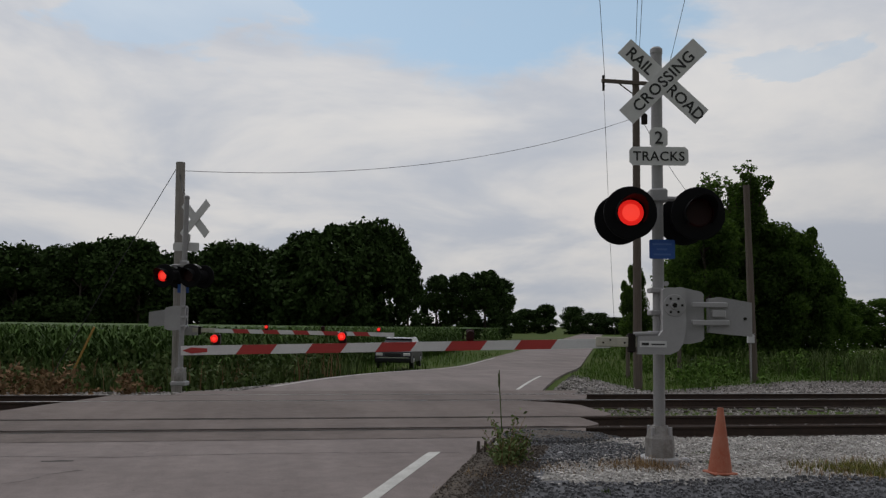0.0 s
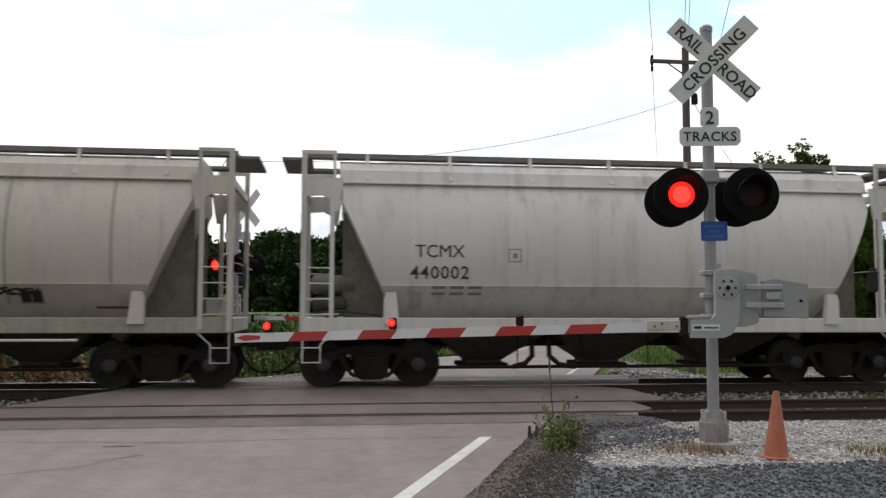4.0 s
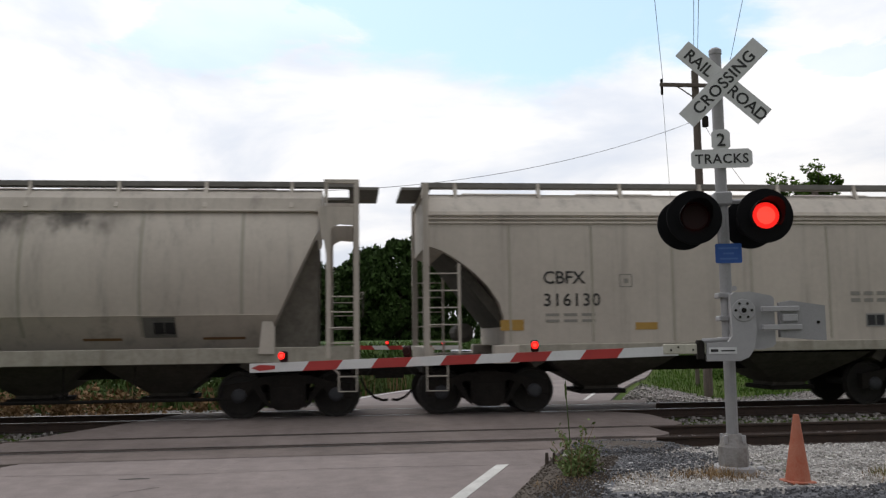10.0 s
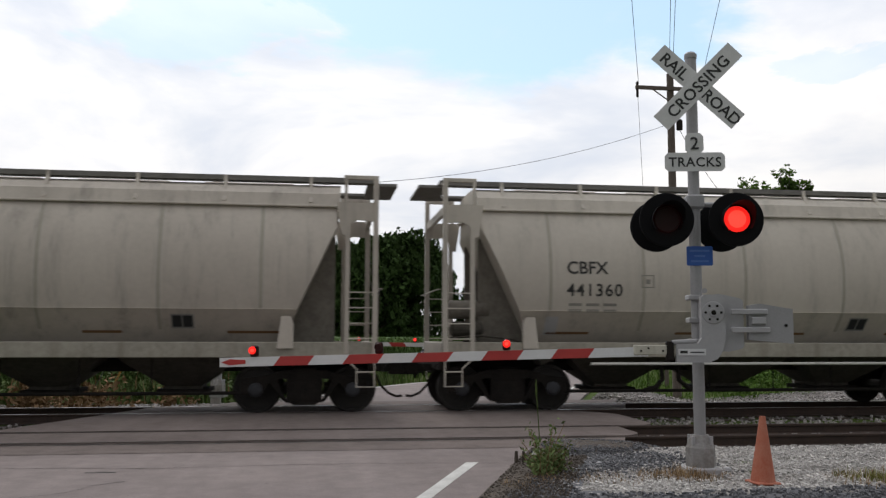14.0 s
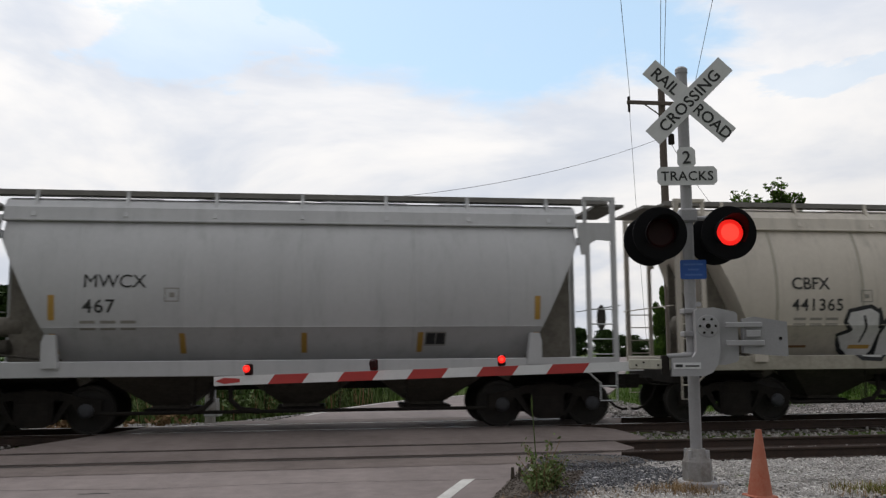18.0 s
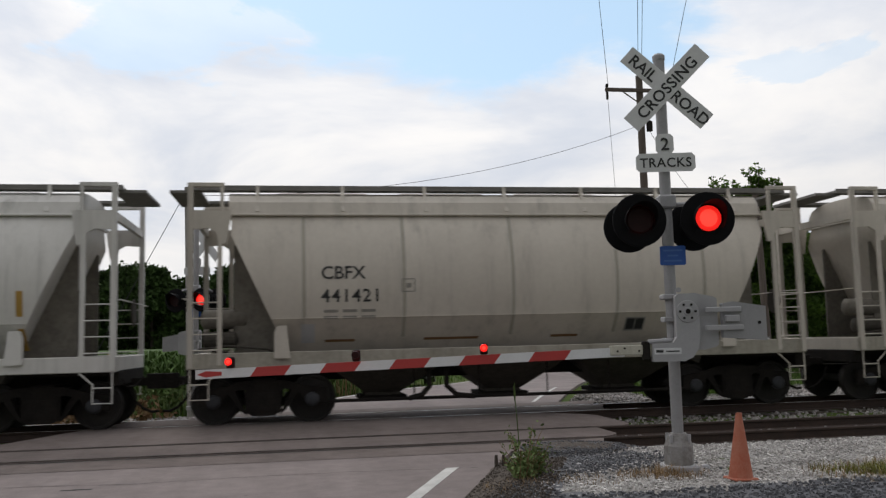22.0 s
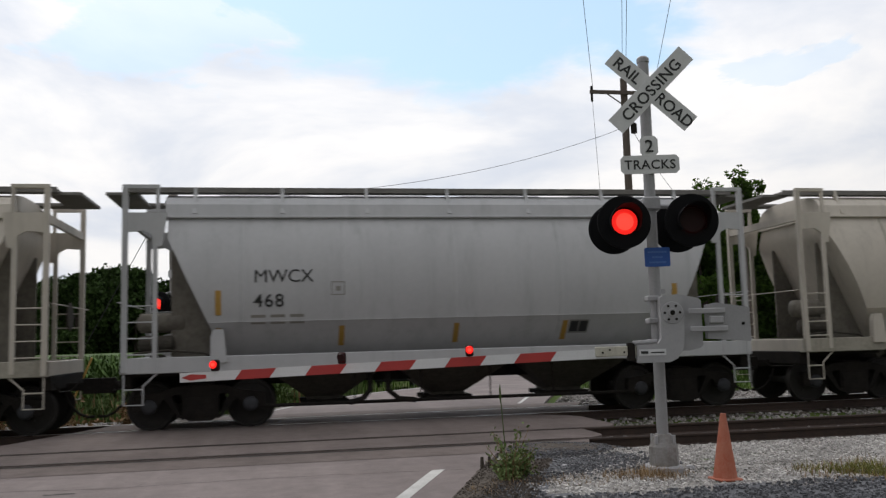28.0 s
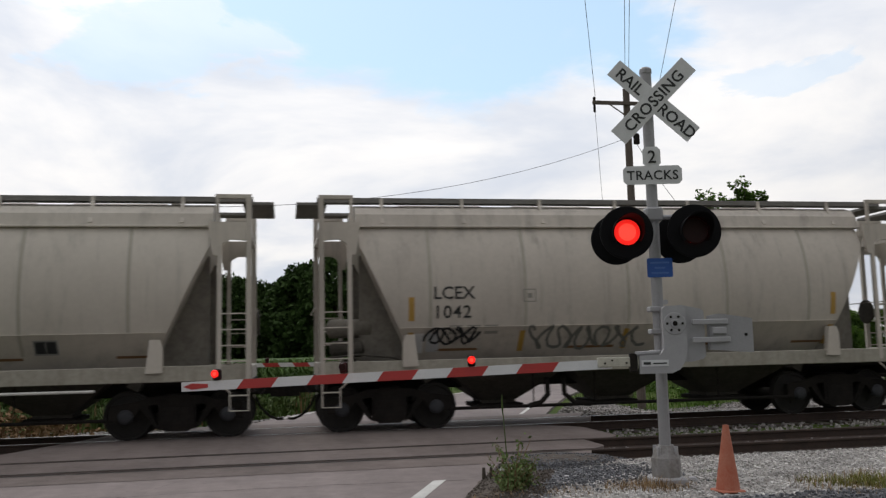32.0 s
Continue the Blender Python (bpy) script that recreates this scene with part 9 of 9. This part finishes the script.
def waiting_car(m):
    c = thing("estate_car", "dark estate car waiting on the road beyond the gates", "car", m=m)
    part("body", slab(B(), [(-2.2, 0.32), (-2.25, 0.62), (-2.1, 0.86), (-1.0, 0.98), (2.1, 1.02), (2.25, 0.7), (2.2, 0.32)], "x", -0.9, 0.9), M["carpaint"], c)
    cb = B()
    base = [(-1.05, 0.98), (-0.35, 1.45), (1.6, 1.5), (2.1, 1.02)]
    lo = [cb.verts.new((sx * 0.84, y, z)) for sx in (-1, 1) for y, z in (base[0], base[3])]
    hi = [cb.verts.new((sx * 0.66, y, z)) for sx in (-1, 1) for y, z in (base[1], base[2])]
    for q in ((lo[0], lo[2], hi[2], hi[0]), (lo[1], hi[1], hi[3], lo[3]), (lo[0], hi[0], hi[1], lo[1]), (lo[2], lo[3], hi[3], hi[2])):
        cb.faces.new(q)
    part("window_band", cb, M["glass"], c)
    # bright metal puts the sky's highlight into the dark car's roof
    part("roof", box(B(), -0.67, 0.67, -0.42, 1.66, 1.452, 1.52, 0.03), M["chrome"], c, "roof in bright metal for a sky-lit look")
    for sx in (-1, 1):
        part("roof_rail", box(B(), sx * 0.6 - 0.02, sx * 0.6 + 0.02, -0.2, 1.5, 1.522, 1.56), M["chrome"], c)
        part("headlight", box(B(), sx * 0.68 - 0.17, sx * 0.68 + 0.17, -2.24, -2.18, 0.66, 0.80, 0.02), M["gwhite"], c)
        part("mirror", box(B(), sx * 1.0 - 0.08, sx * 1.0 + 0.08, -0.75, -0.6, 0.98, 1.12, 0.02), M["carpaint"], c)
        for y in (-1.35, 1.4):
            w = part("wheel", lathe(B(), [(0.32, 0), (0.33, 0.05), (0.33, 0.18), (0.30, 0.2)], (sx * 0.72, y, 0.33), (sx, 0, 0), 18), M["tyre"], c)
            part("rim", lathe(B(), [(0.2, 0), (0.18, 0.015)], (sx * 0.92, y, 0.33), (sx, 0, 0), 14), M["chrome"], w)
    part("bumper", box(B(), -0.88, 0.88, -2.30, -2.18, 0.36, 0.56, 0.03), M["carpaint"], c)
    part("bumper_strip", box(B(), -0.8, 0.8, -2.31, -2.301, 0.55, 0.60), M["chrome"], c)
    part("grille", box(B(), -0.4, 0.4, -2.27, -2.2, 0.64, 0.78), M["tyre"], c)
    return c


waiting_car(pose(5.9, 44.6, -0.68, 0, 0, -16))



# ---------------------------------------------------------------- what moves
HALF, FIRST = 0.665, 0.16  # the lamps change over every 0.665 s, at first at 0.16 s


def lens_rows(at, facing, changes, lit):
    """Rows for a lens that turns its lit or its dark face outwards at each change, through three short steps."""
    turn = facing + (0 if lit else 180)
    rows = [(0.0, pose(*at, 0, 0, turn))]
    for c in changes:
        rows.append((c - 0.0667, pose(*at, 0, 0, turn)))
        rows.append((c - 0.0333, pose(*at, 0, 0, turn + 60)))
        rows.append((c, pose(*at, 0, 0, turn + 120)))
        rows.append((c + 0.0333, pose(*at, 0, 0, turn + 180)))
        turn += 180
    rows.append((32.0, pose(*at, 0, 0, turn)))
    return rows


def motions():
    keys = [0.5 * k for k in range(65)]
    for (car, prof, L), x0 in zip(CARS, STARTS):
        walk(car, [(t, pose(x0 - travel(t), TRACK_Y, 0)) for t in keys])
        turn_wheels(car, x0, L, WHEEL_R)
    walk(ENGINE, [(t, pose(-LOCO_L - travel(t), TRACK_Y, 0)) for t in keys])
    turn_wheels(ENGINE, -LOCO_L, LOCO_L, 0.53)
    for lens, at, facing, which, shift in LAMPS:
        if which in (0, 1):
            first = FIRST + shift
            changes = [first + HALF * k for k in range(48) if first + HALF * k < 31.9]
            rows = lens_rows(at, facing, changes, which == 0)
        else:
            changes = sorted([0.07 + 1.328 * k for k in range(25)] + [0.82 + 1.328 * k for k in range(24)])
            rows = lens_rows(at, facing, [c for c in changes if c < 31.95], which == "second")
        walk(lens, rows)


def turn_wheels(car, x0, L, r):
    """Roll the wheels while the car passes the crossing."""
    near = [k / 30 for k in range(0, 961) if -16 < x0 - travel(k / 30) < 20 or -16 < x0 + L - travel(k / 30) < 20]
    if not near:
        return
    for o in car.children_recursive:
        if o.name.startswith("wheelset"):
            x, y, z = o.matrix_basis.translation
            rows = []
            t0 = near[0]
            for t in sorted({0.0, *near, 32.0}):
                tt = min(max(t, near[0]), near[-1])
                rows.append((t, Matrix.Translation((x, y, z)) @ Matrix.Rotation(-(travel(tt) - travel(t0)) / r, 4, "Y")))
            walk(o, rows)


motions()
